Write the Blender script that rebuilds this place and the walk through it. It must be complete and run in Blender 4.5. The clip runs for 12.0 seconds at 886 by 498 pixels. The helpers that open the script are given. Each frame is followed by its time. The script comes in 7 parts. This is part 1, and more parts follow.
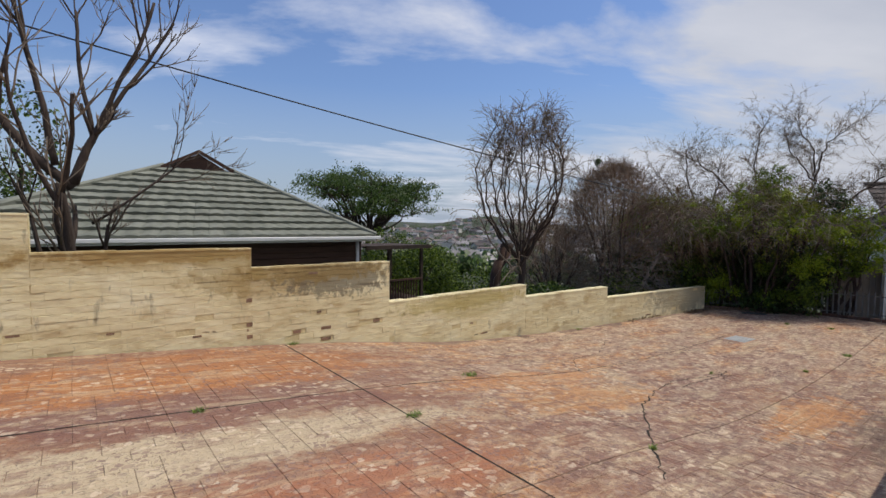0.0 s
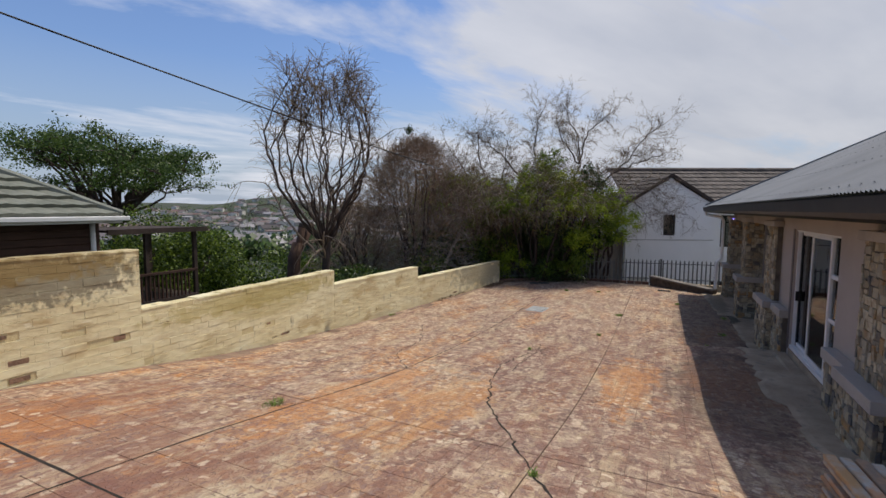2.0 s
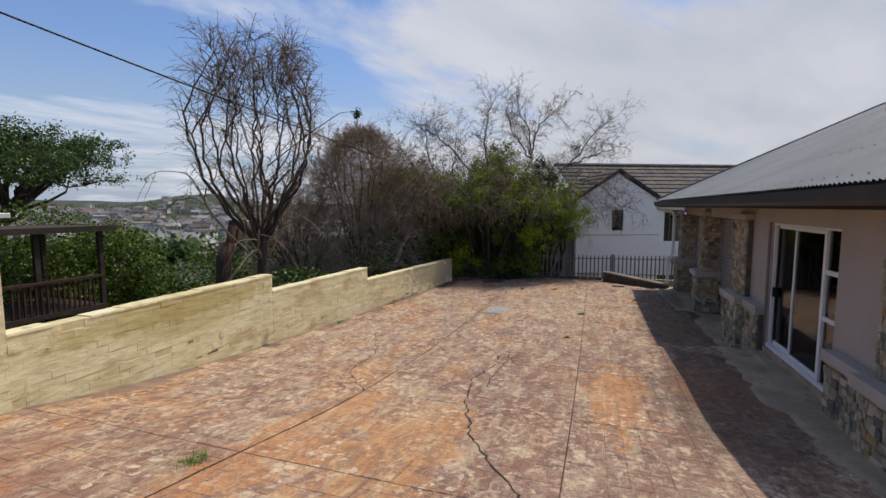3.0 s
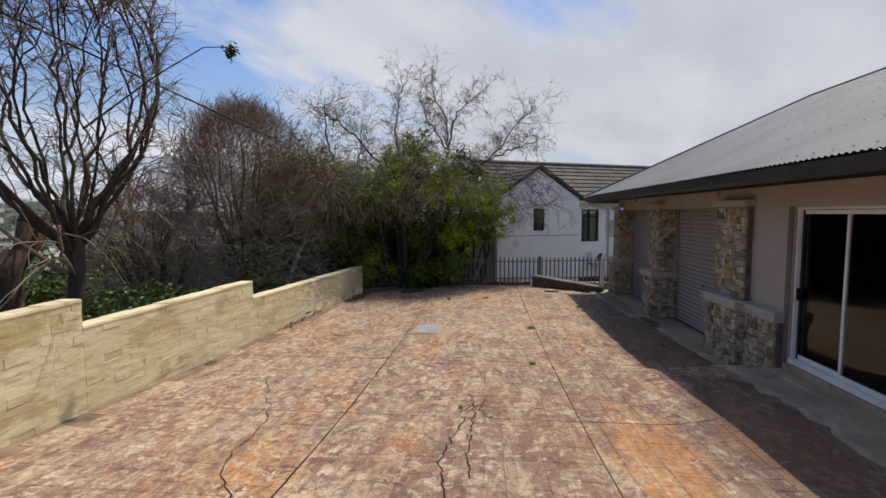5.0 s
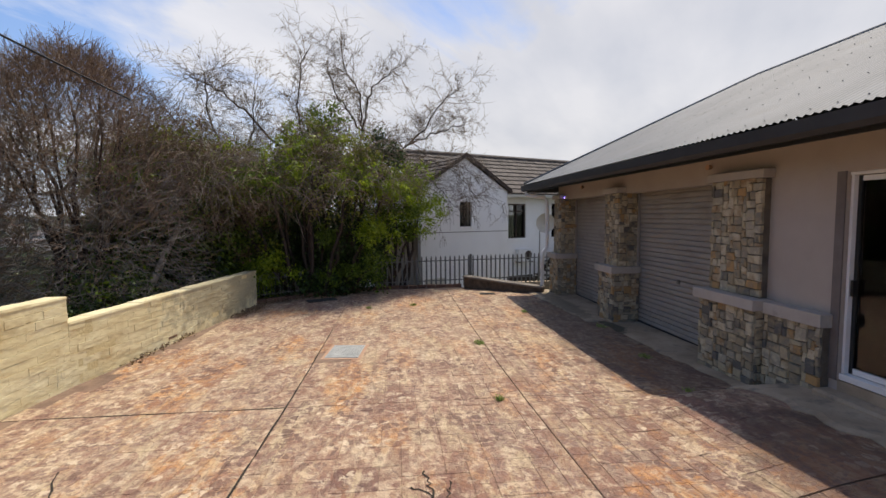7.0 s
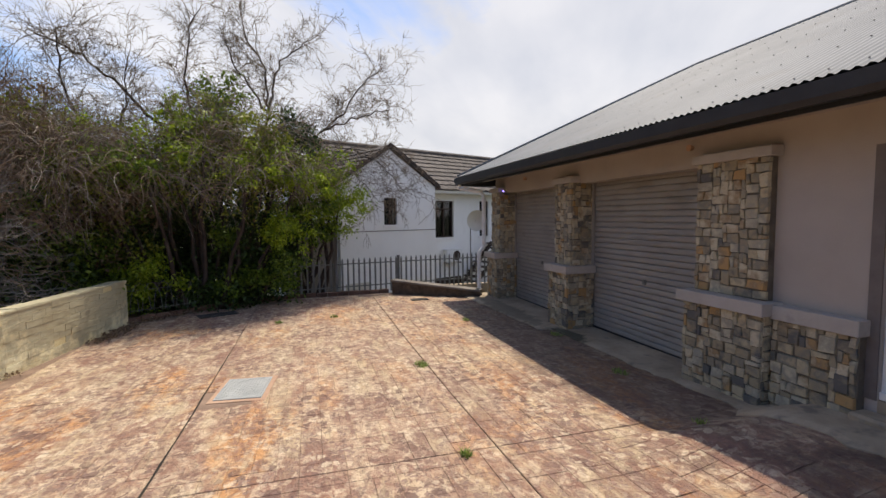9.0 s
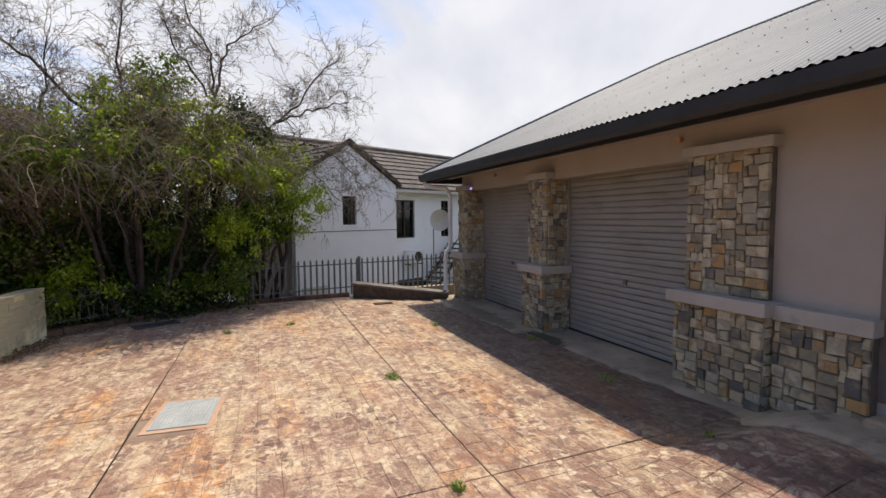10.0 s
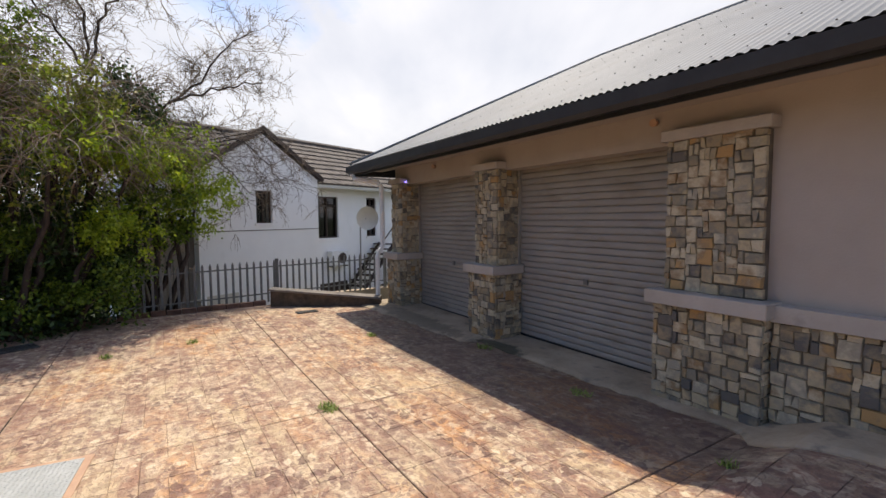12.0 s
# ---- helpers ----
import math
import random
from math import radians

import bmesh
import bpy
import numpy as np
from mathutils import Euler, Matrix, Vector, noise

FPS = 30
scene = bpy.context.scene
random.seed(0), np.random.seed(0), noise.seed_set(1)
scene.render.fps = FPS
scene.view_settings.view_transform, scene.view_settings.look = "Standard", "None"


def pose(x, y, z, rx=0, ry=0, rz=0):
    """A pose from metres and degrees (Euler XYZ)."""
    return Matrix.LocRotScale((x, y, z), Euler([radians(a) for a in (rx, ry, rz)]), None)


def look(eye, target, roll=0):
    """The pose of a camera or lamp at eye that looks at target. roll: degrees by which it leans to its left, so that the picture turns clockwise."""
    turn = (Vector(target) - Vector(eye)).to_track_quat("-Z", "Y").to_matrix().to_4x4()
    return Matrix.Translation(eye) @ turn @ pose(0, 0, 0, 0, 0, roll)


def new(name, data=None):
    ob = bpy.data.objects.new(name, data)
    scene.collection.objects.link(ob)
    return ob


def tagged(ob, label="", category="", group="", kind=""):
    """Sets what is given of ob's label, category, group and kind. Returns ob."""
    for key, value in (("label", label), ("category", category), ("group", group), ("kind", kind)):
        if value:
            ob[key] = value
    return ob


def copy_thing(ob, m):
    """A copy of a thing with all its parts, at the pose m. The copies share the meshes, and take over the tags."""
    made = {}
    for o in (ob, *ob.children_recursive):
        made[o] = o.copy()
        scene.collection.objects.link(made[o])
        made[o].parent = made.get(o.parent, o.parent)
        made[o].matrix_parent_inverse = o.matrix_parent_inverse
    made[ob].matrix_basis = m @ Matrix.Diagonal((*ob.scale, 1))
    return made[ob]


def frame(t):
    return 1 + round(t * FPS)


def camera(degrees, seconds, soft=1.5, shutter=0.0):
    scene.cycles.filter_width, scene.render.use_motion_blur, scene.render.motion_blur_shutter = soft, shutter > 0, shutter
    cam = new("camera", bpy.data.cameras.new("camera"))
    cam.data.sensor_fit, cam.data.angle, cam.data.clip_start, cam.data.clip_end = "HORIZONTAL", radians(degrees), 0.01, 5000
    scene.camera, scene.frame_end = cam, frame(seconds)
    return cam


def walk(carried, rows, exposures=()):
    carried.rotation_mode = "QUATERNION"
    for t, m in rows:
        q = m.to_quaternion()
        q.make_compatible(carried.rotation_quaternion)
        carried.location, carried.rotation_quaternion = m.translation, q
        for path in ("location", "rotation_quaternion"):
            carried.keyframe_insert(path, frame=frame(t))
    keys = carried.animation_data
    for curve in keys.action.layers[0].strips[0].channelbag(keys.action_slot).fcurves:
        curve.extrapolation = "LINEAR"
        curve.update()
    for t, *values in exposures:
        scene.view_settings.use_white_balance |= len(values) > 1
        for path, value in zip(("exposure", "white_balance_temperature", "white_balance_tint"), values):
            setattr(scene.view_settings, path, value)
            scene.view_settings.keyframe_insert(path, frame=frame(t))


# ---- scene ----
cam = camera(87.8, 12.0)
METRES, EYE, TILT, LEAN, TURN = 9.8, 1.5, 0.0, 0.0, -38.9
ROWS = [
    (0.0, 0.0, 0.0, 0.0, 0.02, -2.83, -0.4),
    (0.5, -0.0023, 0.0342, -0.0025, -7.98, -3.77, -0.22),
    (1.0, -0.0066, 0.072, -0.0056, -14.9, -4.38, -0.26),
    (1.5, -0.005, 0.1079, -0.0099, -20.39, -4.67, -0.25),
    (2.0, -0.0008, 0.1546, -0.0122, -25.47, -4.99, -0.23),
    (2.5, 0.0023, 0.1984, -0.0141, -29.07, -5.23, -0.19),
    (3.0, 0.0174, 0.2514, -0.018, -32.81, -5.32, -0.05),
    (3.5, 0.031, 0.3081, -0.0219, -36.8, -5.0, -0.02),
    (5.5, 0.1562, 0.5249, -0.0582, -48.55, -4.32, 0.2),
    (6.0, 0.1931, 0.5668, -0.0661, -51.41, -4.2, 0.29),
    (6.5, 0.2246, 0.6, -0.0703, -54.19, -4.14, 0.4),
    (7.0, 0.2573, 0.6308, -0.0771, -56.92, -4.1, 0.45),
    (9.0, 0.3632, 0.7198, -0.0898, -67.19, -4.0, 0.53),
    (9.5, 0.3812, 0.7408, -0.0928, -69.83, -3.92, 0.54),
    (10.0, 0.4028, 0.7569, -0.0955, -72.72, -3.86, 0.52),
    (10.5, 0.4227, 0.7695, -0.0961, -75.5, -3.89, 0.55),
    (11.0, 0.442, 0.7861, -0.0985, -78.53, -3.89, 0.52),
    (11.5, 0.4592, 0.7976, -0.1001, -81.0, -3.9, 0.49),
    (12.0, 0.4786, 0.8056, -0.1032, -82.72, -3.86, 0.5),
]
walk(cam, [(t, pose(0, 0, EYE, TILT, LEAN, TURN) @ pose(METRES * x, METRES * y, METRES * z, 90 + pitch, roll, yaw)) for t, x, y, z, yaw, pitch, roll in ROWS],
     exposures=[(0, -0.26, 6850, 10), (2.5, -0.20, 6900, 10), (5.5, -0.08, 7100, 10), (7, 0.14, 7350, 10), (9.5, 0.32, 7400, 10), (12, 0.50, 7450, 10)])

# ---- light ----
SUN_DIR = Vector((0.39, -0.235, 1.0)).normalized()


def build_world():
    w = bpy.data.worlds.new("sky")
    scene.world = w
    w.use_nodes = True
    nt = w.node_tree
    nt.nodes.clear()
    N = nt.nodes.new
    out, bg, sky = N("ShaderNodeOutputWorld"), N("ShaderNodeBackground"), N("ShaderNodeTexSky")
    sky.sky_type, sky.sun_disc = "NISHITA", False
    sky.sun_elevation = math.asin(SUN_DIR.z)
    sky.sun_rotation = math.atan2(SUN_DIR.x, SUN_DIR.y)
    sky.air_density, sky.dust_density, sky.ozone_density = 1.3, 0.6, 2.5
    tc, sep = N("ShaderNodeTexCoord"), N("ShaderNodeSeparateXYZ")
    nt.links.new(tc.outputs["Generated"], sep.inputs[0])
    zz = N("ShaderNodeMath"); zz.operation = "MAXIMUM"; zz.inputs[1].default_value = 0.0
    nt.links.new(sep.outputs["Z"], zz.inputs[0])
    za = N("ShaderNodeMath"); za.operation = "ADD"; za.inputs[1].default_value = 0.16
    nt.links.new(zz.outputs[0], za.inputs[0])
    comb = N("ShaderNodeCombineXYZ")
    for i, ax in enumerate("XY"):
        d = N("ShaderNodeMath"); d.operation = "DIVIDE"
        nt.links.new(sep.outputs[ax], d.inputs[0]); nt.links.new(za.outputs[0], d.inputs[1])
        nt.links.new(d.outputs[0], comb.inputs[i])
    mp = N("ShaderNodeMapping")
    turn = N("ShaderNodeMapping")
    turn.inputs["Rotation"].default_value = (0, 0, radians(32))
    nt.links.new(comb.outputs[0], turn.inputs[0])
    mp.inputs["Scale"].default_value = (0.6, 1.35, 1)
    mp.inputs["Location"].default_value = (2.3, 0.9, 0)
    nt.links.new(turn.outputs[0], mp.inputs[0])
    n1 = N("ShaderNodeTexNoise"); n1.inputs["Scale"].default_value = 0.9; n1.inputs["Detail"].default_value = 9
    n1.inputs["Roughness"].default_value = 0.58; n1.inputs["Distortion"].default_value = 0.35
    nt.links.new(mp.outputs[0], n1.inputs["Vector"])
    # the cloud cover thickens towards +x
    cov = N("ShaderNodeMath"); cov.operation = "MULTIPLY_ADD"
    cov.inputs[1].default_value, cov.inputs[2].default_value = 0.16, 0.0
    nt.links.new(sep.outputs["X"], cov.inputs[0])
    covy = N("ShaderNodeMath"); covy.operation = "MULTIPLY_ADD"; covy.inputs[1].default_value = -0.16
    nt.links.new(sep.outputs["Y"], covy.inputs[0]); nt.links.new(cov.outputs[0], covy.inputs[2])
    add = N("ShaderNodeMath"); add.operation = "ADD"
    nt.links.new(n1.outputs["Fac"], add.inputs[0]); nt.links.new(covy.outputs[0], add.inputs[1])
    ramp = N("ShaderNodeValToRGB")
    ramp.color_ramp.elements[0].position, ramp.color_ramp.elements[0].color = 0.46, (0, 0, 0, 1)
    ramp.color_ramp.elements[1].position, ramp.color_ramp.elements[1].color = 0.61, (1, 1, 1, 1)
    nt.links.new(add.outputs[0], ramp.inputs[0])
    cap = N("ShaderNodeMath"); cap.operation = "MULTIPLY"; cap.inputs[1].default_value = 0.92
    nt.links.new(ramp.outputs[0], cap.inputs[0])
    # soft grey undersides in the thick cloud
    n2 = N("ShaderNodeTexNoise"); n2.inputs["Scale"].default_value = 2.2; n2.inputs["Detail"].default_value = 5
    nt.links.new(mp.outputs[0], n2.inputs["Vector"])
    cr = N("ShaderNodeValToRGB")
    cr.color_ramp.elements[0].position, cr.color_ramp.elements[0].color = 0.3, (5.1, 5.5, 6.5, 1)
    cr.color_ramp.elements[1].position, cr.color_ramp.elements[1].color = 0.7, (6.35, 6.65, 7.5, 1)
    nt.links.new(n2.outputs["Fac"], cr.inputs[0])
    mix = N("ShaderNodeMix"); mix.data_type = "RGBA"
    nt.links.new(cap.outputs[0], mix.inputs["Factor"])
    # clearer blue above, pale haze over the horizon
    tint = N("ShaderNodeMix"); tint.data_type, tint.blend_type = "RGBA", "MULTIPLY"
    tint.inputs["Factor"].default_value = 1.0
    tint.inputs["B"].default_value = (0.80, 0.92, 1.22, 1)
    nt.links.new(sky.outputs[0], tint.inputs["A"])
    hz = N("ShaderNodeMapRange"); hz.inputs["From Min"].default_value, hz.inputs["From Max"].default_value = 0.0, 0.28
    hz.inputs["To Min"].default_value, hz.inputs["To Max"].default_value = 0.95, 0.0
    nt.links.new(sep.outputs["Z"], hz.inputs["Value"])
    haze = N("ShaderNodeMix"); haze.data_type = "RGBA"
    nt.links.new(hz.outputs[0], haze.inputs["Factor"]); nt.links.new(tint.outputs["Result"], haze.inputs["A"])
    haze.inputs["B"].default_value = (3.3, 4.1, 5.5, 1)
    thick = N("ShaderNodeMapRange")
    thick.inputs["From Min"].default_value, thick.inputs["From Max"].default_value = -0.12, 0.16
    thick.inputs["To Min"].default_value, thick.inputs["To Max"].default_value = 1.34, 0.88
    nt.links.new(covy.outputs[0], thick.inputs["Value"])
    dim = N("ShaderNodeVectorMath"); dim.operation = "SCALE"
    nt.links.new(cr.outputs[0], dim.inputs[0]); nt.links.new(thick.outputs[0], dim.inputs["Scale"])
    nt.links.new(haze.outputs["Result"], mix.inputs["A"]); nt.links.new(dim.outputs[0], mix.inputs["B"])
    nt.links.new(mix.outputs["Result"], bg.inputs[0])
    bg.inputs[1].default_value = 0.125
    nt.links.new(bg.outputs[0], out.inputs[0])


build_world()
sun = new("sun", bpy.data.lights.new("sun", "SUN"))
sun.data.energy, sun.data.angle, sun.data.color = 3.4, radians(0.55), (1.0, 0.955, 0.88)
sun.matrix_world = look((0, 0, 30), Vector((0, 0, 30)) - SUN_DIR)


# ---- materials ----
def material(name, stops, scale=4.0, rough=0.8, bump=0.2, bump_scale=40.0, metal=0.0, island=0.0, obj=0.0, detail=8.0,
             stretch=(1, 1, 1), spec=0.4, dist=0.02):
    """Noise-coloured surface; stops: (position, colour). island / obj: how far the tone varies from piece to piece."""
    m = bpy.data.materials.new(name)
    m.use_nodes = True
    nt = m.node_tree
    b = nt.nodes["Principled BSDF"]
    N = nt.nodes.new
    geo, mp = N("ShaderNodeNewGeometry"), N("ShaderNodeMapping")
    mp.inputs["Scale"].default_value = stretch
    nt.links.new(geo.outputs["Position"], mp.inputs[0])
    n = N("ShaderNodeTexNoise"); n.inputs["Scale"].default_value = scale; n.inputs["Detail"].default_value = detail
    n.inputs["Roughness"].default_value = 0.62
    nt.links.new(mp.outputs[0], n.inputs["Vector"])
    fac = n.outputs["Fac"]
    for src, k in (("island", island), ("obj", obj)):
        if k:
            if src == "island":
                r = geo.outputs["Random Per Island"]
            else:
                r = N("ShaderNodeObjectInfo").outputs["Random"]
            a = N("ShaderNodeMath"); a.operation = "MULTIPLY_ADD"; a.inputs[1].default_value = k
            nt.links.new(r, a.inputs[0]); nt.links.new(fac, a.inputs[2])
            s = N("ShaderNodeMath"); s.operation = "SUBTRACT"; s.inputs[1].default_value = k / 2
            nt.links.new(a.outputs[0], s.inputs[0])
            fac = s.outputs[0]
    ramp = N("ShaderNodeValToRGB")
    els = ramp.color_ramp.elements
    while len(els) < len(stops):
        els.new(0.5)
    for e, (p, c) in zip(els, stops):
        e.position, e.color = p, (*c, 1)
    nt.links.new(fac, ramp.inputs[0])
    nt.links.new(ramp.outputs[0], b.inputs["Base Color"])
    b.inputs["Roughness"].default_value, b.inputs["Metallic"].default_value = rough, metal
    b.inputs["Specular IOR Level"].default_value = spec
    if bump:
        n2 = N("ShaderNodeTexNoise"); n2.inputs["Scale"].default_value = bump_scale; n2.inputs["Detail"].default_value = 6
        nt.links.new(mp.outputs[0], n2.inputs["Vector"])
        bp = N("ShaderNodeBump"); bp.inputs["Strength"].default_value = bump; bp.inputs["Distance"].default_value = dist
        nt.links.new(n2.outputs["Fac"], bp.inputs["Height"])
        nt.links.new(bp.outputs[0], b.inputs["Normal"])
    return m


def overlay(m, stops, scale, mask=(0.5, 0.6), stretch=(1, 1, 1), strength=1.0, offset=(0, 0, 0), rough=0.6, dist=0.0):
    """Lays stains of another colour over a material: stops is one colour, mask the noise range in which they fade in."""
    nt = m.node_tree
    b = nt.nodes["Principled BSDF"]
    N = nt.nodes.new
    src = b.inputs["Base Color"].links[0].from_socket
    geo, mp = N("ShaderNodeNewGeometry"), N("ShaderNodeMapping")
    mp.inputs["Scale"].default_value, mp.inputs["Location"].default_value = stretch, offset
    nt.links.new(geo.outputs["Position"], mp.inputs[0])
    n = N("ShaderNodeTexNoise"); n.inputs["Scale"].default_value = scale; n.inputs["Detail"].default_value = 9
    n.inputs["Roughness"].default_value = rough; n.inputs["Distortion"].default_value = dist
    nt.links.new(mp.outputs[0], n.inputs["Vector"])
    mr = N("ShaderNodeMapRange"); mr.inputs["From Min"].default_value, mr.inputs["From Max"].default_value = mask
    mr.inputs["To Max"].default_value = strength
    nt.links.new(n.outputs["Fac"], mr.inputs["Value"])
    mix = N("ShaderNodeMix"); mix.data_type = "RGBA"
    nt.links.new(mr.outputs[0], mix.inputs["Factor"])
    nt.links.new(src, mix.inputs["A"])
    mix.inputs["B"].default_value = (*stops, 1)
    nt.links.new(mix.outputs["Result"], b.inputs["Base Color"])
    return m


def patch(m, colour, centre, radii, strength=0.8, ragged=1.2, scale=3.0):
    """A stain, worn place or painted shade of its own shape, with a ragged edge."""
    nt = m.node_tree
    b = nt.nodes["Principled BSDF"]
    N = nt.nodes.new
    src = b.inputs["Base Color"].links[0].from_socket
    geo, mp = N("ShaderNodeNewGeometry"), N("ShaderNodeMapping")
    mp.vector_type = "TEXTURE"
    mp.inputs["Location"].default_value, mp.inputs["Scale"].default_value = centre, radii
    nt.links.new(geo.outputs["Position"], mp.inputs[0])
    ln = N("ShaderNodeVectorMath"); ln.operation = "LENGTH"
    nt.links.new(mp.outputs[0], ln.inputs[0])
    n = N("ShaderNodeTexNoise"); n.inputs["Scale"].default_value = scale; n.inputs["Detail"].default_value = 8
    n.inputs["Roughness"].default_value = 0.65
    nt.links.new(geo.outputs["Position"], n.inputs["Vector"])
    ad = N("ShaderNodeMath"); ad.operation = "MULTIPLY_ADD"; ad.inputs[1].default_value = ragged
    nt.links.new(n.outputs["Fac"], ad.inputs[0]); nt.links.new(ln.outputs["Value"], ad.inputs[2])
    mr = N("ShaderNodeMapRange")
    mr.inputs["From Min"].default_value, mr.inputs["From Max"].default_value = 0.75 + ragged / 2, 1.15 + ragged / 2
    mr.inputs["To Min"].default_value, mr.inputs["To Max"].default_value = strength, 0.0
    nt.links.new(ad.outputs[0], mr.inputs["Value"])
    mix = N("ShaderNodeMix"); mix.data_type = "RGBA"
    nt.links.new(mr.outputs[0], mix.inputs["Factor"]); nt.links.new(src, mix.inputs["A"])
    mix.inputs["B"].default_value = (*colour, 1)
    nt.links.new(mix.outputs["Result"], b.inputs["Base Color"])


def two(name, a, b, **k):
    return material(name, [(0.3, a), (0.7, b)], **k)


def leaf_material(name, a, b, trans=0.3):
    m = two(name, a, b, scale=1.5, rough=0.42, bump=0, island=0.95)
    bs = m.node_tree.nodes["Principled BSDF"]
    bs.inputs["Transmission Weight"].default_value = 0.0
    bs.inputs["Subsurface Weight"].default_value = 0.0
    nt = m.node_tree
    t = nt.nodes.new("ShaderNodeBsdfTranslucent")
    nt.links.new(bs.inputs["Base Color"].links[0].from_socket, t.inputs[0])
    mx = nt.nodes.new("ShaderNodeMixShader"); mx.inputs[0].default_value = trans
    out = nt.nodes["Material Output"]
    nt.links.new(bs.outputs[0], mx.inputs[1]); nt.links.new(t.outputs[0], mx.inputs[2])
    nt.links.new(mx.outputs[0], out.inputs[0])
    return m


def slate_flakes(m, colour, scale, offset, amount, edge, strength, select, relief=0.0):
    """Dark worn flakes of the stamped slate pattern; the ridges between them keep the paler colour."""
    nt = m.node_tree
    b = nt.nodes["Principled BSDF"]
    N = nt.nodes.new
    src = b.inputs["Base Color"].links[0].from_socket
    geo, mp = N("ShaderNodeNewGeometry"), N("ShaderNodeMapping")
    mp.inputs["Location"].default_value = offset
    nt.links.new(geo.outputs["Position"], mp.inputs[0])
    wn = N("ShaderNodeTexNoise"); wn.inputs["Scale"].default_value = scale * 0.8; wn.inputs["Detail"].default_value = 5
    nt.links.new(mp.outputs[0], wn.inputs["Vector"])
    va = N("ShaderNodeVectorMath"); va.operation = "MULTIPLY_ADD"
    va.inputs[1].default_value = (1.6 / scale,) * 3
    nt.links.new(wn.outputs["Color"], va.inputs[0]); nt.links.new(mp.outputs[0], va.inputs[2])
    flat = N("ShaderNodeVectorMath"); flat.operation = "MULTIPLY"; flat.inputs[1].default_value = (1, 1.25, 0)
    nt.links.new(va.outputs[0], flat.inputs[0])
    cell, rim = N("ShaderNodeTexVoronoi"), N("ShaderNodeTexVoronoi")
    rim.feature = "DISTANCE_TO_EDGE"
    for vo in (cell, rim):
        vo.inputs["Scale"].default_value = scale
        nt.links.new(flat.outputs[0], vo.inputs["Vector"])
    pick = N("ShaderNodeMapRange"); pick.inputs["From Min"].default_value, pick.inputs["From Max"].default_value = 1 - amount, 1.15 - amount
    sp = N("ShaderNodeSeparateXYZ")
    nt.links.new(cell.outputs["Color"], sp.inputs[0]); nt.links.new(sp.outputs["X"], pick.inputs["Value"])
    er = N("ShaderNodeMapRange"); er.inputs["From Min"].default_value, er.inputs["From Max"].default_value = edge
    nt.links.new(rim.outputs["Distance"], er.inputs["Value"])
    if relief:
        bp = N("ShaderNodeBump"); bp.inputs["Strength"].default_value, bp.inputs["Distance"].default_value = 0.8, relief
        bp.invert = True
        nt.links.new(er.outputs[0], bp.inputs["Height"])
        nt.links.new(b.inputs["Normal"].links[0].from_socket, bp.inputs["Normal"])
        nt.links.new(bp.outputs[0], b.inputs["Normal"])
    n = N("ShaderNodeTexNoise"); n.inputs["Scale"].default_value = 1.6; n.inputs["Detail"].default_value = 6
    nt.links.new(mp.outputs[0], n.inputs["Vector"])
    ms = N("ShaderNodeMapRange"); ms.inputs["From Min"].default_value, ms.inputs["From Max"].default_value = select
    ms.inputs["To Min"].default_value, ms.inputs["To Max"].default_value = 0.25 * strength, strength
    nt.links.new(n.outputs["Fac"], ms.inputs["Value"])
    fac = pick.outputs[0]
    for other in (er.outputs[0], ms.outputs[0]):
        mu = N("ShaderNodeMath"); mu.operation = "MULTIPLY"
        nt.links.new(fac, mu.inputs[0]); nt.links.new(other, mu.inputs[1])
        fac = mu.outputs[0]
    mix = N("ShaderNodeMix"); mix.data_type = "RGBA"
    nt.links.new(fac, mix.inputs["Factor"]); nt.links.new(src, mix.inputs["A"])
    mix.inputs["B"].default_value = (*colour, 1)
    nt.links.new(mix.outputs["Result"], b.inputs["Base Color"])


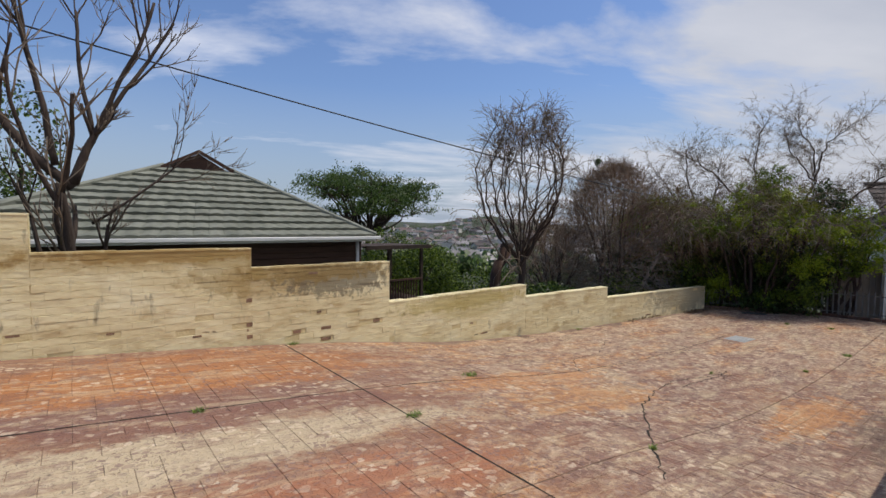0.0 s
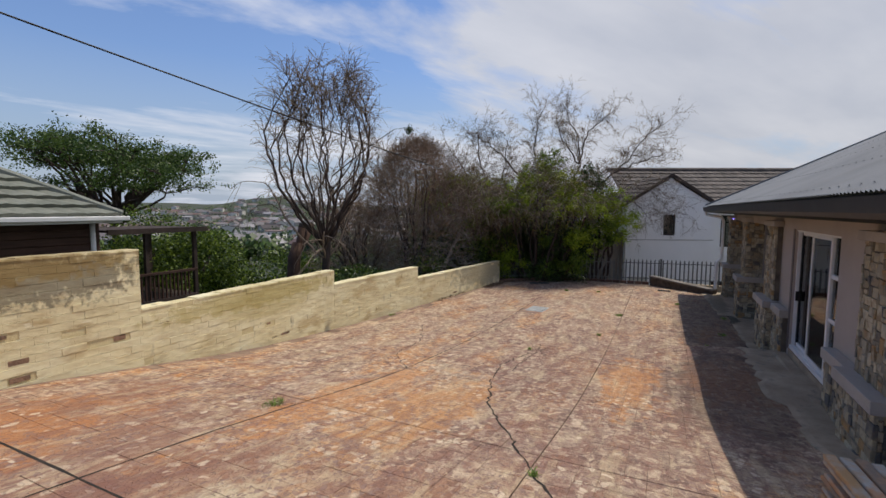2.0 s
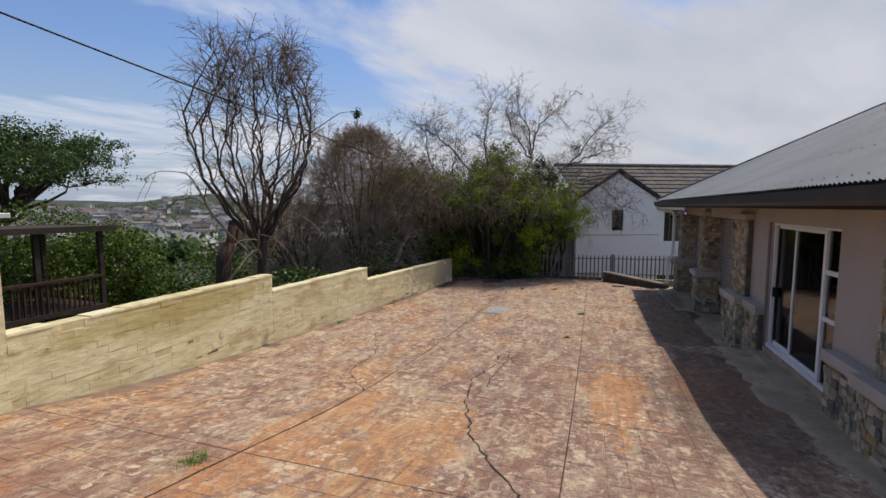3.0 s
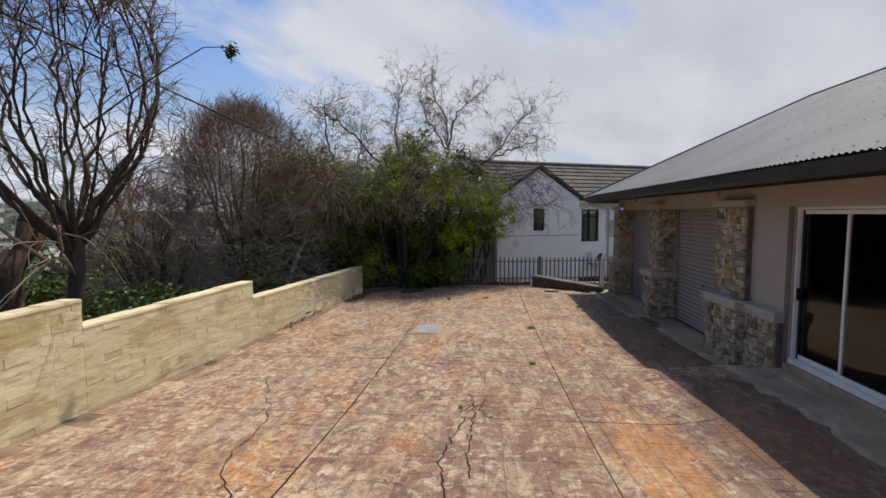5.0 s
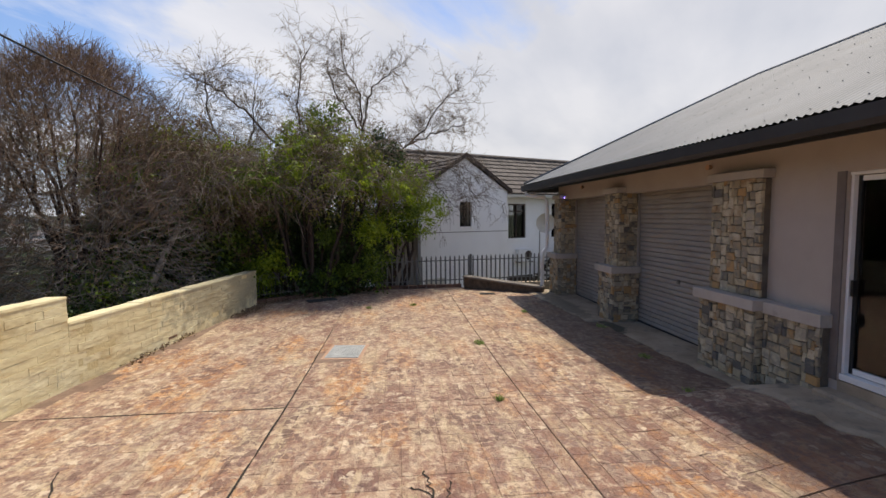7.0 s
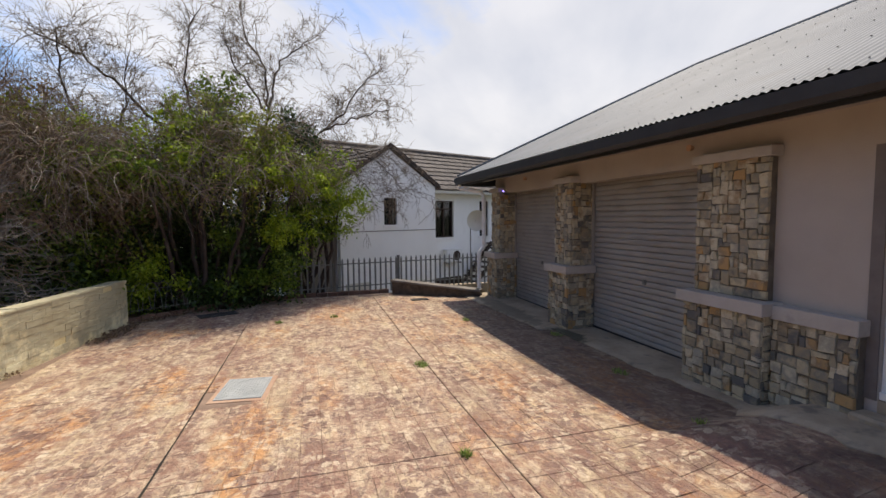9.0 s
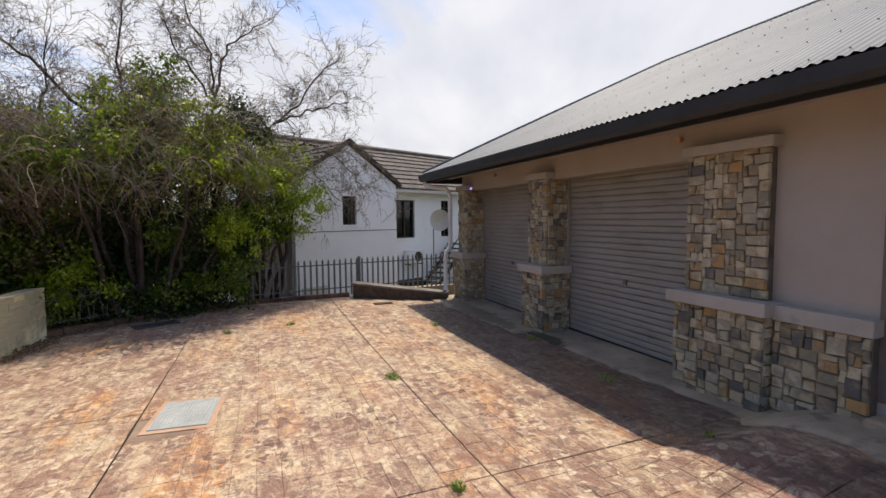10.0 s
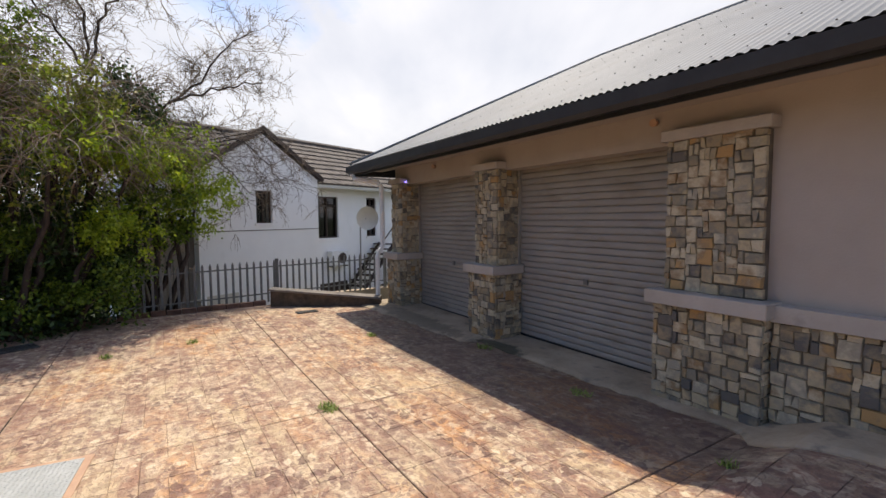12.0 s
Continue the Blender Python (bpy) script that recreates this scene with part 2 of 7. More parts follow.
def paving_material():
    m = material("stamped_concrete", [(0.25, (0.17, 0.09, 0.07)), (0.38, (0.30, 0.165, 0.115)), (0.48, (0.43, 0.27, 0.175)), (0.60, (0.57, 0.43, 0.29)), (0.75, (0.46, 0.23, 0.115))],
                 scale=1.0, rough=0.75, bump=0.7, bump_scale=22, island=0.22, obj=0.22, detail=8, dist=0.012)
    overlay(m, (0.27, 0.13, 0.09), 0.75, (0.52, 0.64), strength=0.5, offset=(11, 4, 2), stretch=(0.8, 1.2, 1))
    overlay(m, (0.60, 0.27, 0.08), 1.0, (0.50, 0.59), strength=0.75, offset=(3, 7, 1), stretch=(0.55, 1.2, 1))
    overlay(m, (0.54, 0.43, 0.28), 1.7, (0.50, 0.62), strength=0.75, offset=(9, 2, 1), stretch=(0.5, 1.3, 1))
    patch(m, (0.22, 0.125, 0.10), (6.4, 1.9, 0), (3.6, 1.8, 9), 0.58, 1.8, 1.2)
    patch(m, (0.56, 0.40, 0.28), (12.6, 2.4, 0), (3.4, 1.6, 9), 0.35, 1.5, 1.5)
    patch(m, (0.24, 0.14, 0.115), (16.6, 4.6, 0), (1.4, 2.2, 9), 0.65, 1.3, 1.5)
    overlay(m, (0.30, 0.155, 0.11), 4.5, (0.50, 0.56), strength=0.65, offset=(6, 8, 3), dist=1.2, stretch=(1, 1.5, 1))
    overlay(m, (0.12, 0.062, 0.055), 9.0, (0.50, 0.62), strength=0.5, offset=(1, 2, 5), rough=0.68, dist=1.0, stretch=(1, 1.6, 1))
    overlay(m, (0.70, 0.54, 0.37), 6.5, (0.50, 0.58), strength=0.6, offset=(2, 5, 1), rough=0.7, dist=1.0)
    slate_flakes(m, (0.15, 0.082, 0.066), 11.0, (0.3, 0.7, 0), 0.48, (0.04, 0.09), 0.80, (0.42, 0.60))
    patch(m, (0.29, 0.135, 0.075), (-0.2, 4.3, 0), (4.6, 3.6, 9), 0.72, 2.0, 2.0)
    patch(m, (0.50, 0.20, 0.065), (-1.0, 5.2, 0), (2.6, 0.5, 9), 0.6, 2.6, 3.5)
    patch(m, (0.22, 0.10, 0.075), (1.2, 4.05, 0), (1.6, 0.25, 9), 0.6, 1.6, 2.4)
    patch(m, (0.60, 0.27, 0.085), (5.0, 4.1, 0), (1.6, 0.35, 9), 0.6, 3.6, 5.5)
    patch(m, (0.60, 0.27, 0.085), (7.3, 1.5, 0), (1.4, 0.34, 9), 0.65, 3.6, 4.5)
    patch(m, (0.48, 0.19, 0.06), (1.2, 5.5, -0.1), (2.0, 0.85, 9), 0.68, 2.6, 3.0)
    patch(m, (0.45, 0.17, 0.08), (1.0, 2.5, -0.1), (1.7, 0.45, 9), 0.6, 1.6, 2.0)
    patch(m, (0.20, 0.10, 0.085), (0.6, 4.5, 0), (2.2, 0.30, 9), 0.6, 1.5, 2.0)
    patch(m, (0.60, 0.49, 0.32), (0.2, 3.45, 0), (3.0, 0.40, 9), 0.8, 2.0, 4.0)
    patch(m, (0.55, 0.27, 0.10), (5.1, 3.3, 0), (1.5, 0.45, 9), 0.75, 3.2, 4.2)
    patch(m, (0.52, 0.23, 0.09), (7.9, 0.35, 0), (1.0, 0.5, 9), 0.6, 3.0, 4.5)
    overlay(m, (0.60, 0.46, 0.28), 2.4, (0.52, 0.60), strength=0.5, offset=(8, 1, 4), stretch=(0.45, 2.0, 1), rough=0.72, dist=0.6)
    overlay(m, (0.22, 0.105, 0.075), 3.0, (0.51, 0.60), strength=0.55, offset=(4, 9, 4), stretch=(0.5, 1.8, 1), rough=0.74, dist=0.6)
    slate_flakes(m, (0.25, 0.155, 0.125), 22.0, (1.3, 2.7, 0), 0.48, (0.07, 0.14), 0.75, (0.40, 0.58), 0.006)
    slate_flakes(m, (0.80, 0.65, 0.46), 14.0, (5.3, 1.7, 0), 0.25, (0.05, 0.14), 0.62, (0.44, 0.60))
    # eaves shade along the house deepened by two near-black patches in the paving colour
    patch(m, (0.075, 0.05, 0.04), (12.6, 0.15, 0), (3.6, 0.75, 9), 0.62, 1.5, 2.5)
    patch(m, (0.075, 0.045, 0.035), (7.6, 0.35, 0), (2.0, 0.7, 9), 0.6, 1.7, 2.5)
    overlay(m, (0.10, 0.07, 0.065), 22.0, (0.57, 0.66), strength=0.6, offset=(4, 2, 8), rough=0.7, dist=0.8)
    return m


MAT = {}
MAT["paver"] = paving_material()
MAT["grout"] = two("paving_joints", (0.13, 0.08, 0.06), (0.34, 0.23, 0.16), scale=3, bump=0.3)
MAT["concrete"] = overlay(two("cement_screed", (0.23, 0.175, 0.12), (0.48, 0.385, 0.275), scale=2.5, bump=0.35, bump_scale=30), (0.10, 0.09, 0.08), 5, (0.55, 0.7), strength=0.7)
patch(MAT["concrete"], (0.035, 0.035, 0.02), (13.0, -0.28, -1.0), (0.42, 0.16, 9), 0.9, 1.6, 9)
patch(MAT["concrete"], (0.10, 0.085, 0.06), (15.0, -0.2, -1.0), (1.6, 0.2, 9), 0.6, 2.2, 6)
MAT["reveal"] = two("reveal_paint", (0.13, 0.11, 0.10), (0.19, 0.165, 0.15), scale=4, bump=0.1)
MAT["iron"] = two("cast_iron", (0.05, 0.048, 0.045), (0.10, 0.095, 0.09), scale=6, rough=0.7, bump=0.2)
MAT["stone_pale"] = two("pinkish_cement", (0.42, 0.25, 0.165), (0.54, 0.36, 0.24), scale=5, bump=0.3)
MAT["bounce_concrete"] = two("pale_concrete", (0.42, 0.40, 0.36), (0.55, 0.52, 0.47), scale=2, bump=0.1)
MAT["yellow"] = material("yellow_paint", [(0.3, (0.68, 0.575, 0.33)), (0.5, (0.79, 0.70, 0.43)), (0.7, (0.85, 0.785, 0.53))], scale=2.2, rough=0.85, bump=0.9, bump_scale=9, island=0.03, dist=0.02, stretch=(0.6, 0.6, 1.25))
overlay(MAT["yellow"], (0.46, 0.36, 0.18), 1.5, (0.56, 0.74), stretch=(1, 1, 0.5), strength=0.5, offset=(2.3, 1, 4))
overlay(MAT["yellow"], (0.40, 0.25, 0.08), 2.2, (0.55, 0.66), stretch=(0.6, 1, 1.2), strength=0.5, offset=(7, 3, 1))
overlay(MAT["yellow"], (0.11, 0.10, 0.08), 7.0, (0.62, 0.72), stretch=(1, 1, 0.35), strength=0.6, offset=(5, 1, 2))
overlay(MAT["yellow"], (0.17, 0.12, 0.07), 5.0, (0.655, 0.675), stretch=(0.55, 1, 2.6), strength=0.8, offset=(3, 8, 2), rough=0.7)
overlay(MAT["yellow"], (0.90, 0.85, 0.66), 6.0, (0.62, 0.68), stretch=(0.6, 1, 2.4), strength=0.6, offset=(9, 8, 7), rough=0.7)
patch(MAT["yellow"], (0.42, 0.29, 0.10), (0.4, 6.66, 1.12), (1.4, 1, 0.22), 0.55, 1.4, 3.5)
patch(MAT["yellow"], (0.40, 0.27, 0.10), (2.3, 6.68, 0.72), (0.7, 1, 0.3), 0.55, 1.4, 4)
patch(MAT["yellow"], (0.15, 0.13, 0.09), (3.3, 6.7, 0.66), (0.95, 1, 0.26), 0.75, 3.0, 11)
patch(MAT["yellow"], (0.30, 0.20, 0.06), (3.0, 6.7, 0.80), (1.3, 1, 0.16), 0.7, 2.6, 8)
patch(MAT["yellow"], (0.34, 0.21, 0.06), (0.9, 6.66, 1.12), (1.5, 1, 0.10), 0.75, 2.4, 7)
patch(MAT["yellow"], (0.36, 0.25, 0.08), (1.6, 6.66, 0.86), (0.5, 1, 0.30), 0.5, 2.6, 8)
patch(MAT["yellow"], (0.42, 0.33, 0.08), (6.2, 6.85, 0.02), (1.8, 1, 0.16), 0.5, 2.6, 7)
patch(MAT["yellow"], (0.45, 0.36, 0.12), (6.3, 6.8, -0.1), (1.0, 1, 0.25), 0.4, 1.4, 4)
patch(MAT["yellow"], (0.33, 0.30, 0.21), (14.6, 6.4, -0.6), (1.7, 1, 0.5), 0.75, 2.0, 5)
MAT["mortar"] = two("old_mortar", (0.60, 0.49, 0.26), (0.75, 0.65, 0.37), scale=4, bump=0.4)
MAT["bare_brick"] = two("bare_brick", (0.13, 0.085, 0.055), (0.36, 0.22, 0.14), scale=9, bump=0.5)
MAT["plaster"] = two("grey_plaster", (0.36, 0.315, 0.275), (0.43, 0.38, 0.335), scale=1.2, rough=0.85, bump=0.12, bump_scale=60)
MAT["cap"] = overlay(two("painted_cap", (0.36, 0.325, 0.285), (0.46, 0.42, 0.375), scale=3, bump=0.2), (0.2, 0.18, 0.16), 6, (0.6, 0.75), strength=0.5)
MAT["stone_mortar"] = two("stone_mortar", (0.09, 0.075, 0.058), (0.17, 0.145, 0.11), scale=8, bump=0.5)
MAT["stone"] = material("sandstone", [(0.02, (0.12, 0.115, 0.105)), (0.20, (0.32, 0.26, 0.165)), (0.34, (0.21, 0.195, 0.155)), (0.48, (0.45, 0.37, 0.235)), (0.62, (0.30, 0.275, 0.215)), (0.76, (0.52, 0.455, 0.32)), (0.92, (0.27, 0.19, 0.11)), (1.0, (0.40, 0.25, 0.11))],
                        scale=6, rough=0.85, bump=0.7, bump_scale=22, obj=1.0, island=0.05, dist=0.015)
MAT["shutter"] = overlay(two("shutter_steel", (0.27, 0.25, 0.225), (0.335, 0.315, 0.285), scale=1.5, rough=0.55, bump=0.05), (0.16, 0.13, 0.10), 2, (0.55, 0.75), stretch=(1, 1, 3), strength=0.5)
MAT["screw"] = two("dull_screw", (0.10, 0.10, 0.102), (0.15, 0.15, 0.155), scale=4, rough=0.6, bump=0)
# dark brown band across the top of both shutters
patch(MAT["shutter"], (0.17, 0.11, 0.06), (13.5, -0.9, 1.19), (9, 9, 0.09), 0.75, 0.5, 9)
MAT["roof"] = overlay(two("roof_sheet", (0.17, 0.175, 0.18), (0.235, 0.24, 0.245), scale=0.8, rough=0.62, bump=0.05, spec=0.25), (0.20, 0.19, 0.18), 1.2, (0.55, 0.7), strength=0.6)
MAT["gutter"] = two("charcoal_paint", (0.020, 0.021, 0.024), (0.036, 0.038, 0.042), scale=4, rough=0.5, bump=0.05)
MAT["white_metal"] = two("white_metal", (0.70, 0.70, 0.69), (0.80, 0.80, 0.78), scale=5, rough=0.4, bump=0.03)
MAT["white_wall"] = overlay(two("white_wall", (0.82, 0.81, 0.79), (0.88, 0.87, 0.85), scale=1.2, rough=0.9, bump=0.15), (0.6, 0.57, 0.52), 1.6, (0.60, 0.78), stretch=(1, 1, 0.4), strength=0.4)
MAT["town_wall"] = material("town_wall", [(0.2, (0.42, 0.38, 0.33)), (0.5, (0.68, 0.66, 0.62)), (0.8, (0.80, 0.79, 0.77))], scale=0.05, rough=0.9, bump=0, obj=0.8)
MAT["town_roof"] = material("town_roof", [(0.2, (0.07, 0.06, 0.06)), (0.4, (0.16, 0.10, 0.085)), (0.6, (0.19, 0.18, 0.18)), (0.8, (0.33, 0.31, 0.31))], scale=0.05, rough=0.8, bump=0, obj=0.9)
MAT["dark_tile"] = two("brown_roof_tile", (0.065, 0.055, 0.05), (0.14, 0.115, 0.10), scale=3, rough=0.8, bump=0.3, island=0.3)
MAT["green_tile"] = overlay(two("grey_green_roof_tile", (0.14, 0.15, 0.12), (0.25, 0.26, 0.215), scale=2.0, rough=0.85, bump=0.4, island=0.2), (0.27, 0.26, 0.22), 5, (0.55, 0.7), strength=0.5)
MAT["brown_board"] = two("stained_board", (0.045, 0.022, 0.016), (0.09, 0.045, 0.03), scale=4, rough=0.7, bump=0.3, stretch=(0.3, 0.3, 4))
MAT["dark_wood"] = two("dark_wood", (0.03, 0.022, 0.018), (0.07, 0.045, 0.035), scale=5, rough=0.75, bump=0.3)
MAT["bark"] = two("bark", (0.028, 0.019, 0.015), (0.085, 0.062, 0.05), scale=9, rough=0.95, bump=0.8, bump_scale=30, stretch=(1, 1, 0.3))
MAT["bark_red"] = two("reddish_bark", (0.04, 0.022, 0.016), (0.10, 0.058, 0.04), scale=7, rough=0.95, bump=0.8, bump_scale=25, stretch=(1, 1, 0.4))
MAT["bark_pale"] = two("pale_bark", (0.16, 0.13, 0.10), (0.34, 0.30, 0.25), scale=8, rough=0.9, bump=0.6, stretch=(1, 1, 0.4))
MAT["twig"] = two("twigs", (0.13, 0.10, 0.075), (0.28, 0.22, 0.165), scale=2, rough=0.95, bump=0)
MAT["twig_grey"] = two("grey_twigs", (0.13, 0.115, 0.10), (0.30, 0.27, 0.24), scale=2, rough=0.95, bump=0)
MAT["leaf"] = leaf_material("leaves", (0.07, 0.115, 0.012), (0.20, 0.28, 0.035), 0.4)
MAT["leaf_grass"] = leaf_material("grass_blades", (0.11, 0.17, 0.03), (0.26, 0.34, 0.07), 0.3)
MAT["leaf_thorn"] = leaf_material("thorn_leaves", (0.03, 0.065, 0.012), (0.10, 0.16, 0.03), 0.3)
MAT["leaf_bright"] = leaf_material("bright_leaves", (0.16, 0.24, 0.012), (0.38, 0.48, 0.045), 0.45)
# also fills the overgrown trees' cores, where its dark colour stands for shade
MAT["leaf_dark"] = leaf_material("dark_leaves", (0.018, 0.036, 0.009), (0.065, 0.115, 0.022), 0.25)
MAT["leaf_olive"] = leaf_material("olive_leaves", (0.11, 0.135, 0.015), (0.28, 0.30, 0.05), 0.45)
MAT["twig_brown"] = two("brown_twigs", (0.12, 0.08, 0.055), (0.29, 0.20, 0.135), scale=2, rough=0.95, bump=0)
# lighter copy of the twigs, with the sunlight on them put into the colour
MAT["twig_pale"] = two("lit_twigs", (0.30, 0.25, 0.19), (0.50, 0.43, 0.34), scale=2, rough=0.95, bump=0)
MAT["leaf_dry"] = leaf_material("dry_leaves", (0.13, 0.085, 0.05), (0.28, 0.20, 0.12), 0.3)
MAT["soil"] = overlay(two("scrub_ground", (0.028, 0.04, 0.02), (0.065, 0.075, 0.042), scale=0.08, rough=0.95, bump=0.3, bump_scale=3), (0.17, 0.15, 0.11), 0.3, (0.55, 0.65), strength=0.6)
MAT["fence"] = two("galvanised_steel", (0.12, 0.12, 0.115), (0.22, 0.22, 0.21), scale=6, rough=0.55, bump=0.05, metal=0.3)
MAT["steel"] = two("steel_cover", (0.36, 0.37, 0.36), (0.50, 0.51, 0.49), scale=6, rough=0.5, metal=0.2, bump=0.1)
MAT["black"] = two("black_plastic", (0.012, 0.012, 0.012), (0.02, 0.02, 0.02), scale=4, rough=0.5, bump=0)
MAT["crack"] = two("crack_dirt", (0.02, 0.017, 0.014), (0.05, 0.04, 0.03), scale=9, rough=1, bump=0)
MAT["cream"] = two("cream_plastic", (0.52, 0.48, 0.40), (0.60, 0.56, 0.47), scale=4, rough=0.5, bump=0.02)
MAT["board_grey"] = two("weathered_board", (0.13, 0.11, 0.095), (0.25, 0.22, 0.19), scale=3, rough=0.9, bump=0.5, stretch=(1, 1, 0.1))
# very dark, so that the room's gloom comes from the surface colour
MAT["interior"] = two("unlit_interior", (0.07, 0.065, 0.058), (0.10, 0.09, 0.08), scale=1, bump=0)
MAT["scrap"] = material("scrap_timber", [(0.2, (0.28, 0.20, 0.14)), (0.45, (0.55, 0.28, 0.13)), (0.6, (0.45, 0.40, 0.33)), (0.8, (0.5, 0.28, 0.12))], scale=5, rough=0.85, bump=0.5, obj=0.6)
MAT["curtain"] = two("curtain_cloth", (0.74, 0.70, 0.62), (0.82, 0.78, 0.70), scale=4, bump=0.1)
MAT["dwarf_brick"] = two("weathered_brick", (0.055, 0.04, 0.028), (0.15, 0.105, 0.07), scale=9, rough=0.9, bump=0.6)
MAT["kerb_brick"] = two("kerb_brick", (0.085, 0.045, 0.032), (0.20, 0.11, 0.075), scale=5, rough=0.9, bump=0.5, island=0.3)


def glass(name, tint=(0.02, 0.022, 0.022)):
    m = bpy.data.materials.new(name)
    m.use_nodes = True
    nt = m.node_tree
    nt.nodes.clear()
    out, mx = nt.nodes.new("ShaderNodeOutputMaterial"), nt.nodes.new("ShaderNodeMixShader")
    tr, gl, fr = nt.nodes.new("ShaderNodeBsdfTransparent"), nt.nodes.new("ShaderNodeBsdfGlossy"), nt.nodes.new("ShaderNodeFresnel")
    tr.inputs[0].default_value = (0.74, 0.76, 0.75, 1)
    gl.inputs["Roughness"].default_value = 0.02
    fr.inputs[0].default_value = 1.6
    nt.links.new(fr.outputs[0], mx.inputs[0]); nt.links.new(tr.outputs[0], mx.inputs[1]); nt.links.new(gl.outputs[0], mx.inputs[2])
    nt.links.new(mx.outputs[0], out.inputs[0])
    return m


MAT["glass"] = glass("window_glass")
m_ = bpy.data.materials.new("blue_led"); m_.use_nodes = True
m_.node_tree.nodes["Principled BSDF"].inputs["Emission Color"].default_value = (0.15, 0.12, 1, 1)
m_.node_tree.nodes["Principled BSDF"].inputs["Emission Strength"].default_value = 6
MAT["led"] = m_


# ---- mesh helpers ----
def part(name, bm, mat, parent=None, label="", kind=""):
    me = bpy.data.meshes.new(name)
    bm.to_mesh(me)
    bm.free()
    me.materials.append(MAT[mat] if isinstance(mat, str) else mat)
    ob = new(name, me)
    if parent is not None:
        ob.parent = parent
        ob.matrix_parent_inverse = Matrix.Identity(4)
    return tagged(ob, label, kind=kind)


def mesh_part(name, verts, faces, mat, parent=None, label="", kind="", smooth=False):
    me = bpy.data.meshes.new(name)
    me.from_pydata(verts, [], faces)
    me.materials.append(MAT[mat])
    if smooth:
        me.shade_smooth()
    ob = new(name, me)
    if parent is not None:
        ob.parent = parent
    return tagged(ob, label, kind=kind)


def thing(name, at, label, category, group="", turn=0.0, kind=""):
    e = new(name)
    e.empty_display_size = 0.2
    e.matrix_world = pose(*at, 0, 0, turn)
    return tagged(e, label, category, group, kind)


def box(bm, x0, y0, z0, x1, y1, z1, bevel=0.0):
    """An axis-aligned block, with its upright and top edges eased when bevel is given."""
    r = bmesh.ops.create_cube(bm, size=1)
    for v in r["verts"]:
        v.co = Vector((x0 + (v.co.x + 0.5) * (x1 - x0), y0 + (v.co.y + 0.5) * (y1 - y0), z0 + (v.co.z + 0.5) * (z1 - z0)))
    if bevel:
        es = list({e for v in r["verts"] for e in v.link_edges})
        bmesh.ops.bevel(bm, geom=es, offset=bevel, segments=1, affect="EDGES")


def block(name, b, mat, parent=None, bevel=0.0, label="", kind=""):
    bm = bmesh.new()
    box(bm, *b, bevel)
    return part(name, bm, mat, parent, label, kind)


def tube(points, radii, sides=8, verts=None, faces=None):
    """Adds a tube along points to the lists."""
    verts = [] if verts is None else verts
    faces = [] if faces is None else faces
    base = len(verts)
    n = len(points)
    side = None
    for i, p in enumerate(points):
        d = (points[min(i + 1, n - 1)] - points[max(i - 1, 0)])
        if d.length < 1e-9:
            d = Vector((0, 0, 1))
        d.normalize()
        if side is None:
            side = d.orthogonal().normalized()
        else:
            side = (side - d * side.dot(d))
            side = side.normalized() if side.length > 1e-6 else d.orthogonal().normalized()
        up = d.cross(side)
        for k in range(sides):
            a = 2 * math.pi * k / sides
            verts.append(p + (side * math.cos(a) + up * math.sin(a)) * radii[i])
    for i in range(n - 1):
        for k in range(sides):
            a, b = base + i * sides + k, base + i * sides + (k + 1) % sides
            faces.append((a, b, b + sides, a + sides))
    faces.append(tuple(base + k for k in reversed(range(sides))))
    faces.append(tuple(base + (n - 1) * sides + k for k in range(sides)))
    return verts, faces


def pipe(name, pts, radius, mat, parent=None, sides=8, label=""):
    v, f = tube([Vector(p) for p in pts], [radius] * len(pts), sides)
    return mesh_part(name, v, f, mat, parent, label, smooth=True)


# ---- levels of the ground ----
GX = [-12, -3, 0, 1, 2.1, 3.3, 4.4, 5.3, 6.2, 7.4, 8.3, 10, 11.5, 14, 18, 30]
GZ = [1.1, 0.28, 0, -0.1, -0.21, -0.36, -0.53, -0.68, -0.80, -0.91, -0.98, -1.06, -1.10, -1.12, -1.1, -1.1]


def g(x):
    """Height of the sloping forecourt."""
    return float(np.interp(x, GX, GZ))


def ease(a, b, x):
    t = min(1.0, max(0.0, (x - a) / (b - a)))
    return t * t * (3 - 2 * t)


def gy(x, y):
    """Height of the paving, which swells up to the step of the sliding door."""
    return g(x) + 0.155 * (1 - ease(0.25, 1.25, y)) * ease(6.7, 8.2, x) * (1 - ease(9.72, 10.2, x))


def wall_y(x):
    """Face of the boundary wall."""
    return float(np.interp(x, [-12, 0, 4, 8, 11.2, 15.9], [6.62, 6.66, 6.72, 6.9, 6.78, 6.2]))


def far_land(x, y):
    """Height of the land outside: a valley with hills beyond."""
    dx, dy = x - 8, y - 4
    r = math.hypot(dx, dy)
    az = math.degrees(math.atan2(dx, dy))
    z = float(np.interp(r, [0, 8, 14, 25, 60, 120, 250, 450, 800, 1100, 1500, 4500], [-1.6, -1.9, -2.6, -4.5, -8, -12, -19, -20, -6, 2, 8, 10]))
    back = float(np.interp(az, [-180, -120, -60, -20, 100, 130, 180], [1, 1, 1, 0, 0, 1, 1]))
    z = z * (1 - back) + back * (0.6 if x < 0 else -0.6)
    if r > 300:
        z += (1 - back) * 24 * math.exp(-((az - 44.5) / 5.0) ** 2 - ((r - 1000) / 260) ** 2)
        z += (1 - back) * 9 * math.exp(-((az - 25) / 16.0) ** 2 - ((r - 1300) / 300) ** 2)
        z += 3.5 * noise.noise(Vector((x / 160, y / 160, 0)))
    return z


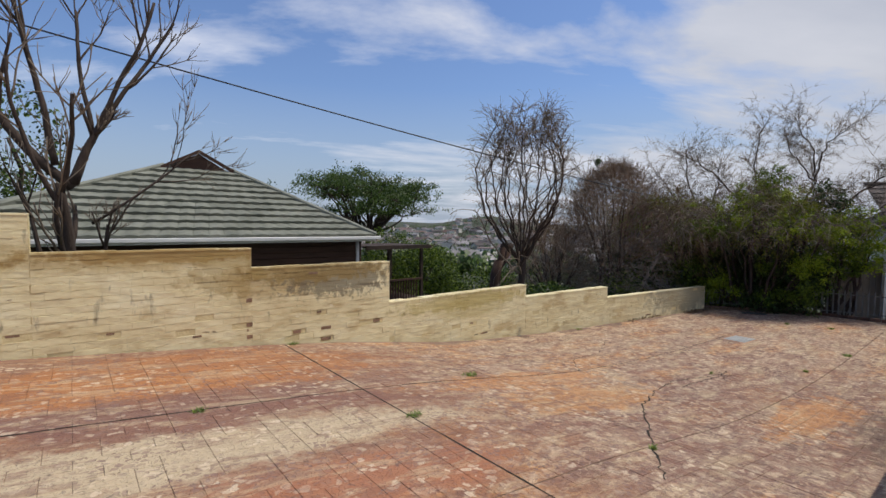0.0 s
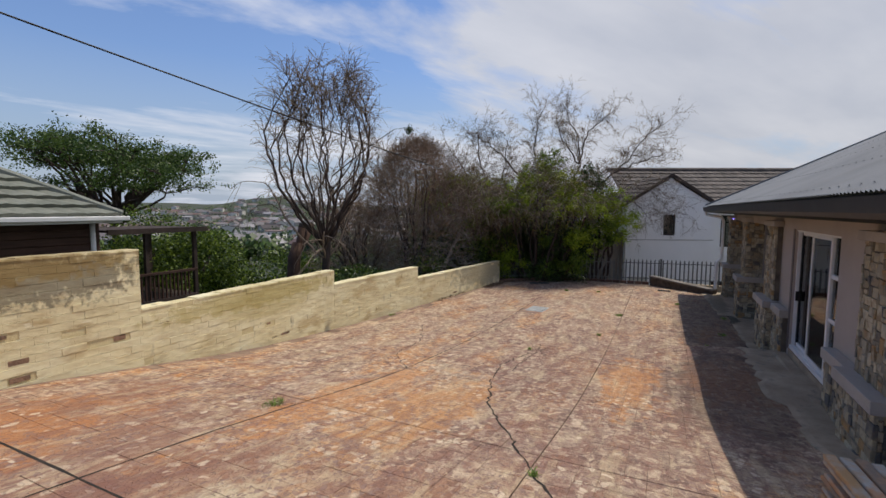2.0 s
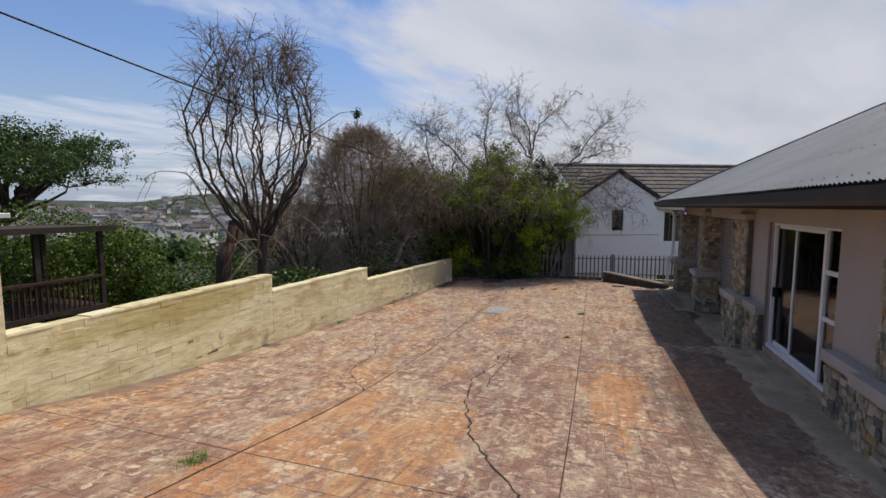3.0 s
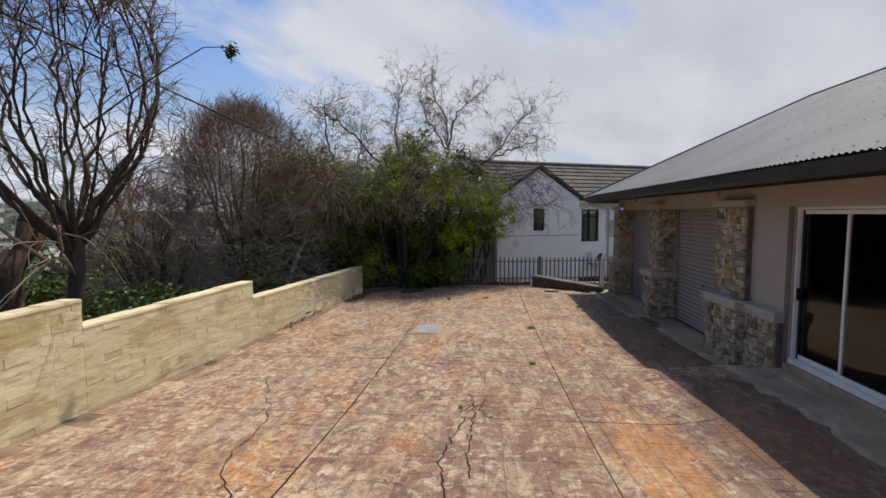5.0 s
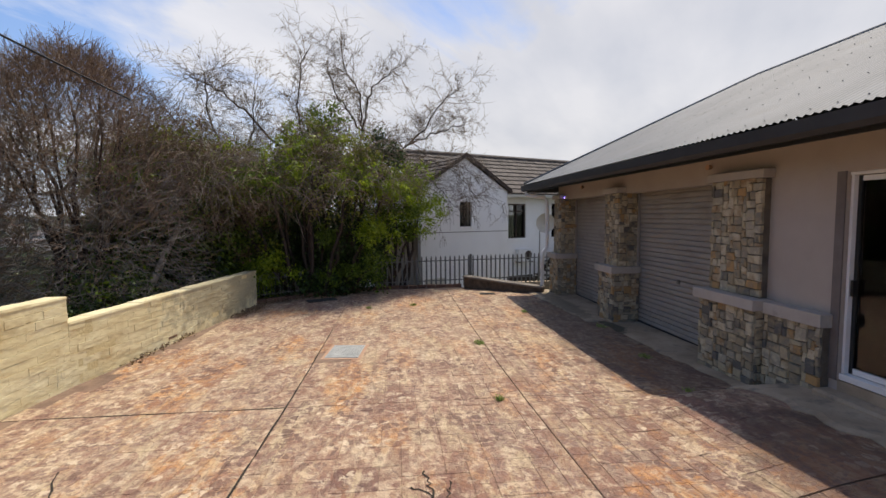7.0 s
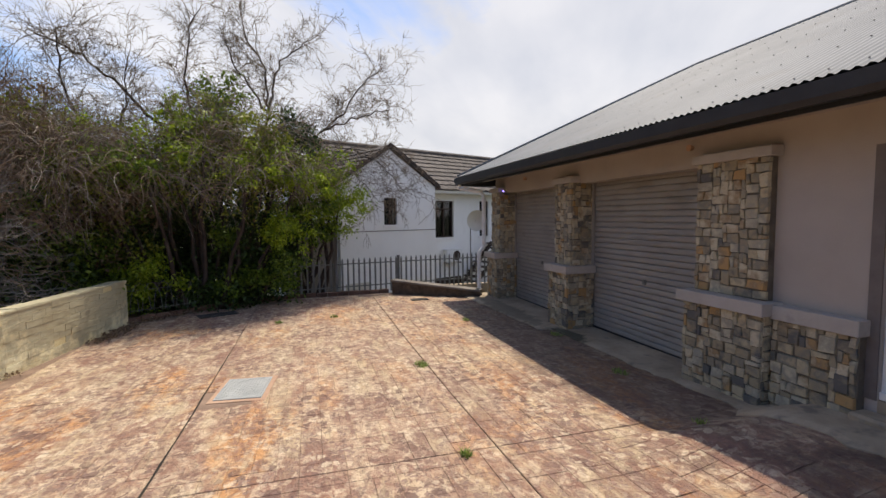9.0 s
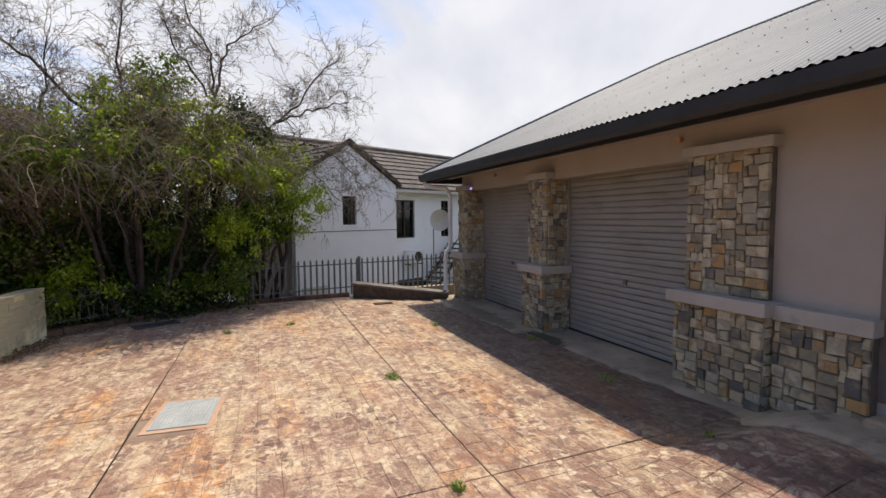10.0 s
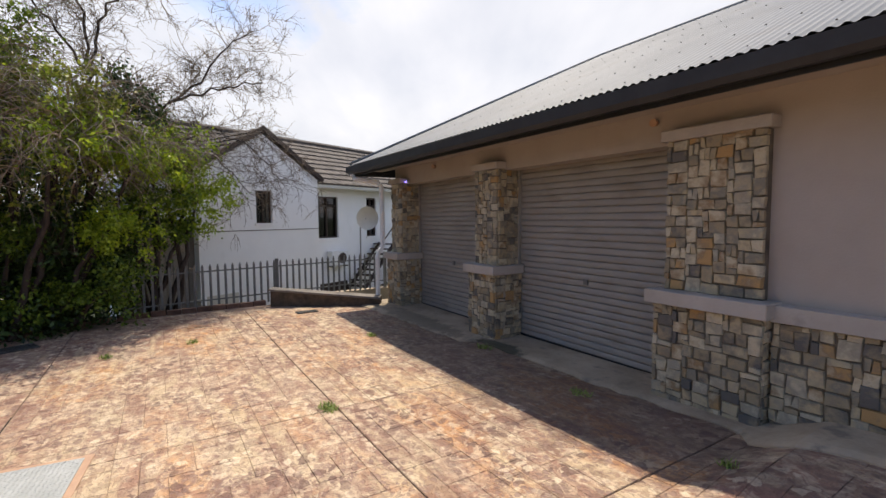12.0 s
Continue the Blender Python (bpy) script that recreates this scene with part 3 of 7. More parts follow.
def yard(x, y):
    return x < 17.9 and -12 < y < wall_y(x) + 0.1


def land(x, y):
    z = far_land(x, y)
    if x < 17.8 and -9 < y < 7.0:
        return g(x) - 0.14
    if -9 < y < 9 and x < 20.0 and x >= 17.8:
        return min(z, -1.6)
    return min(z, g(x) - 0.2) if x < 18 and y < 14 else z


# ---- ground: one sheet to the horizon ----
def build_ground():
    xs = sorted({*np.arange(-16, 30.1, 0.6).round(3), 17.8, 17.9, *[-4500, -1500, -600, -300, -120, -60, -30, -22, 36, 44, 55, 70, 90, 115, 150, 190, 240, 300, 370, 440, 520, 600, 680, 760, 840, 920, 1000, 1100, 1250, 1500, 2200, 4500]})
    ys = sorted({*np.arange(-10, 26.1, 0.6).round(3), 6.9, 7.0, *[-4500, -1500, -600, -300, -120, -60, -30, -18, 32, 40, 50, 62, 78, 98, 120, 150, 190, 240, 300, 370, 440, 520, 600, 680, 760, 840, 920, 1000, 1100, 1250, 1500, 2200, 4500]})
    verts = [(x, y, land(x, y)) for y in ys for x in xs]
    nx = len(xs)
    faces = [(j * nx + i, j * nx + i + 1, (j + 1) * nx + i + 1, (j + 1) * nx + i) for j in range(len(ys) - 1) for i in range(nx - 1)]
    ob = mesh_part("ground", verts, faces, "soil", kind="structure", smooth=True)
    tagged(ob, "scrubby dull green and brown land falling to a valley with low hills", "ground")


build_ground()

# ---- forecourt paving ----
JX = [-8.0, -2.9, 2.38, 4.35, 6.3, 8.22, 10.24, 12.3, 14.3, 16.3, 17.6]
JY = [-4.9, -2.6, -0.3, 1.98, 4.30, 6.95]


def edge_ok(x, y):
    """Inside the paved outline."""
    if y > wall_y(x) - 0.01 or (y < -0.31 and x > 4.5):
        return False
    # far edge runs along the kerb
    ex = float(np.interp(y, [-1, -0.2, 1.5, 3.85, 5.0, 6.35], [16.4, 16.5, 17.5, 17.45, 16.9, 15.8]))
    return x < ex


def build_paving():
    base = thing("pavement", (0, 0, 0), "sloping forecourt of stamped concrete in worn terracotta, cream and brown", "paving", kind="structure")
    # the joint-coloured bed under the pattern, one slab between each pair of expansion joints
    bm = bmesh.new()
    gap = 0.003
    for i in range(len(JX) - 1):
        for j in range(len(JY) - 1):
            if j < 2 and JX[i + 1] > 4.4:
                continue
            y0, y1 = JY[j] + gap, JY[j + 1] - gap
            n, rows = 14, 12
            pts = np.linspace(JX[i] + gap, JX[i + 1] - gap, n)
            ways = np.linspace(y0, y1, rows)
            top = [[bm.verts.new((x, y, gy(x, y) - 0.0055 - 0.35 * min(0.05, gy(x, y) - g(x)))) for x in pts] for y in ways]
            for q in range(rows - 1):
                for k in range(n - 1):
                    bm.faces.new((top[q][k], top[q][k + 1], top[q + 1][k + 1], top[q + 1][k]))
            rim = top[0] + [r[-1] for r in top[1:]] + top[-1][-2::-1] + [r[0] for r in top[-2:0:-1]]
            low = [bm.verts.new((v.co.x, v.co.y, v.co.z - 0.055)) for v in rim]
            for k in range(len(rim)):
                q = (k + 1) % len(rim)
                bm.faces.new((low[k], low[q], rim[q], rim[k]))
    part("slab_bed", bm, "grout", base, "brown joint bed of the stamped concrete")
    # tiles of the pattern
    rnd = random.Random(5)
    tiles = []
    U = 0.152
    sizes = [(1, 1), (2, 1), (1, 2), (2, 2), (2, 2), (3, 2), (2, 3), (2, 1), (3, 1)]
    for i in range(len(JX) - 1):
        for j in range(len(JY) - 1):
            x0, x1, y0, y1 = JX[i] + 0.004, JX[i + 1] - 0.004, JY[j] + 0.004, JY[j + 1] - 0.004
            nx, ny = round((x1 - x0) / U), round((y1 - y0) / U)
            ux, uy = (x1 - x0) / nx, (y1 - y0) / ny
            used = set()
            for a in range(nx):
                for b in range(ny):
                    if (a, b) in used:
                        continue
                    small = 6.5 < x0 + a * ux < 10.24 and y0 + b * uy < 1.4
                    cand = ([(1, 1), (1, 2), (1, 2)] if small and x0 + a * ux > 9.5 else [(1, 1), (2, 2), (2, 1), (2, 2)]) if small else sizes[:]
                    rnd.shuffle(cand)
                    for w, h in cand + [(1, 1)]:
                        cells = [(a + p, b + q) for p in range(w) for q in range(h)]
                        if a + w <= nx and b + h <= ny and not any(c in used for c in cells):
                            used.update(cells)
                            X0, Y0 = x0 + a * ux, y0 + b * uy
                            tx0, ty0, tx1, ty1 = X0 + 0.001, Y0 + 0.001, X0 + w * ux - 0.001, Y0 + h * uy - 0.001
                            if edge_ok(tx1, ty1) and edge_ok(tx1, ty0) and edge_ok(tx0, ty1):
                                if not (11.86 < (tx0 + tx1) / 2 < 12.44 and 3.70 < (ty0 + ty1) / 2 < 4.18):
                                    tiles.append((tx0, ty0, tx1, ty1, rnd.uniform(-0.001, 0.001)))
                            break
    return base, tiles


PAVE, TILES = build_paving()


def tile_geometry(t, verts, faces):
    x0, y0, x1, y1, dz = t
    b = len(verts)
    e = 0.003
    for x, y in ((x0, y0), (x1, y0), (x1, y1), (x0, y1)):
        verts.append((x, y, gy(x, y) - 0.0035 + dz * 0.2))
    for x, y in ((x0 + e, y0 + e), (x1 - e, y0 + e), (x1 - e, y1 - e), (x0 + e, y1 - e)):
        verts.append((x, y, gy(x, y) + dz))
    faces.append((b + 4, b + 5, b + 6, b + 7))
    for k in range(4):
        q = (k + 1) % 4
        faces.append((b + k, b + q, b + 4 + q, b + 4 + k))


def ribbon(name, pts, width, mat, label, category, seed=1, dz=0.003):
    """A thin raised or dark band on the forecourt, with an uneven edge."""
    rnd = random.Random(seed)
    v, f = [], []
    for i, (x, y) in enumerate(pts):
        a = Vector(pts[max(i - 1, 0)]); c = Vector(pts[min(i + 1, len(pts) - 1)])
        d = (c - a).normalized()
        n = Vector((-d.y, d.x)) * width * rnd.uniform(0.4, 1.3)
        for s in (-1, 1):
            v.append((x + n.x * s, y + n.y * s, gy(x + n.x * s, y + n.y * s) + dz))
    for i in range(len(pts) - 1):
        f.append((2 * i, 2 * i + 1, 2 * i + 3, 2 * i + 2))
    return tagged(mesh_part(name, v, f, mat), label, category, kind="structure")


def wiggle(pts, step, amp, seed):
    rnd = random.Random(seed)
    out = []
    for a, b in zip(pts, pts[1:]):
        a, b = Vector(a), Vector(b)
        n = max(1, int((b - a).length / step))
        for k in range(n):
            p = a.lerp(b, k / n)
            out.append((p.x + rnd.uniform(-amp, amp), p.y + rnd.uniform(-amp, amp)))
    out.append(tuple(pts[-1]))
    return out


ribbon("crack", wiggle([(3.4, 1.55), (3.97, 1.93), (4.7, 2.35), (5.4, 2.78), (6.3, 3.08), (7.26, 3.26), (8.2, 3.1)], 0.07, 0.022, 3), 0.009, "crack",
       "dark winding crack across the concrete", "crack", 4)
ribbon("crack", wiggle([(6.3, 4.32), (7.0, 4.9), (8.0, 5.0), (9.2, 5.6)], 0.09, 0.03, 7), 0.006, "crack", "thin dark crack across the concrete", "crack", 6)
ribbon("crack", wiggle([(7.75, 3.05), (8.3, 3.0), (8.9, 3.06)], 0.04, 0.02, 9), 0.007, "crack", "dark tar mark on the concrete", "stain", 9)
ribbon("crack", wiggle([(8.2, 2.85), (8.45, 2.95), (8.75, 2.9)], 0.03, 0.016, 12), 0.006, "crack", "dark tar mark on the concrete", "stain", 12)
ribbon("crack", wiggle([(8.35, 3.14), (8.6, 3.02), (8.7, 3.16)], 0.03, 0.016, 13), 0.008, "crack", "dark tar mark on the concrete", "stain", 13)
ribbon("crack", wiggle([(7.0, 3.0), (7.4, 3.04), (7.8, 3.02)], 0.07, 0.012, 14), 0.007, "crack", "dark crack along the concrete", "crack", 14)
ribbon("expansion_joint", wiggle([(-7, 4.30), (2.38, 4.30), (8.22, 4.30), (13.6, 4.30)], 0.2, 0.003, 9), 0.008, "crack", "dark dirt-filled joint running along the forecourt", "joint", 4, 0.002)
ribbon("expansion_joint", wiggle([(2.38, 6.6), (2.38, 4.3), (2.38, 0.0)], 0.2, 0.003, 9), 0.010, "crack", "dark dirt-filled joint across the forecourt", "joint", 5, 0.002)
ribbon("expansion_joint", wiggle([(10.24, 4.3), (10.24, 6.5)], 0.2, 0.003, 9), 0.010, "crack", "dark dirt-filled joint across the forecourt", "joint", 6, 0.002)


def apron():
    """Grey cement along the foot of the house."""
    xs = np.linspace(4.1, 16.75, 90)
    v, f = [], []
    rnd = random.Random(3)
    for x in xs:
        e = -0.26 + rnd.uniform(-0.035, 0.035)
        if x > 13.4:
            e = -0.08 + rnd.uniform(-0.04, 0.04) + 0.06 * (x - 13.4)
        if 7.3 < x < 10.15:
            e = -0.02 + rnd.uniform(-0.05, 0.05)
        if x < 7.3:
            e = -0.16 + rnd.uniform(-0.04, 0.04)
        v += [(x, -1.05, gy(x, -1.05) + 0.035), (x, e - 0.06, gy(x, e) + 0.026), (x, e, gy(x, e) + 0.010), (x, e, gy(x, e) - 0.05)]
    for i in range(len(xs) - 1):
        for k in range(3):
            a = i * 4 + k
            f.append((a, a + 4, a + 5, a + 1))
    tagged(mesh_part("cement_apron", v, f, "concrete", kind="structure"), "rough grey cement strip along the foot of the house", "paving")


apron()


# ---- boundary wall ----
STEPS = [(-8.2, -0.36, 1.60), (-0.36, 1.95, 1.17), (1.95, 4.25, 0.885), (4.25, 8.0, 0.175), (8.0, 11.15, -0.10), (11.15, 15.9, -0.39)]


def build_boundary():
    root = thing("wall_boundary", (0, 6.7, 0), "stepped painted yellow brick boundary wall, stained and chipped", "wall", kind="structure")
    root.matrix_world = Matrix.Identity(4)
    rnd = random.Random(11)
    bricks = []
    bare = []
    ch = 0.086
    for s, (x0, x1, top) in enumerate(STEPS):
        n = max(1, int((x1 - x0) / 1.2))
        for k in range(n):
            a, b = x0 + (x1 - x0) * k / n, x0 + (x1 - x0) * (k + 1) / n
            v, f = [], []
            for x in (a, b):
                y, z = wall_y(x) + 0.0035, g(x) - 0.15
                v += [(x, y, z), (x, y + 0.2, z), (x, y + 0.2, top - 0.006), (x, y, top - 0.006)]
            f = [(0, 1, 2, 3), (7, 6, 5, 4), (0, 3, 7, 4), (3, 2, 6, 7), (2, 1, 5, 6), (1, 0, 4, 5)]
            mesh_part("wall_core", v, [tuple(reversed(q)) for q in f], "mortar", root)
        rows = int((top - g(x1) + 0.2) / ch) + 1
        for r in range(rows):
            z1 = top - r * ch
            z0 = z1 - ch + 0.001
            x = x0 - (0.115 if r % 2 else 0)
            while x < x1 - 0.01:
                a, b = max(x, x0), min(x + 0.2268, x1)
                if b - a > 0.03 and z1 > g((a + b) / 2) - 0.02:
                    h = z1 - g((a + b) / 2)
                    gone = (rnd.random() < (0.22 if 0.1 < h < 0.55 and 0.8 < a < 4.3 else 0.06 if h < 0.4 else 0.022))
                    if s == 3 and (r == 0 and 4.55 < a < 4.75 or 5.9 < a < 6.2 and 0.2 < h < 0.3) or (abs(a - 4.25) < 0.02 and 0.05 < h < 0.4 and r % 2):
                        gone = True
                    if gone:
                        bare.append((a, b, z0, z1))
                        if rnd.random() < 0.6:
                            bricks.append((a, b, z0, z1, 0.0))
                    else:
                        bricks.append((a, b, z0, z1, rnd.uniform(-0.0005, 0.001) if rnd.random() < 0.82 else rnd.uniform(0.002, 0.006)))
                x += 0.227
    return root, bricks, bare


WALL, BRICKS, BARE = build_boundary()


def brick_geometry(q, verts, faces, proud=0.0, back=0.1):
    a, b, z0, z1, dy = q
    base = len(verts)
    e = 0.002
    for x in (a, b):
        y = wall_y(x) - dy - proud
        verts.extend([(x, y + 0.004, z0), (x, y + 0.004, z1), ])
    for x in (a + 0.0004, b - 0.0004):
        y = wall_y(x) - dy - proud
        verts.extend([(x, y, z0 + e), (x, y, z1 - e)])
    # 0 a-low 1 a-high 2 b-low 3 b-high (rear), 4..7 front
    faces.extend([tuple(base + i for i in t) for t in ((4, 6, 7, 5), (0, 4, 5, 1), (6, 2, 3, 7), (1, 5, 7, 3), (0, 2, 6, 4))])


bv, bf = [], []
for a_, b_, z0_, z1_ in BARE:
    rr_ = random.Random(int(a_ * 99))
    brick_geometry((a_ + rr_.uniform(0, 0.09), b_ - rr_.uniform(0, 0.1), z0_ + rr_.uniform(0.012, 0.055), z1_ - rr_.uniform(0.004, 0.016), rr_.choice((-0.012, -0.008, -0.002, 0.0025))), bv, bf)
mesh_part("bare_bricks", bv, bf, "bare_brick", WALL, "bare brown bricks where paint has fallen off", kind="stuff")
bv, bf = [], []
for s_ in STEPS:
    x0_, x1_, t_ = s_
    n_ = int((x1_ - x0_) / 0.4) + 1
    for k_ in range(n_):
        a_, b_ = x0_ + (x1_ - x0_) * k_ / n_, x0_ + (x1_ - x0_) * (k_ + 1) / n_
        if s_[2] == 0.175 and 4.5 < a_ < 4.8:
            continue
        j = len(bv)
        dz = 0.004 * math.sin(k_ * 2.3)
        for x in (a_, b_):
            y = wall_y(x)
            bv += [(x, y - 0.008, t_ - 0.012), (x, y - 0.003, t_ + 0.012 + dz), (x, y + 0.205, t_ + 0.010 + dz), (x, y + 0.215, t_ - 0.02)]
        bf += [(j, j + 4, j + 5, j + 1), (j + 1, j + 5, j + 6, j + 2), (j + 2, j + 6, j + 7, j + 3), (j, j + 1, j + 2, j + 3), (j + 7, j + 6, j + 5, j + 4)]
mesh_part("wall_top_coat", bv, bf, "yellow", WALL, "painted top edge of the yellow wall")

# kerb at the foot of the far edge, in brick
KERB = [(15.80, 6.42), (16.95, 5.0), (17.50, 3.85), (17.62, 1.55)]
bv, bf = [], []
for (xa, ya), (xb, yb) in zip(KERB, KERB[1:]):
    a_, b_ = Vector((xa, ya)), Vector((xb, yb))
    n_ = int((b_ - a_).length / 0.225)
    d_ = (b_ - a_).normalized()
    w_ = Vector((-d_.y, d_.x)) * -0.11
    for k in range(n_):
        p, q = a_.lerp(b_, k / n_ + 0.004), a_.lerp(b_, (k + 1) / n_ - 0.004)
        j = len(bv)
        h = g(p.x) + 0.075 + random.Random(k).uniform(-0.006, 0.006)
        for u in (p, q, q - w_, p - w_):
            bv.append((u.x, u.y, g(p.x) - 0.12))
        for u in (p, q, q - w_, p - w_):
            bv.append((u.x, u.y, h))
        bf += [(j, j + 1, j + 5, j + 4), (j + 1, j + 2, j + 6, j + 5), (j + 2, j + 3, j + 7, j + 6), (j + 3, j, j + 4, j + 7), (j + 4, j + 5, j + 6, j + 7)]
tagged(mesh_part("kerb", bv, bf, "kerb_brick", kind="structure"), "low dark red brick kerb along the far edge of the forecourt", "kerb")
# tapering dwarf wall
bm = bmesh.new()
pa, pb = Vector((17.50, 1.46)), Vector((16.42, -0.24))
dd = (pb - pa).normalized(); ww = Vector((-dd.y, dd.x)) * 0.11
vs = []
for p, h in ((pa, -0.82), (pb, -0.98)):
    for s in (-1, 1):
        for z in (-1.3, h):
            vs.append(bm.verts.new((p.x + ww.x * s, p.y + ww.y * s, z)))
for q in ((0, 1, 5, 4), (2, 6, 7, 3), (1, 3, 7, 5), (0, 2, 3, 1), (4, 5, 7, 6)):
    bm.faces.new([vs[i] for i in q])
dwarf = thing("dwarf_wall", (17.0, 0.6, -1.1), "low tapering brown brick wall with a grey coping at the forecourt edge", "wall")
o_ = part("wall_body", bm, "dwarf_brick"); o_.parent = dwarf; o_.matrix_parent_inverse = dwarf.matrix_world.inverted()
bm = bmesh.new()
vs = []
for p, h in ((pa - dd * 0.03, -0.82), (pb, -0.98)):
    for s in (-1.35, 1.35):
        for z in (h, h + 0.035):
            vs.append(bm.verts.new((p.x + ww.x * s, p.y + ww.y * s, z)))
for q in ((0, 1, 5, 4), (2, 6, 7, 3), (1, 3, 7, 5), (0, 2, 3, 1), (4, 5, 7, 6), (0, 4, 6, 2)):
    bm.faces.new([vs[i] for i in q])
o_ = part("coping", bm, "board_grey"); o_.parent = dwarf; o_.matrix_parent_inverse = dwarf.matrix_world.inverted()

# ---- main house ----
WY = -0.60        # face of the plaster wall
DOOR_Y = -0.90    # roller shutters
DX0, DX1, DZ0, DZ1 = 7.46, 9.42, -0.71, 1.09


def wall_piece(name, b, mat="plaster", label=""):
    return tagged(block(name, b, mat, kind="structure"), label or "warm grey painted plaster wall of the house", "wall")


def build_house_walls():
    y0, y1 = WY - 0.22, WY
    wall_piece("wall_front", (DX1, y0, -1.3, 10.98, y1, 1.42))
    wall_piece("wall_front", (DX0, y0, DZ1, DX1, y1, 1.42))
    wall_piece("wall_front", (DX0, y0, -1.3, DX1, y1, DZ0 - 0.005), "concrete", "rough cement step below the sliding door")
    wall_piece("wall_front", (4.6, y0, -1.3, DX0, y1, 1.42))
    wall_piece("wall_garage_lintel", (10.98, -0.84, 1.10, 16.5, -0.62, 1.42))
    wall_piece("wall_garage_pier", (10.98, -1.15, -1.3, 11.02, -0.62, 1.10))
    wall_piece("wall_garage_pier", (13.31, -1.15, -1.3, 13.75, -0.63, 1.10))
    wall_piece("wall_garage_pier", (16.06, -1.15, -1.3, 16.5, -0.63, 1.10))
    wall_piece("wall_end", (16.30, -8.6, -2.6, 16.5, -1.15, 1.42))
    wall_piece("wall_back", (4.6, -8.8, -1.3, 16.5, -8.6, 1.42))
    wall_piece("wall_west", (4.6, -8.6, -1.3, 4.8, WY - 0.22, 1.42))
    # rooms behind the glass and the shutters, their dimness put into the colour
    wall_piece("wall_room", (10.76, -8.6, -1.3, 10.96, WY - 0.22, 1.42), "interior", "plain inner wall coloured dark as in an unlit room")
    wall_piece("wall_room", (5.0, -8.6, -1.3, 5.2, WY - 0.22, 1.42), "interior", "plain inner wall coloured dark as in an unlit room")
    wall_piece("wall_room", (5.2, -5.2, -1.3, 10.76, -5.0, 1.42), "interior", "plain inner wall coloured dark as in an unlit room")
    tagged(block("floor_room", (5.2, -5.0, -0.95, 10.76, y0, DZ0 - 0.01), "interior", kind="structure"), "plain floor inside the room, coloured dark as if unlit", "floor")
    tagged(block("ceiling_room", (4.6, -8.6, 1.42, 16.5, WY, 1.47), "interior", kind="structure"), "plain ceiling board, coloured dark as if unlit", "ceiling")
    # soffit under the eaves
    tagged(block("soffit", (4.2, WY, 1.40, 17.03, -0.02, 1.425), "plaster", kind="structure"), "painted boards under the eaves", "soffit")


build_house_walls()


def corrugated(name, corners, pitch, amp, mat, parent, label):
    """A corrugated sheet over a quad: eave from corners[0] to corners[1], ridge corners[3] to corners[2]; ribs run up the slope."""
    a, b, c, d = [Vector(p) for p in corners]
    nrm = (b - a).cross(d - a).normalized()
    if nrm.z < 0:
        nrm = -nrm
    along = (b - a).normalized()
    L = (b - a).length
    up = nrm.cross(along)
    if up.z < 0:
        up = -up
    H = (d - a).dot(up)
    s0, s1 = (d - a).dot(along), (c - a).dot(along)
    n = int(L / pitch * 4)
    v, f = [], []
    for i in range(n + 1):
        s = L * i / n
        if s < s0:
            t = H * s / s0
        elif s > s1:
            t = H * (L - s) / (L - s1) if L > s1 else H
        else:
            t = H
        off = nrm * amp * math.cos(2 * math.pi * s / pitch)
        p = a + along * s + off
        v += [p, p + up * t]
    for i in range(n):
        f.append((2 * i, 2 * i + 2, 2 * i + 3, 2 * i + 1))
    return mesh_part(name, v, f, mat, parent, label, smooth=True)


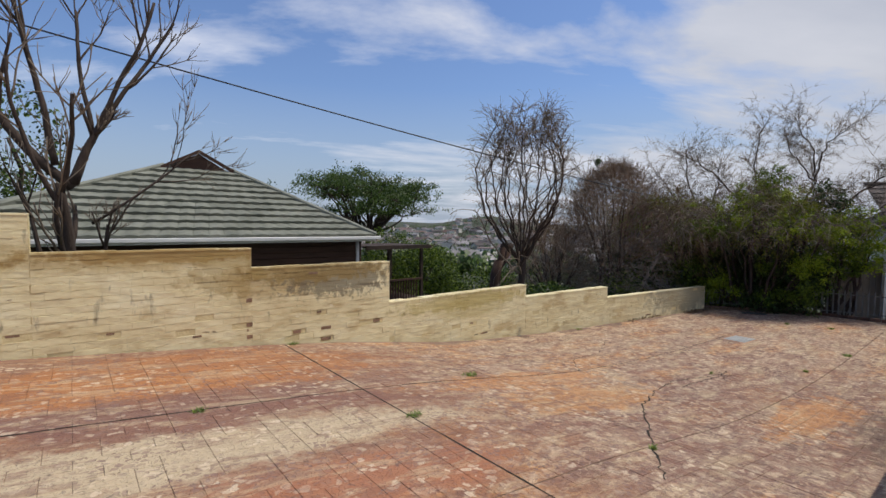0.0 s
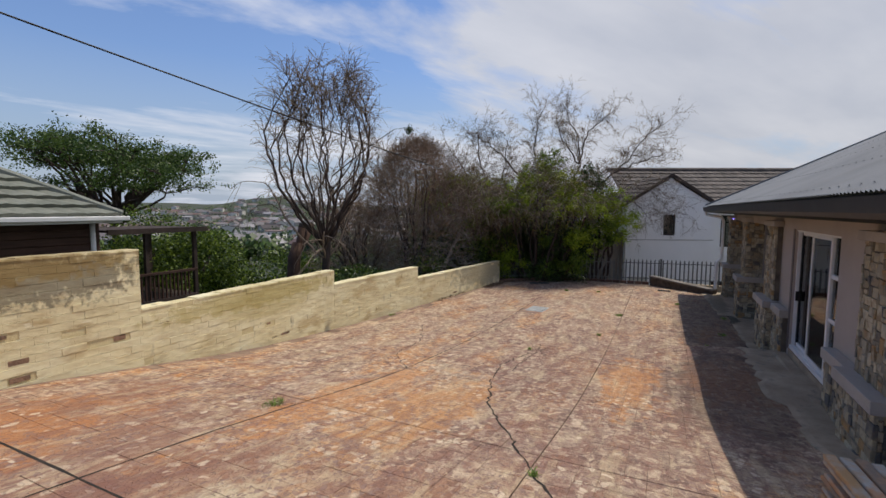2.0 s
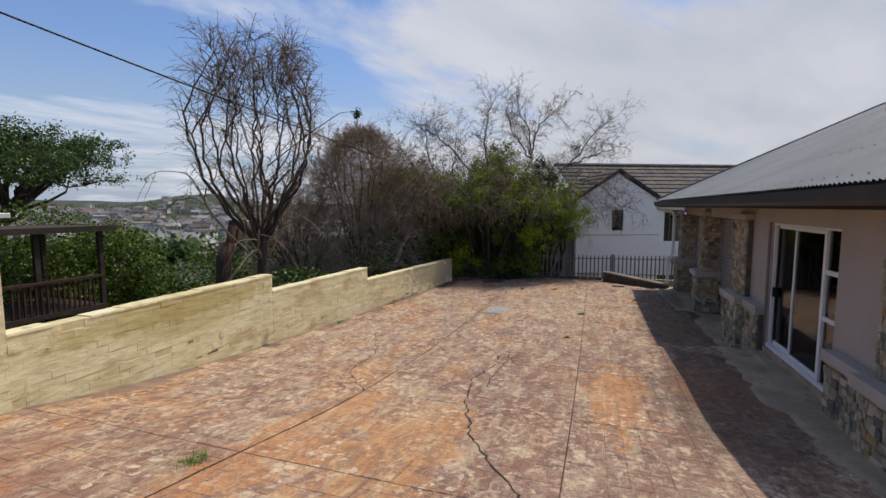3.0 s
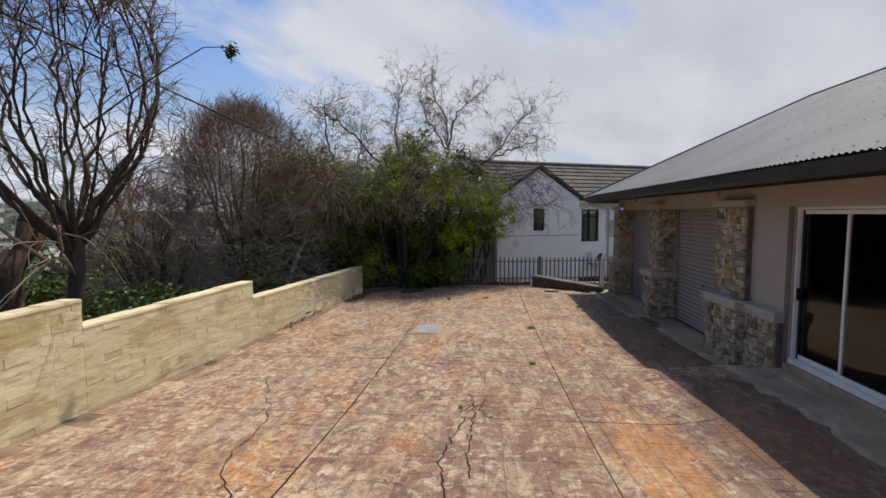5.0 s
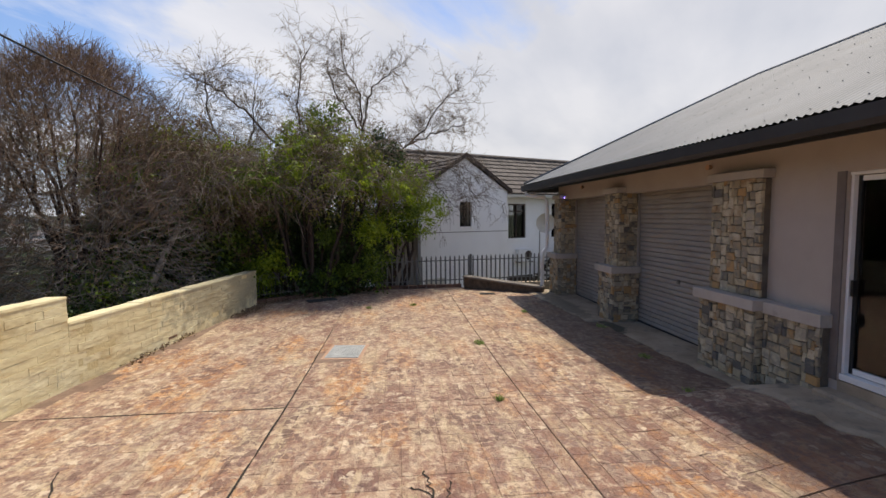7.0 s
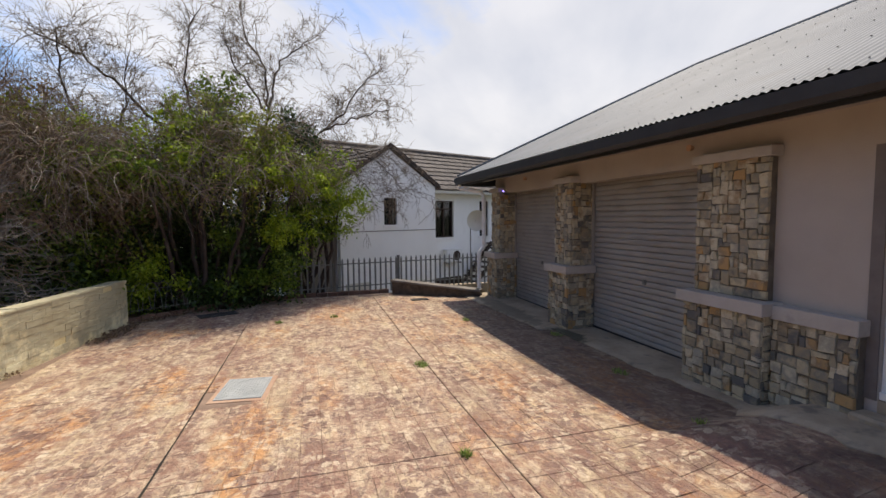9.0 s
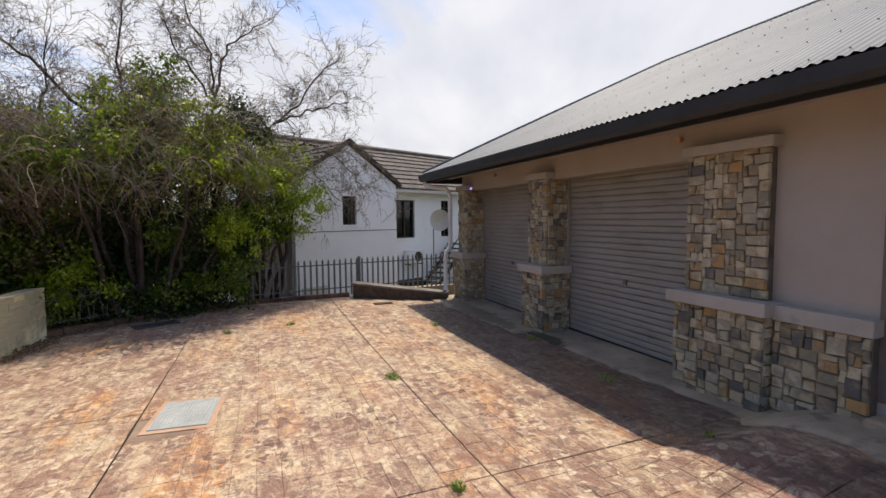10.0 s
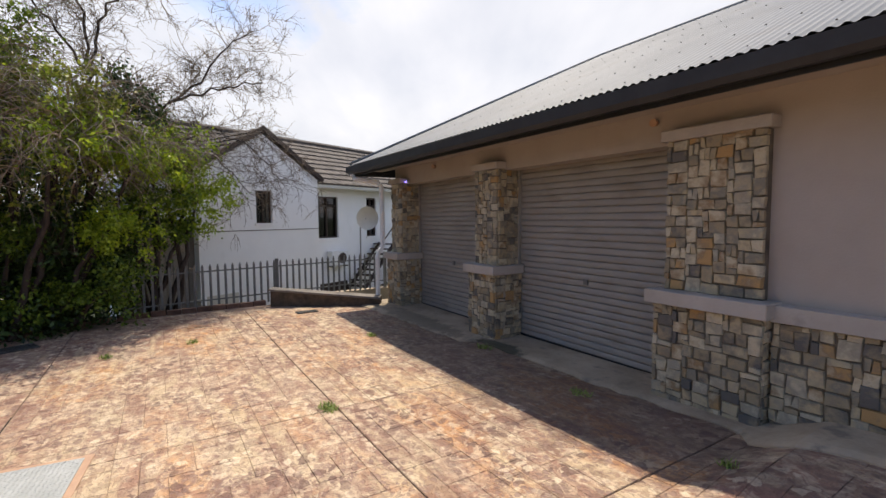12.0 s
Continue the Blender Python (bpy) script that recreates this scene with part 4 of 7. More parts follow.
def build_roof():
    root = thing("roof_main", (10, -4, 1.5), "grey corrugated metal hip roof with screw heads and charcoal gutter", "roof", kind="structure")
    root.matrix_world = Matrix.Identity(4)
    e0, z0, rx, ry, rz = 17.08, 1.50, 14.68, -4.12, 3.555
    corrugated("roof_sheet_front", [(4.15, 0.06, z0), (e0, 0.06, z0), (rx, ry, rz), (4.15, ry, rz)], 0.076, 0.009, "roof", root, "grey corrugated roof sheeting")
    corrugated("roof_sheet_end", [(e0, 0.06, z0), (e0, -8.8, z0), (rx, ry, rz), (rx, ry - 0.001, rz)], 0.076, 0.009, "roof", root, "grey corrugated roof sheeting")
    mesh_part("roof_sheet_back", [(4.15, ry, rz - 0.01), (rx, ry, rz - 0.01), (e0, -8.9, z0), (4.15, -8.9, z0)], [(0, 1, 2, 3)], "roof", root)
    v, f = tube([Vector((4.15, ry, rz + 0.01)), Vector((rx, ry, rz + 0.01)), Vector((e0, 0.06, z0 + 0.02))], [0.03] * 3, 8)
    mesh_part("ridge_cap", v, f, "roof", root, smooth=True)
    # screw heads in rows
    v, f = [], []
    up = Vector((0, ry - 0.06, rz - z0)).normalized()
    for r, t in enumerate((0.12, 0.95, 1.8, 2.65, 3.5, 4.3)):
        x = 4.0
        while x < 17.1:
            p = Vector((x, 0.06, z0 + 0.013)) + up * t
            if p.x < e0 - t * 0.52:
                j = len(v)
                for s in range(5):
                    a = s * 2 * math.pi / 5
                    v.append(p + Vector((0.009 * math.cos(a), 0.009 * math.sin(a), 0.001)))
                v.append(p + Vector((0, 0, 0.010)))
                f += [(j + s, j + (s + 1) % 5, j + 5) for s in range(5)]
            x += 0.228
    mesh_part("roof_screws", v, f, "screw", root, "dark screw heads in rows", kind="stuff")
    # fascia and gutter
    block("fascia", (4.15, -0.02, 1.30, 17.05, 0.005, 1.49), "black", root, label="charcoal fascia board")
    prof = [(0.005, 1.455), (0.005, 1.36), (0.03, 1.335), (0.085, 1.335), (0.115, 1.36), (0.125, 1.46), (0.135, 1.463), (0.12, 1.365), (0.088, 1.328), (0.028, 1.328), (0.0, 1.355)]
    v, f = [], []
    xs = [4.15, 17.11]
    for x in xs:
        v += [(x, y, z) for y, z in prof]
    k = len(prof)
    for i in range(k - 1):
        f.append((i, i + 1, k + i + 1, k + i))
    f.append(tuple(range(k, 2 * k)))
    f.append(tuple(reversed(range(k))))
    mesh_part("gutter", v, f, "gutter", root, "charcoal eaves gutter")
    block("fascia", (17.05, -8.9, 1.30, 17.08, 0.02, 1.49), "gutter", root, label="charcoal fascia board")
    # down pipe at the far corner
    dp = thing("downpipe", (17.12, 0.0, -1.1), "white downpipe at the corner of the house", "pipe")
    for nm, pts in (("upper_pipe", [(16.95, 0.06, 1.33), (16.95, 0.03, 1.24), (16.66, -0.33, 1.16), (16.60, -0.38, 1.06), (16.59, -0.38, 0.0)]),
                    ("lower_pipe", [(16.59, -0.38, 0.0), (16.59, -0.36, -0.06), (16.58, -0.28, -0.14), (16.58, -0.26, -0.25), (16.58, -0.26, -1.08)])):
        v, f = tube([Vector(p) - Vector((17.12, 0, -1.1)) for p in pts], [0.046] * len(pts), 8)
        mesh_part(nm, v, f, "white_metal", dp)


build_roof()


# ---- stone-clad piers ----
def ashlar(w, h, rnd, unit=0.045):
    """Splits a w by h face into irregular stones: (u0, v0, u1, v1)."""
    nx, ny = max(2, round(w / unit)), max(2, round(h / unit))
    ux, uy = w / nx, h / ny
    used, out = set(), []
    opts = [(3, 2), (2, 2), (2, 3), (3, 2), (3, 2), (2, 1), (2, 2), (3, 1), (1, 2), (2, 2), (4, 2), (3, 2), (3, 3)]
    for b in range(ny):
        for a in range(nx):
            if (a, b) in used:
                continue
            c = opts[:]
            rnd.shuffle(c)
            for q, r in c + [(1, 1)]:
                q2, r2 = min(q, nx - a), min(r, ny - b)
                cells = [(a + i, b + j) for i in range(q2) for j in range(r2)]
                if not any(k in used for k in cells):
                    used.update(cells)
                    out.append((a * ux, b * uy, (a + q2) * ux, (b + r2) * uy))
                    break
    return out


STONES = []      # (parent, origin, u axis, normal, w, h, seed), laid at the end of the file


def pier(x0, x1, label):
    p = thing("stone_pier", ((x0 + x1) / 2, -0.5, -1.1), label, "pier", "stone piers of the garage front")
    inv = p.matrix_world.inverted()

    def add(o):
        o.parent = p
        o.matrix_parent_inverse = inv
        return o
    zb = g(x0) - 0.05
    low = (x0, -1.0 if x0 > 10.99 or x1 > 13 else WY, zb, x1, -0.425, -0.25)
    back = -0.88 if x0 > 13 else WY + 0.002
    add(block("lower_core", (x0 + 0.02, back, zb, x1 - 0.02, -0.425, -0.25), "stone_mortar"))
    add(block("lower_cap", (x0 - 0.04, back, -0.25, x1 + 0.05, -0.355, -0.135), "cap", bevel=0.006, label="grey painted concrete cap"))
    add(block("upper_core", (x0 + 0.06, back, -0.135, x1 - 0.06, -0.515, 1.11), "stone_mortar"))
    add(block("upper_cap", (x0 + 0.01, back, 1.11, x1 - 0.01, -0.455, 1.20), "cap", bevel=0.006, label="grey painted concrete cap"))
    STONES.append((p, (x0 + 0.005, -0.425, g((x0 + x1) / 2) - 0.03), (1, 0, 0), (0, 1, 0), x1 - x0 - 0.01, -0.25 - g((x0 + x1) / 2) + 0.03, int(x0 * 7)))
    STONES.append((p, (x0 + 0.05, -0.515, -0.135), (1, 0, 0), (0, 1, 0), x1 - x0 - 0.1, 1.245, int(x0 * 7) + 1))
    if x0 > 13:
        STONES.append((p, (x0 + 0.02, -0.43, g(x0) - 0.02), (0, -1, 0), (-1, 0, 0), 0.44, -0.25 - g(x0) + 0.02, int(x0 * 7) + 2))
        STONES.append((p, (x0 + 0.06, -0.52, -0.135), (0, -1, 0), (-1, 0, 0), 0.36, 1.245, int(x0 * 7) + 3))
    else:
        STONES.append((p, (x1 - 0.02, WY, g(x1) - 0.02), (0, 1, 0), (1, 0, 0), 0.17, -0.25 - g(x1) + 0.02, int(x0 * 7) + 2))
        STONES.append((p, (x0 + 0.02, -0.43, g(x0) - 0.02), (0, -1, 0), (-1, 0, 0), 0.16, -0.25 - g(x0) + 0.02, int(x0 * 7) + 4))
    return p


pier(10.16, 11.02, "mixed grey and rust sandstone pier with caps beside the sliding door")
pier(13.24, 13.82, "mixed buff sandstone pier with caps between the garage doors")
pier(15.98, 16.48, "mixed buff sandstone pier with caps at the house corner")
pier(5.66, 6.52, "mixed grey sandstone pier with caps on the plaster wall")


def plinth(x0, x1, label):
    p = thing("stone_plinth", ((x0 + x1) / 2, WY, -1.0), label, "plinth", "stone plinths")
    inv = p.matrix_world.inverted()
    o = block("plinth_core", (x0, WY + 0.002, g(x0) - 0.12, x1, -0.525, -0.27), "stone_mortar"); o.parent = p; o.matrix_parent_inverse = inv
    o = block("plinth_cap", (x0 - 0.02, WY + 0.002, -0.27, x1, -0.47, -0.15), "cap", bevel=0.005, label="grey painted sloping cap"); o.parent = p; o.matrix_parent_inverse = inv
    gz = min(g(x0), g(x1))
    STONES.append((p, (x0 + 0.005, -0.525, gz - 0.02), (1, 0, 0), (0, 1, 0), x1 - x0 - 0.01, -0.27 - gz + 0.02, int(x0 * 9)))


plinth(9.50, 10.15, "low plinth of mixed sandstone below the plaster wall")
plinth(6.53, 7.38, "low plinth of mixed sandstone beside the sliding door")
plinth(4.6, 5.65, "low plinth of mixed sandstone along the plaster wall")


def shutter(x0, x1, label):
    p = thing("garage_door", ((x0 + x1) / 2, DOOR_Y, -1.1), label, "garage door", "garage doors")
    inv = p.matrix_world.inverted()
    zb, zt, pitch = g((x0 + x1) / 2) + 0.03, 1.22, 0.076
    prof = []
    n = int((zt - zb) / pitch)
    for i in range(n):
        z = zb + i * pitch
        prof += [(-0.016, z), (-0.016, z + 0.008), (0.008, z + 0.010), (0.013, z + 0.024), (0.014, z + 0.044), (0.012, z + 0.062), (0.008, z + 0.075)]
    v, f = [], []
    for x in (x0, x1):
        v += [(x, DOOR_Y + y, z) for y, z in prof]
    k = len(prof)
    f = [(i, i + k, i + k + 1, i + 1) for i in range(k - 1)]
    o = mesh_part("shutter_curtain", v, f, "shutter", p, "grey steel roller slats"); o.matrix_parent_inverse = inv
    for a, b in ((x0 - 0.0, x0 + 0.045), (x1 - 0.045, x1)):
        o = block("guide_rail", (a, DOOR_Y + 0.02, zb - 0.03, b, DOOR_Y + 0.055, zt - 0.02), "shutter", p); o.matrix_parent_inverse = inv
    o = block("bottom_rail", (x0 + 0.05, DOOR_Y - 0.01, zb - 0.035, x1 - 0.05, DOOR_Y + 0.03, zb + 0.02), "black", p); o.matrix_parent_inverse = inv
    o = block("door_lock", ((x0 + x1) / 2 - 0.03, DOOR_Y + 0.014, -0.28, (x0 + x1) / 2 + 0.03, DOOR_Y + 0.028, -0.22), "fence", p, label="small steel lock plate"); o.matrix_parent_inverse = inv


shutter(11.02, 13.31, "closed grey roller shutter garage door, browner at the top")
shutter(13.75, 16.06, "closed grey roller shutter garage door beside the corner pier")


def sliding_door():
    p = thing("sliding_door", ((DX0 + DX1) / 2, WY - 0.08, DZ0), "closed white aluminium sliding door with dark glass and side light", "door")
    inv = p.matrix_world.inverted()
    Y = -0.64

    def add(name, b, mat="white_metal", label=""):
        o = block(name, b, mat, p, label=label, bevel=0.003 if mat == "white_metal" else 0)
        o.matrix_parent_inverse = inv
        return o
    f = 0.026
    add("frame_head", (DX0, Y - 0.05, DZ1 - f, DX1, Y + 0.02, DZ1))
    add("frame_sill", (DX0, Y - 0.05, DZ0, DX1, Y + 0.03, DZ0 + 0.055))
    add("frame_jamb", (DX1 - f, Y - 0.05, DZ0, DX1, Y + 0.008, DZ1))
    add("frame_jamb", (DX0, Y - 0.05, DZ0, DX0 + f, Y + 0.018, DZ1))
    add("mullion", (7.80, Y - 0.05, DZ0 + 0.05, 7.86, Y + 0.022, DZ1 - f))
    for z in (0.60, 0.08):
        add("transom", (DX0 + f, Y - 0.03, z - 0.025, 7.80, Y + 0.014, z + 0.025))
    for a, b, dy in ((7.87, 8.70, 0.0), (8.62, DX1 - f, -0.04)):
        o = block("door_leaf", (a, Y - 0.03 + dy, DZ0 + 0.06, a + 0.034, Y + 0.004 + dy, DZ1 - f - 0.005), "white_metal", p, label="white aluminium stile"); o.matrix_parent_inverse = inv
        add("door_stile", (b - 0.030, Y - 0.03 + dy, DZ0 + 0.06, b, Y + 0.004 + dy, DZ1 - f - 0.005), "black" if b > 9 else "white_metal", "dark outer stile" if b > 9 else "")
        add("door_rail", (a + 0.034, Y - 0.028 + dy, DZ0 + 0.06, b - 0.030, Y + 0.002 + dy, DZ0 + 0.11))
        add("door_rail", (a + 0.034, Y - 0.028 + dy, DZ1 - f - 0.05, b - 0.030, Y + 0.002 + dy, DZ1 - f - 0.006))
        add("pane", (a + 0.034, Y - 0.016 + dy, DZ0 + 0.11, b - 0.030, Y - 0.011 + dy, DZ1 - f - 0.05), "glass", "dark reflecting glass")
    for z0, z1 in ((DZ0 + 0.055, 0.055), (0.105, 0.575), (0.625, DZ1 - f)):
        add("pane", (DX0 + f, Y - 0.012, z0, 7.80, Y - 0.007, z1), "glass", "dark reflecting glass")
    add("door_handle", (DX1 - 0.060, Y - 0.036, 0.03, DX1 - 0.040, Y + 0.004, 0.17), "black", "black pull handle")


sliding_door()
tagged(block("door_step", (DX0 - 0.1, WY, -1.2, DX1 + 0.08, -0.42, -0.80), "concrete", bevel=0.02, kind="structure"), "rough grey cement step below the sliding door", "step")

tagged(block("door_reveal", (DX1 + 0.005, WY, -0.72, DX1 + 0.085, WY + 0.012, DZ1 + 0.01), "reveal", kind="structure"), "dark grey-brown painted band beside the sliding door", "trim")
# small fittings on the house
lamp = thing("security_light", (15.95, -0.56, 1.13), "small wall lamp glowing blue beside the garage door", "lamp")
bm = bmesh.new(); box(bm, -0.03, -0.06, -0.03, 0.03, 0.0, 0.03, 0.008); part("lamp_body", bm, "cream", lamp)
bm = bmesh.new(); bmesh.ops.create_uvsphere(bm, u_segments=10, v_segments=6, radius=0.016); part("lamp_lens", bm, "led", lamp)
for x_ in (11.15, 15.0):
    s_ = thing("eaves_sensor", (x_, WY + 0.0, 1.31), "small dusty cream sensor below the eaves", "sensor", "eaves sensors")
    bm = bmesh.new(); bmesh.ops.create_cone(bm, cap_ends=True, segments=12, radius1=0.035, radius2=0.025, depth=0.05, matrix=pose(0, 0.025, 0, 90)); part("sensor_body", bm, "stone_pale", s_)

# ---- covers, drains, pile ----
cov = thing("manhole_cover", (12.15, 3.94, g(12.15)), "light grey chequered steel manhole cover set in the concrete", "manhole cover", turn=-6)
bm = bmesh.new(); box(bm, -0.345, -0.265, -0.03, 0.345, 0.265, 0.006, 0.003); part("cover_frame", bm, "stone_pale", cov)
bm = bmesh.new(); box(bm, -0.29, -0.22, 0.0065, 0.29, 0.22, 0.014, 0.002); part("cover_plate", bm, "steel", cov)
bm = bmesh.new()
for i in range(20):
    for j in range(15):
        r = bmesh.ops.create_cube(bm, size=1, matrix=pose(-0.27 + i * 0.0284, -0.2 + j * 0.0286, 0.0145, 0, 0, 45 if (i + j) % 2 else -45) @ Matrix.Diagonal((0.02, 0.006, 0.003, 1)))
o_ = part("cover_chequer", bm, "steel", cov, kind="stuff")


def grate(at, w, d, n, turn):
    p = thing("drain_grate", (*at, g(at[0]) + 0.004), "dark slotted drain grate let into the concrete", "drain", "drain grates", turn)
    bm = bmesh.new(); box(bm, -w / 2, -d / 2, -0.03, w / 2, d / 2, 0.0); part("drain_pit", bm, "black", p)
    for k in range(n + 1):
        bm = bmesh.new()
        x = -w / 2 + w * k / n
        box(bm, x - 0.008, -d / 2, 0.0005, x + 0.008, d / 2, 0.012)
        part("bar", bm, "iron", p)
    for y in (-d / 2, d / 2):
        bm = bmesh.new()
        box(bm, -w / 2 - 0.01, y - 0.010, 0.0005, w / 2 + 0.01, y + 0.010, 0.014)
        part("rim", bm, "iron", p)


grate((16.2, 4.9), 0.62, 0.26, 13, 115)
grate((16.5, 1.1), 0.34, 0.14, 8, 90)


def scrap_pile():
    gz = g(3.9)
    p = thing("timber_stack", (4.12, -0.17, gz), "knee-high stack of weathered orange and grey battens by the house", "stack", turn=4)
    rnd = random.Random(8)
    z = 0.0
    for layer in range(9):
        h = 0.036
        n = 10 if layer % 3 else 4
        for k in range(n):
            bm = bmesh.new()
            y = -0.38 + k * (0.76 / n)
            w = 0.76 / n - 0.012 if n > 4 else 0.06
            dx = rnd.uniform(-0.03, 0.03)
            box(bm, -0.34 + dx, y, z, 0.36 + rnd.uniform(-0.03, 0.03), y + w, z + h - 0.006, 0.006)
            bmesh.ops.rotate(bm, verts=bm.verts, cent=(0, y, 0), matrix=Euler((0, 0, radians(rnd.uniform(-1.2, 1.2)))).to_matrix())
            part("batten", bm, "scrap", p)
        z += h


scrap_pile()


# ---- plants ----
def tuft(x, y, r, n, seed, label="small tuft of green grass growing from a joint"):
    rnd = random.Random(seed)
    v, f = [], []
    for k in range(n):
        a, q = rnd.uniform(0, 6.28), r * rnd.random() ** 0.7
        px, py = q * math.cos(a), q * math.sin(a) * 0.6
        h, b = rnd.uniform(0.012, 0.042), rnd.uniform(0, 6.28)
        l = rnd.uniform(0.01, 0.06)
        j = len(v)
        c, s = math.cos(b) * 0.004, math.sin(b) * 0.004
        v += [(px - s, py + c, 0), (px + s, py - c, 0), (px + l * math.cos(b) * 0.5 - s * .6, py + l * math.sin(b) * 0.5 + c * .6, h * 0.7), (px + l * math.cos(b) * 0.5 + s * .6, py + l * math.sin(b) * 0.5 - c * .6, h * 0.7), (px + l * math.cos(b), py + l * math.sin(b), h)]
        f += [(j, j + 1, j + 3, j + 2), (j + 2, j + 3, j + 4)]
    t = mesh_part("grass_tuft", v, f, "leaf_grass")
    t.location = (x, y, gy(x, y))
    tagged(t, label, "weed", "weeds in the paving joints")


for i, (x, y, r, n) in enumerate([(4.06, 4.46, 0.14, 160), (2.41, 3.4, 0.09, 110), (12.35, 2.05, 0.13, 190), (10.18, 2.24, 0.06, 80), (14.43, 0.78, 0.1, 120), (2.49, 6.6, 0.1, 90), (3.97, 1.93, 0.05, 60),
                                  (8.46, 3.15, 0.05, 50), (15.4, 2.9, 0.12, 100), (15.2, 3.8, 0.12, 90), (9.8, 6.72, 0.1, 90), (11.4, 0.05, 0.12, 110), (13.1, -0.15, 0.14, 120), (9.95, 0.42, 0.07, 70), (0.8, 4.25, 0.06, 60)]):
    tuft(x, y, r, n, i)


def grow(rnd, p, d, length, radius, level, spec, tubes, tips):
    """One limb and its branches. spec: dict of the habit."""
    n = max(3, int(length / spec["seg"]))
    pts, rad = [p.copy()], [radius]
    q, dd = p.copy(), d.copy()
    end = radius * spec["taper"]
    for i in range(n):
        k = spec["kink"] * (1 + 0.5 * level)
        dd = (dd + Vector((rnd.uniform(-k, k), rnd.uniform(-k, k), rnd.uniform(-k, k))) + Vector((0, 0, spec["lift"][min(level, len(spec["lift"]) - 1)]))).normalized()
        q = q + dd * (length / n)
        pts.append(q.copy())
        rad.append(radius + (end - radius) * (i + 1) / n)
    tubes.append((pts, rad, level))
    if level >= spec["levels"]:
        tips.extend(pts[1:])
        return
    kids = spec["kids"][level]
    for k in range(kids):
        t = rnd.uniform(*spec["where"]) if k < kids - spec.get("fork", 2) else rnd.uniform(0.85, 1.0)
        i = min(int(t * n), n)
        if i < 1:
            i = 1
        ax = (pts[i] - pts[i - 1]).normalized()
        o = ax.orthogonal().normalized()
        o.rotate(Matrix.Rotation(rnd.uniform(0, 6.283), 3, ax))
        a = radians(rnd.uniform(*spec["angle"]))
        nd = (ax * math.cos(a) + o * math.sin(a)).normalized()
        grow(rnd, pts[i], nd, length * rnd.uniform(*spec["ratio"]), max(rad[i] * rnd.uniform(0.5, 0.75), spec["thin"]), level + 1, spec, tubes, tips)


def leaves(points, per, size, spread, rnd, verts, faces, droop=0.3):
    for p in points:
        for _ in range(per):
            c = p + Vector((rnd.gauss(0, spread), rnd.gauss(0, spread), rnd.gauss(0, spread * 0.8)))
            a = Vector((rnd.uniform(-1, 1), rnd.uniform(-1, 1), rnd.uniform(-1, 0.6) - droop)).normalized()
            b = a.orthogonal().normalized()
            b.rotate(Matrix.Rotation(rnd.uniform(0, 6.283), 3, a))
            s = size * rnd.uniform(0.6, 1.3)
            j = len(verts)
            verts += [c, c + a * s * 0.5 + b * s * 0.26, c + a * s, c + a * s * 0.5 - b * s * 0.26]
            faces.append((j, j + 1, j + 2, j + 3))


def tree(name, at, label, spec, seed, bark="bark", twig="twig", leaf=None, per=0, size=0.06, spread=0.12, starts=None, leaf_filter=None):
    rnd = random.Random(seed)
    root = thing(name, at, label, "tree")
    tubes, tips = [], []
    for o, d, l, r in starts or [((0, 0, 0), (0, 0, 1), spec["trunk"], spec["radius"])]:
        grow(rnd, Vector(o), Vector(d).normalized(), l, r, 0, spec, tubes, tips)
    wood, fine = ([], []), ([], [])
    for pts, rad, lv in tubes:
        tgt = wood if lv <= 1 else fine
        tube(pts, rad, 8 if lv == 0 else 6 if lv == 1 else 4 if lv == 2 else 3, *tgt)
    mesh_part("trunk", *wood, bark, root, "bare rough trunk and main limbs", smooth=True)
    mesh_part("crown", *fine, twig, root, "fine bare branches and twigs", smooth=True)
    if leaf:
        if leaf_filter:
            tips = [p for p in tips if leaf_filter(p, rnd)]
        v, f = [], []
        leaves(tips, per, size, spread, rnd, v, f)
        mesh_part("foliage", v, f, leaf, root, "small leaves")
    return root


BARE_TREE = dict(seg=0.16, taper=0.55, kink=0.10, lift=[0.0, 0.03, 0.05, 0.04, 0.02], levels=4, kids=[5, 4, 4, 3], where=(0.35, 0.9), angle=(22, 55), ratio=(0.55, 0.85), thin=0.006, trunk=1.6, radius=0.12, fork=2)
# near coral-like tree behind the wall
tree("bare_tree", (0.03, 8.3, -1.2), "leafless tree with thick dark forked limbs behind the yellow wall", dict(BARE_TREE, levels=3, kids=[4, 4, 4], angle=(15, 42), lift=[0.02, 0.12, 0.12, 0.08], ratio=(0.4, 0.65), kink=0.09, where=(0.3, 0.9)),
     21, starts=[((0.09, 0, 0), (-0.02, 0, 1), 3.3, 0.10), ((0.0, 0, 3.2), (-0.74, 0, 0.85), 1.9, 0.07), ((0.0, 0, 3.25), (0.30, 0, 0.75), 0.9, 0.07),
                 ((-0.18, 0, 3.5), (-0.12, 0, 1), 2.2, 0.045), ((0.26, 0, 3.95), (0.62, 0.05, 1), 2.3, 0.036), ((0.26, 0, 3.95), (0.32, -0.1, 1), 2.2, 0.036), ((0.24, 0, 3.9), (0.05, 0.1, 1), 2.0, 0.034),
                 ((0.20, 0.0, 2.7), (0.92, 0.0, 0.70), 1.7, 0.022), ((-0.25, 0.1, 1.6), (-0.25, 0.0, 1.0), 1.7, 0.035), ((0.28, 0.1, 1.6), (0.0, 0.0, 1.0), 1.1, 0.04)])


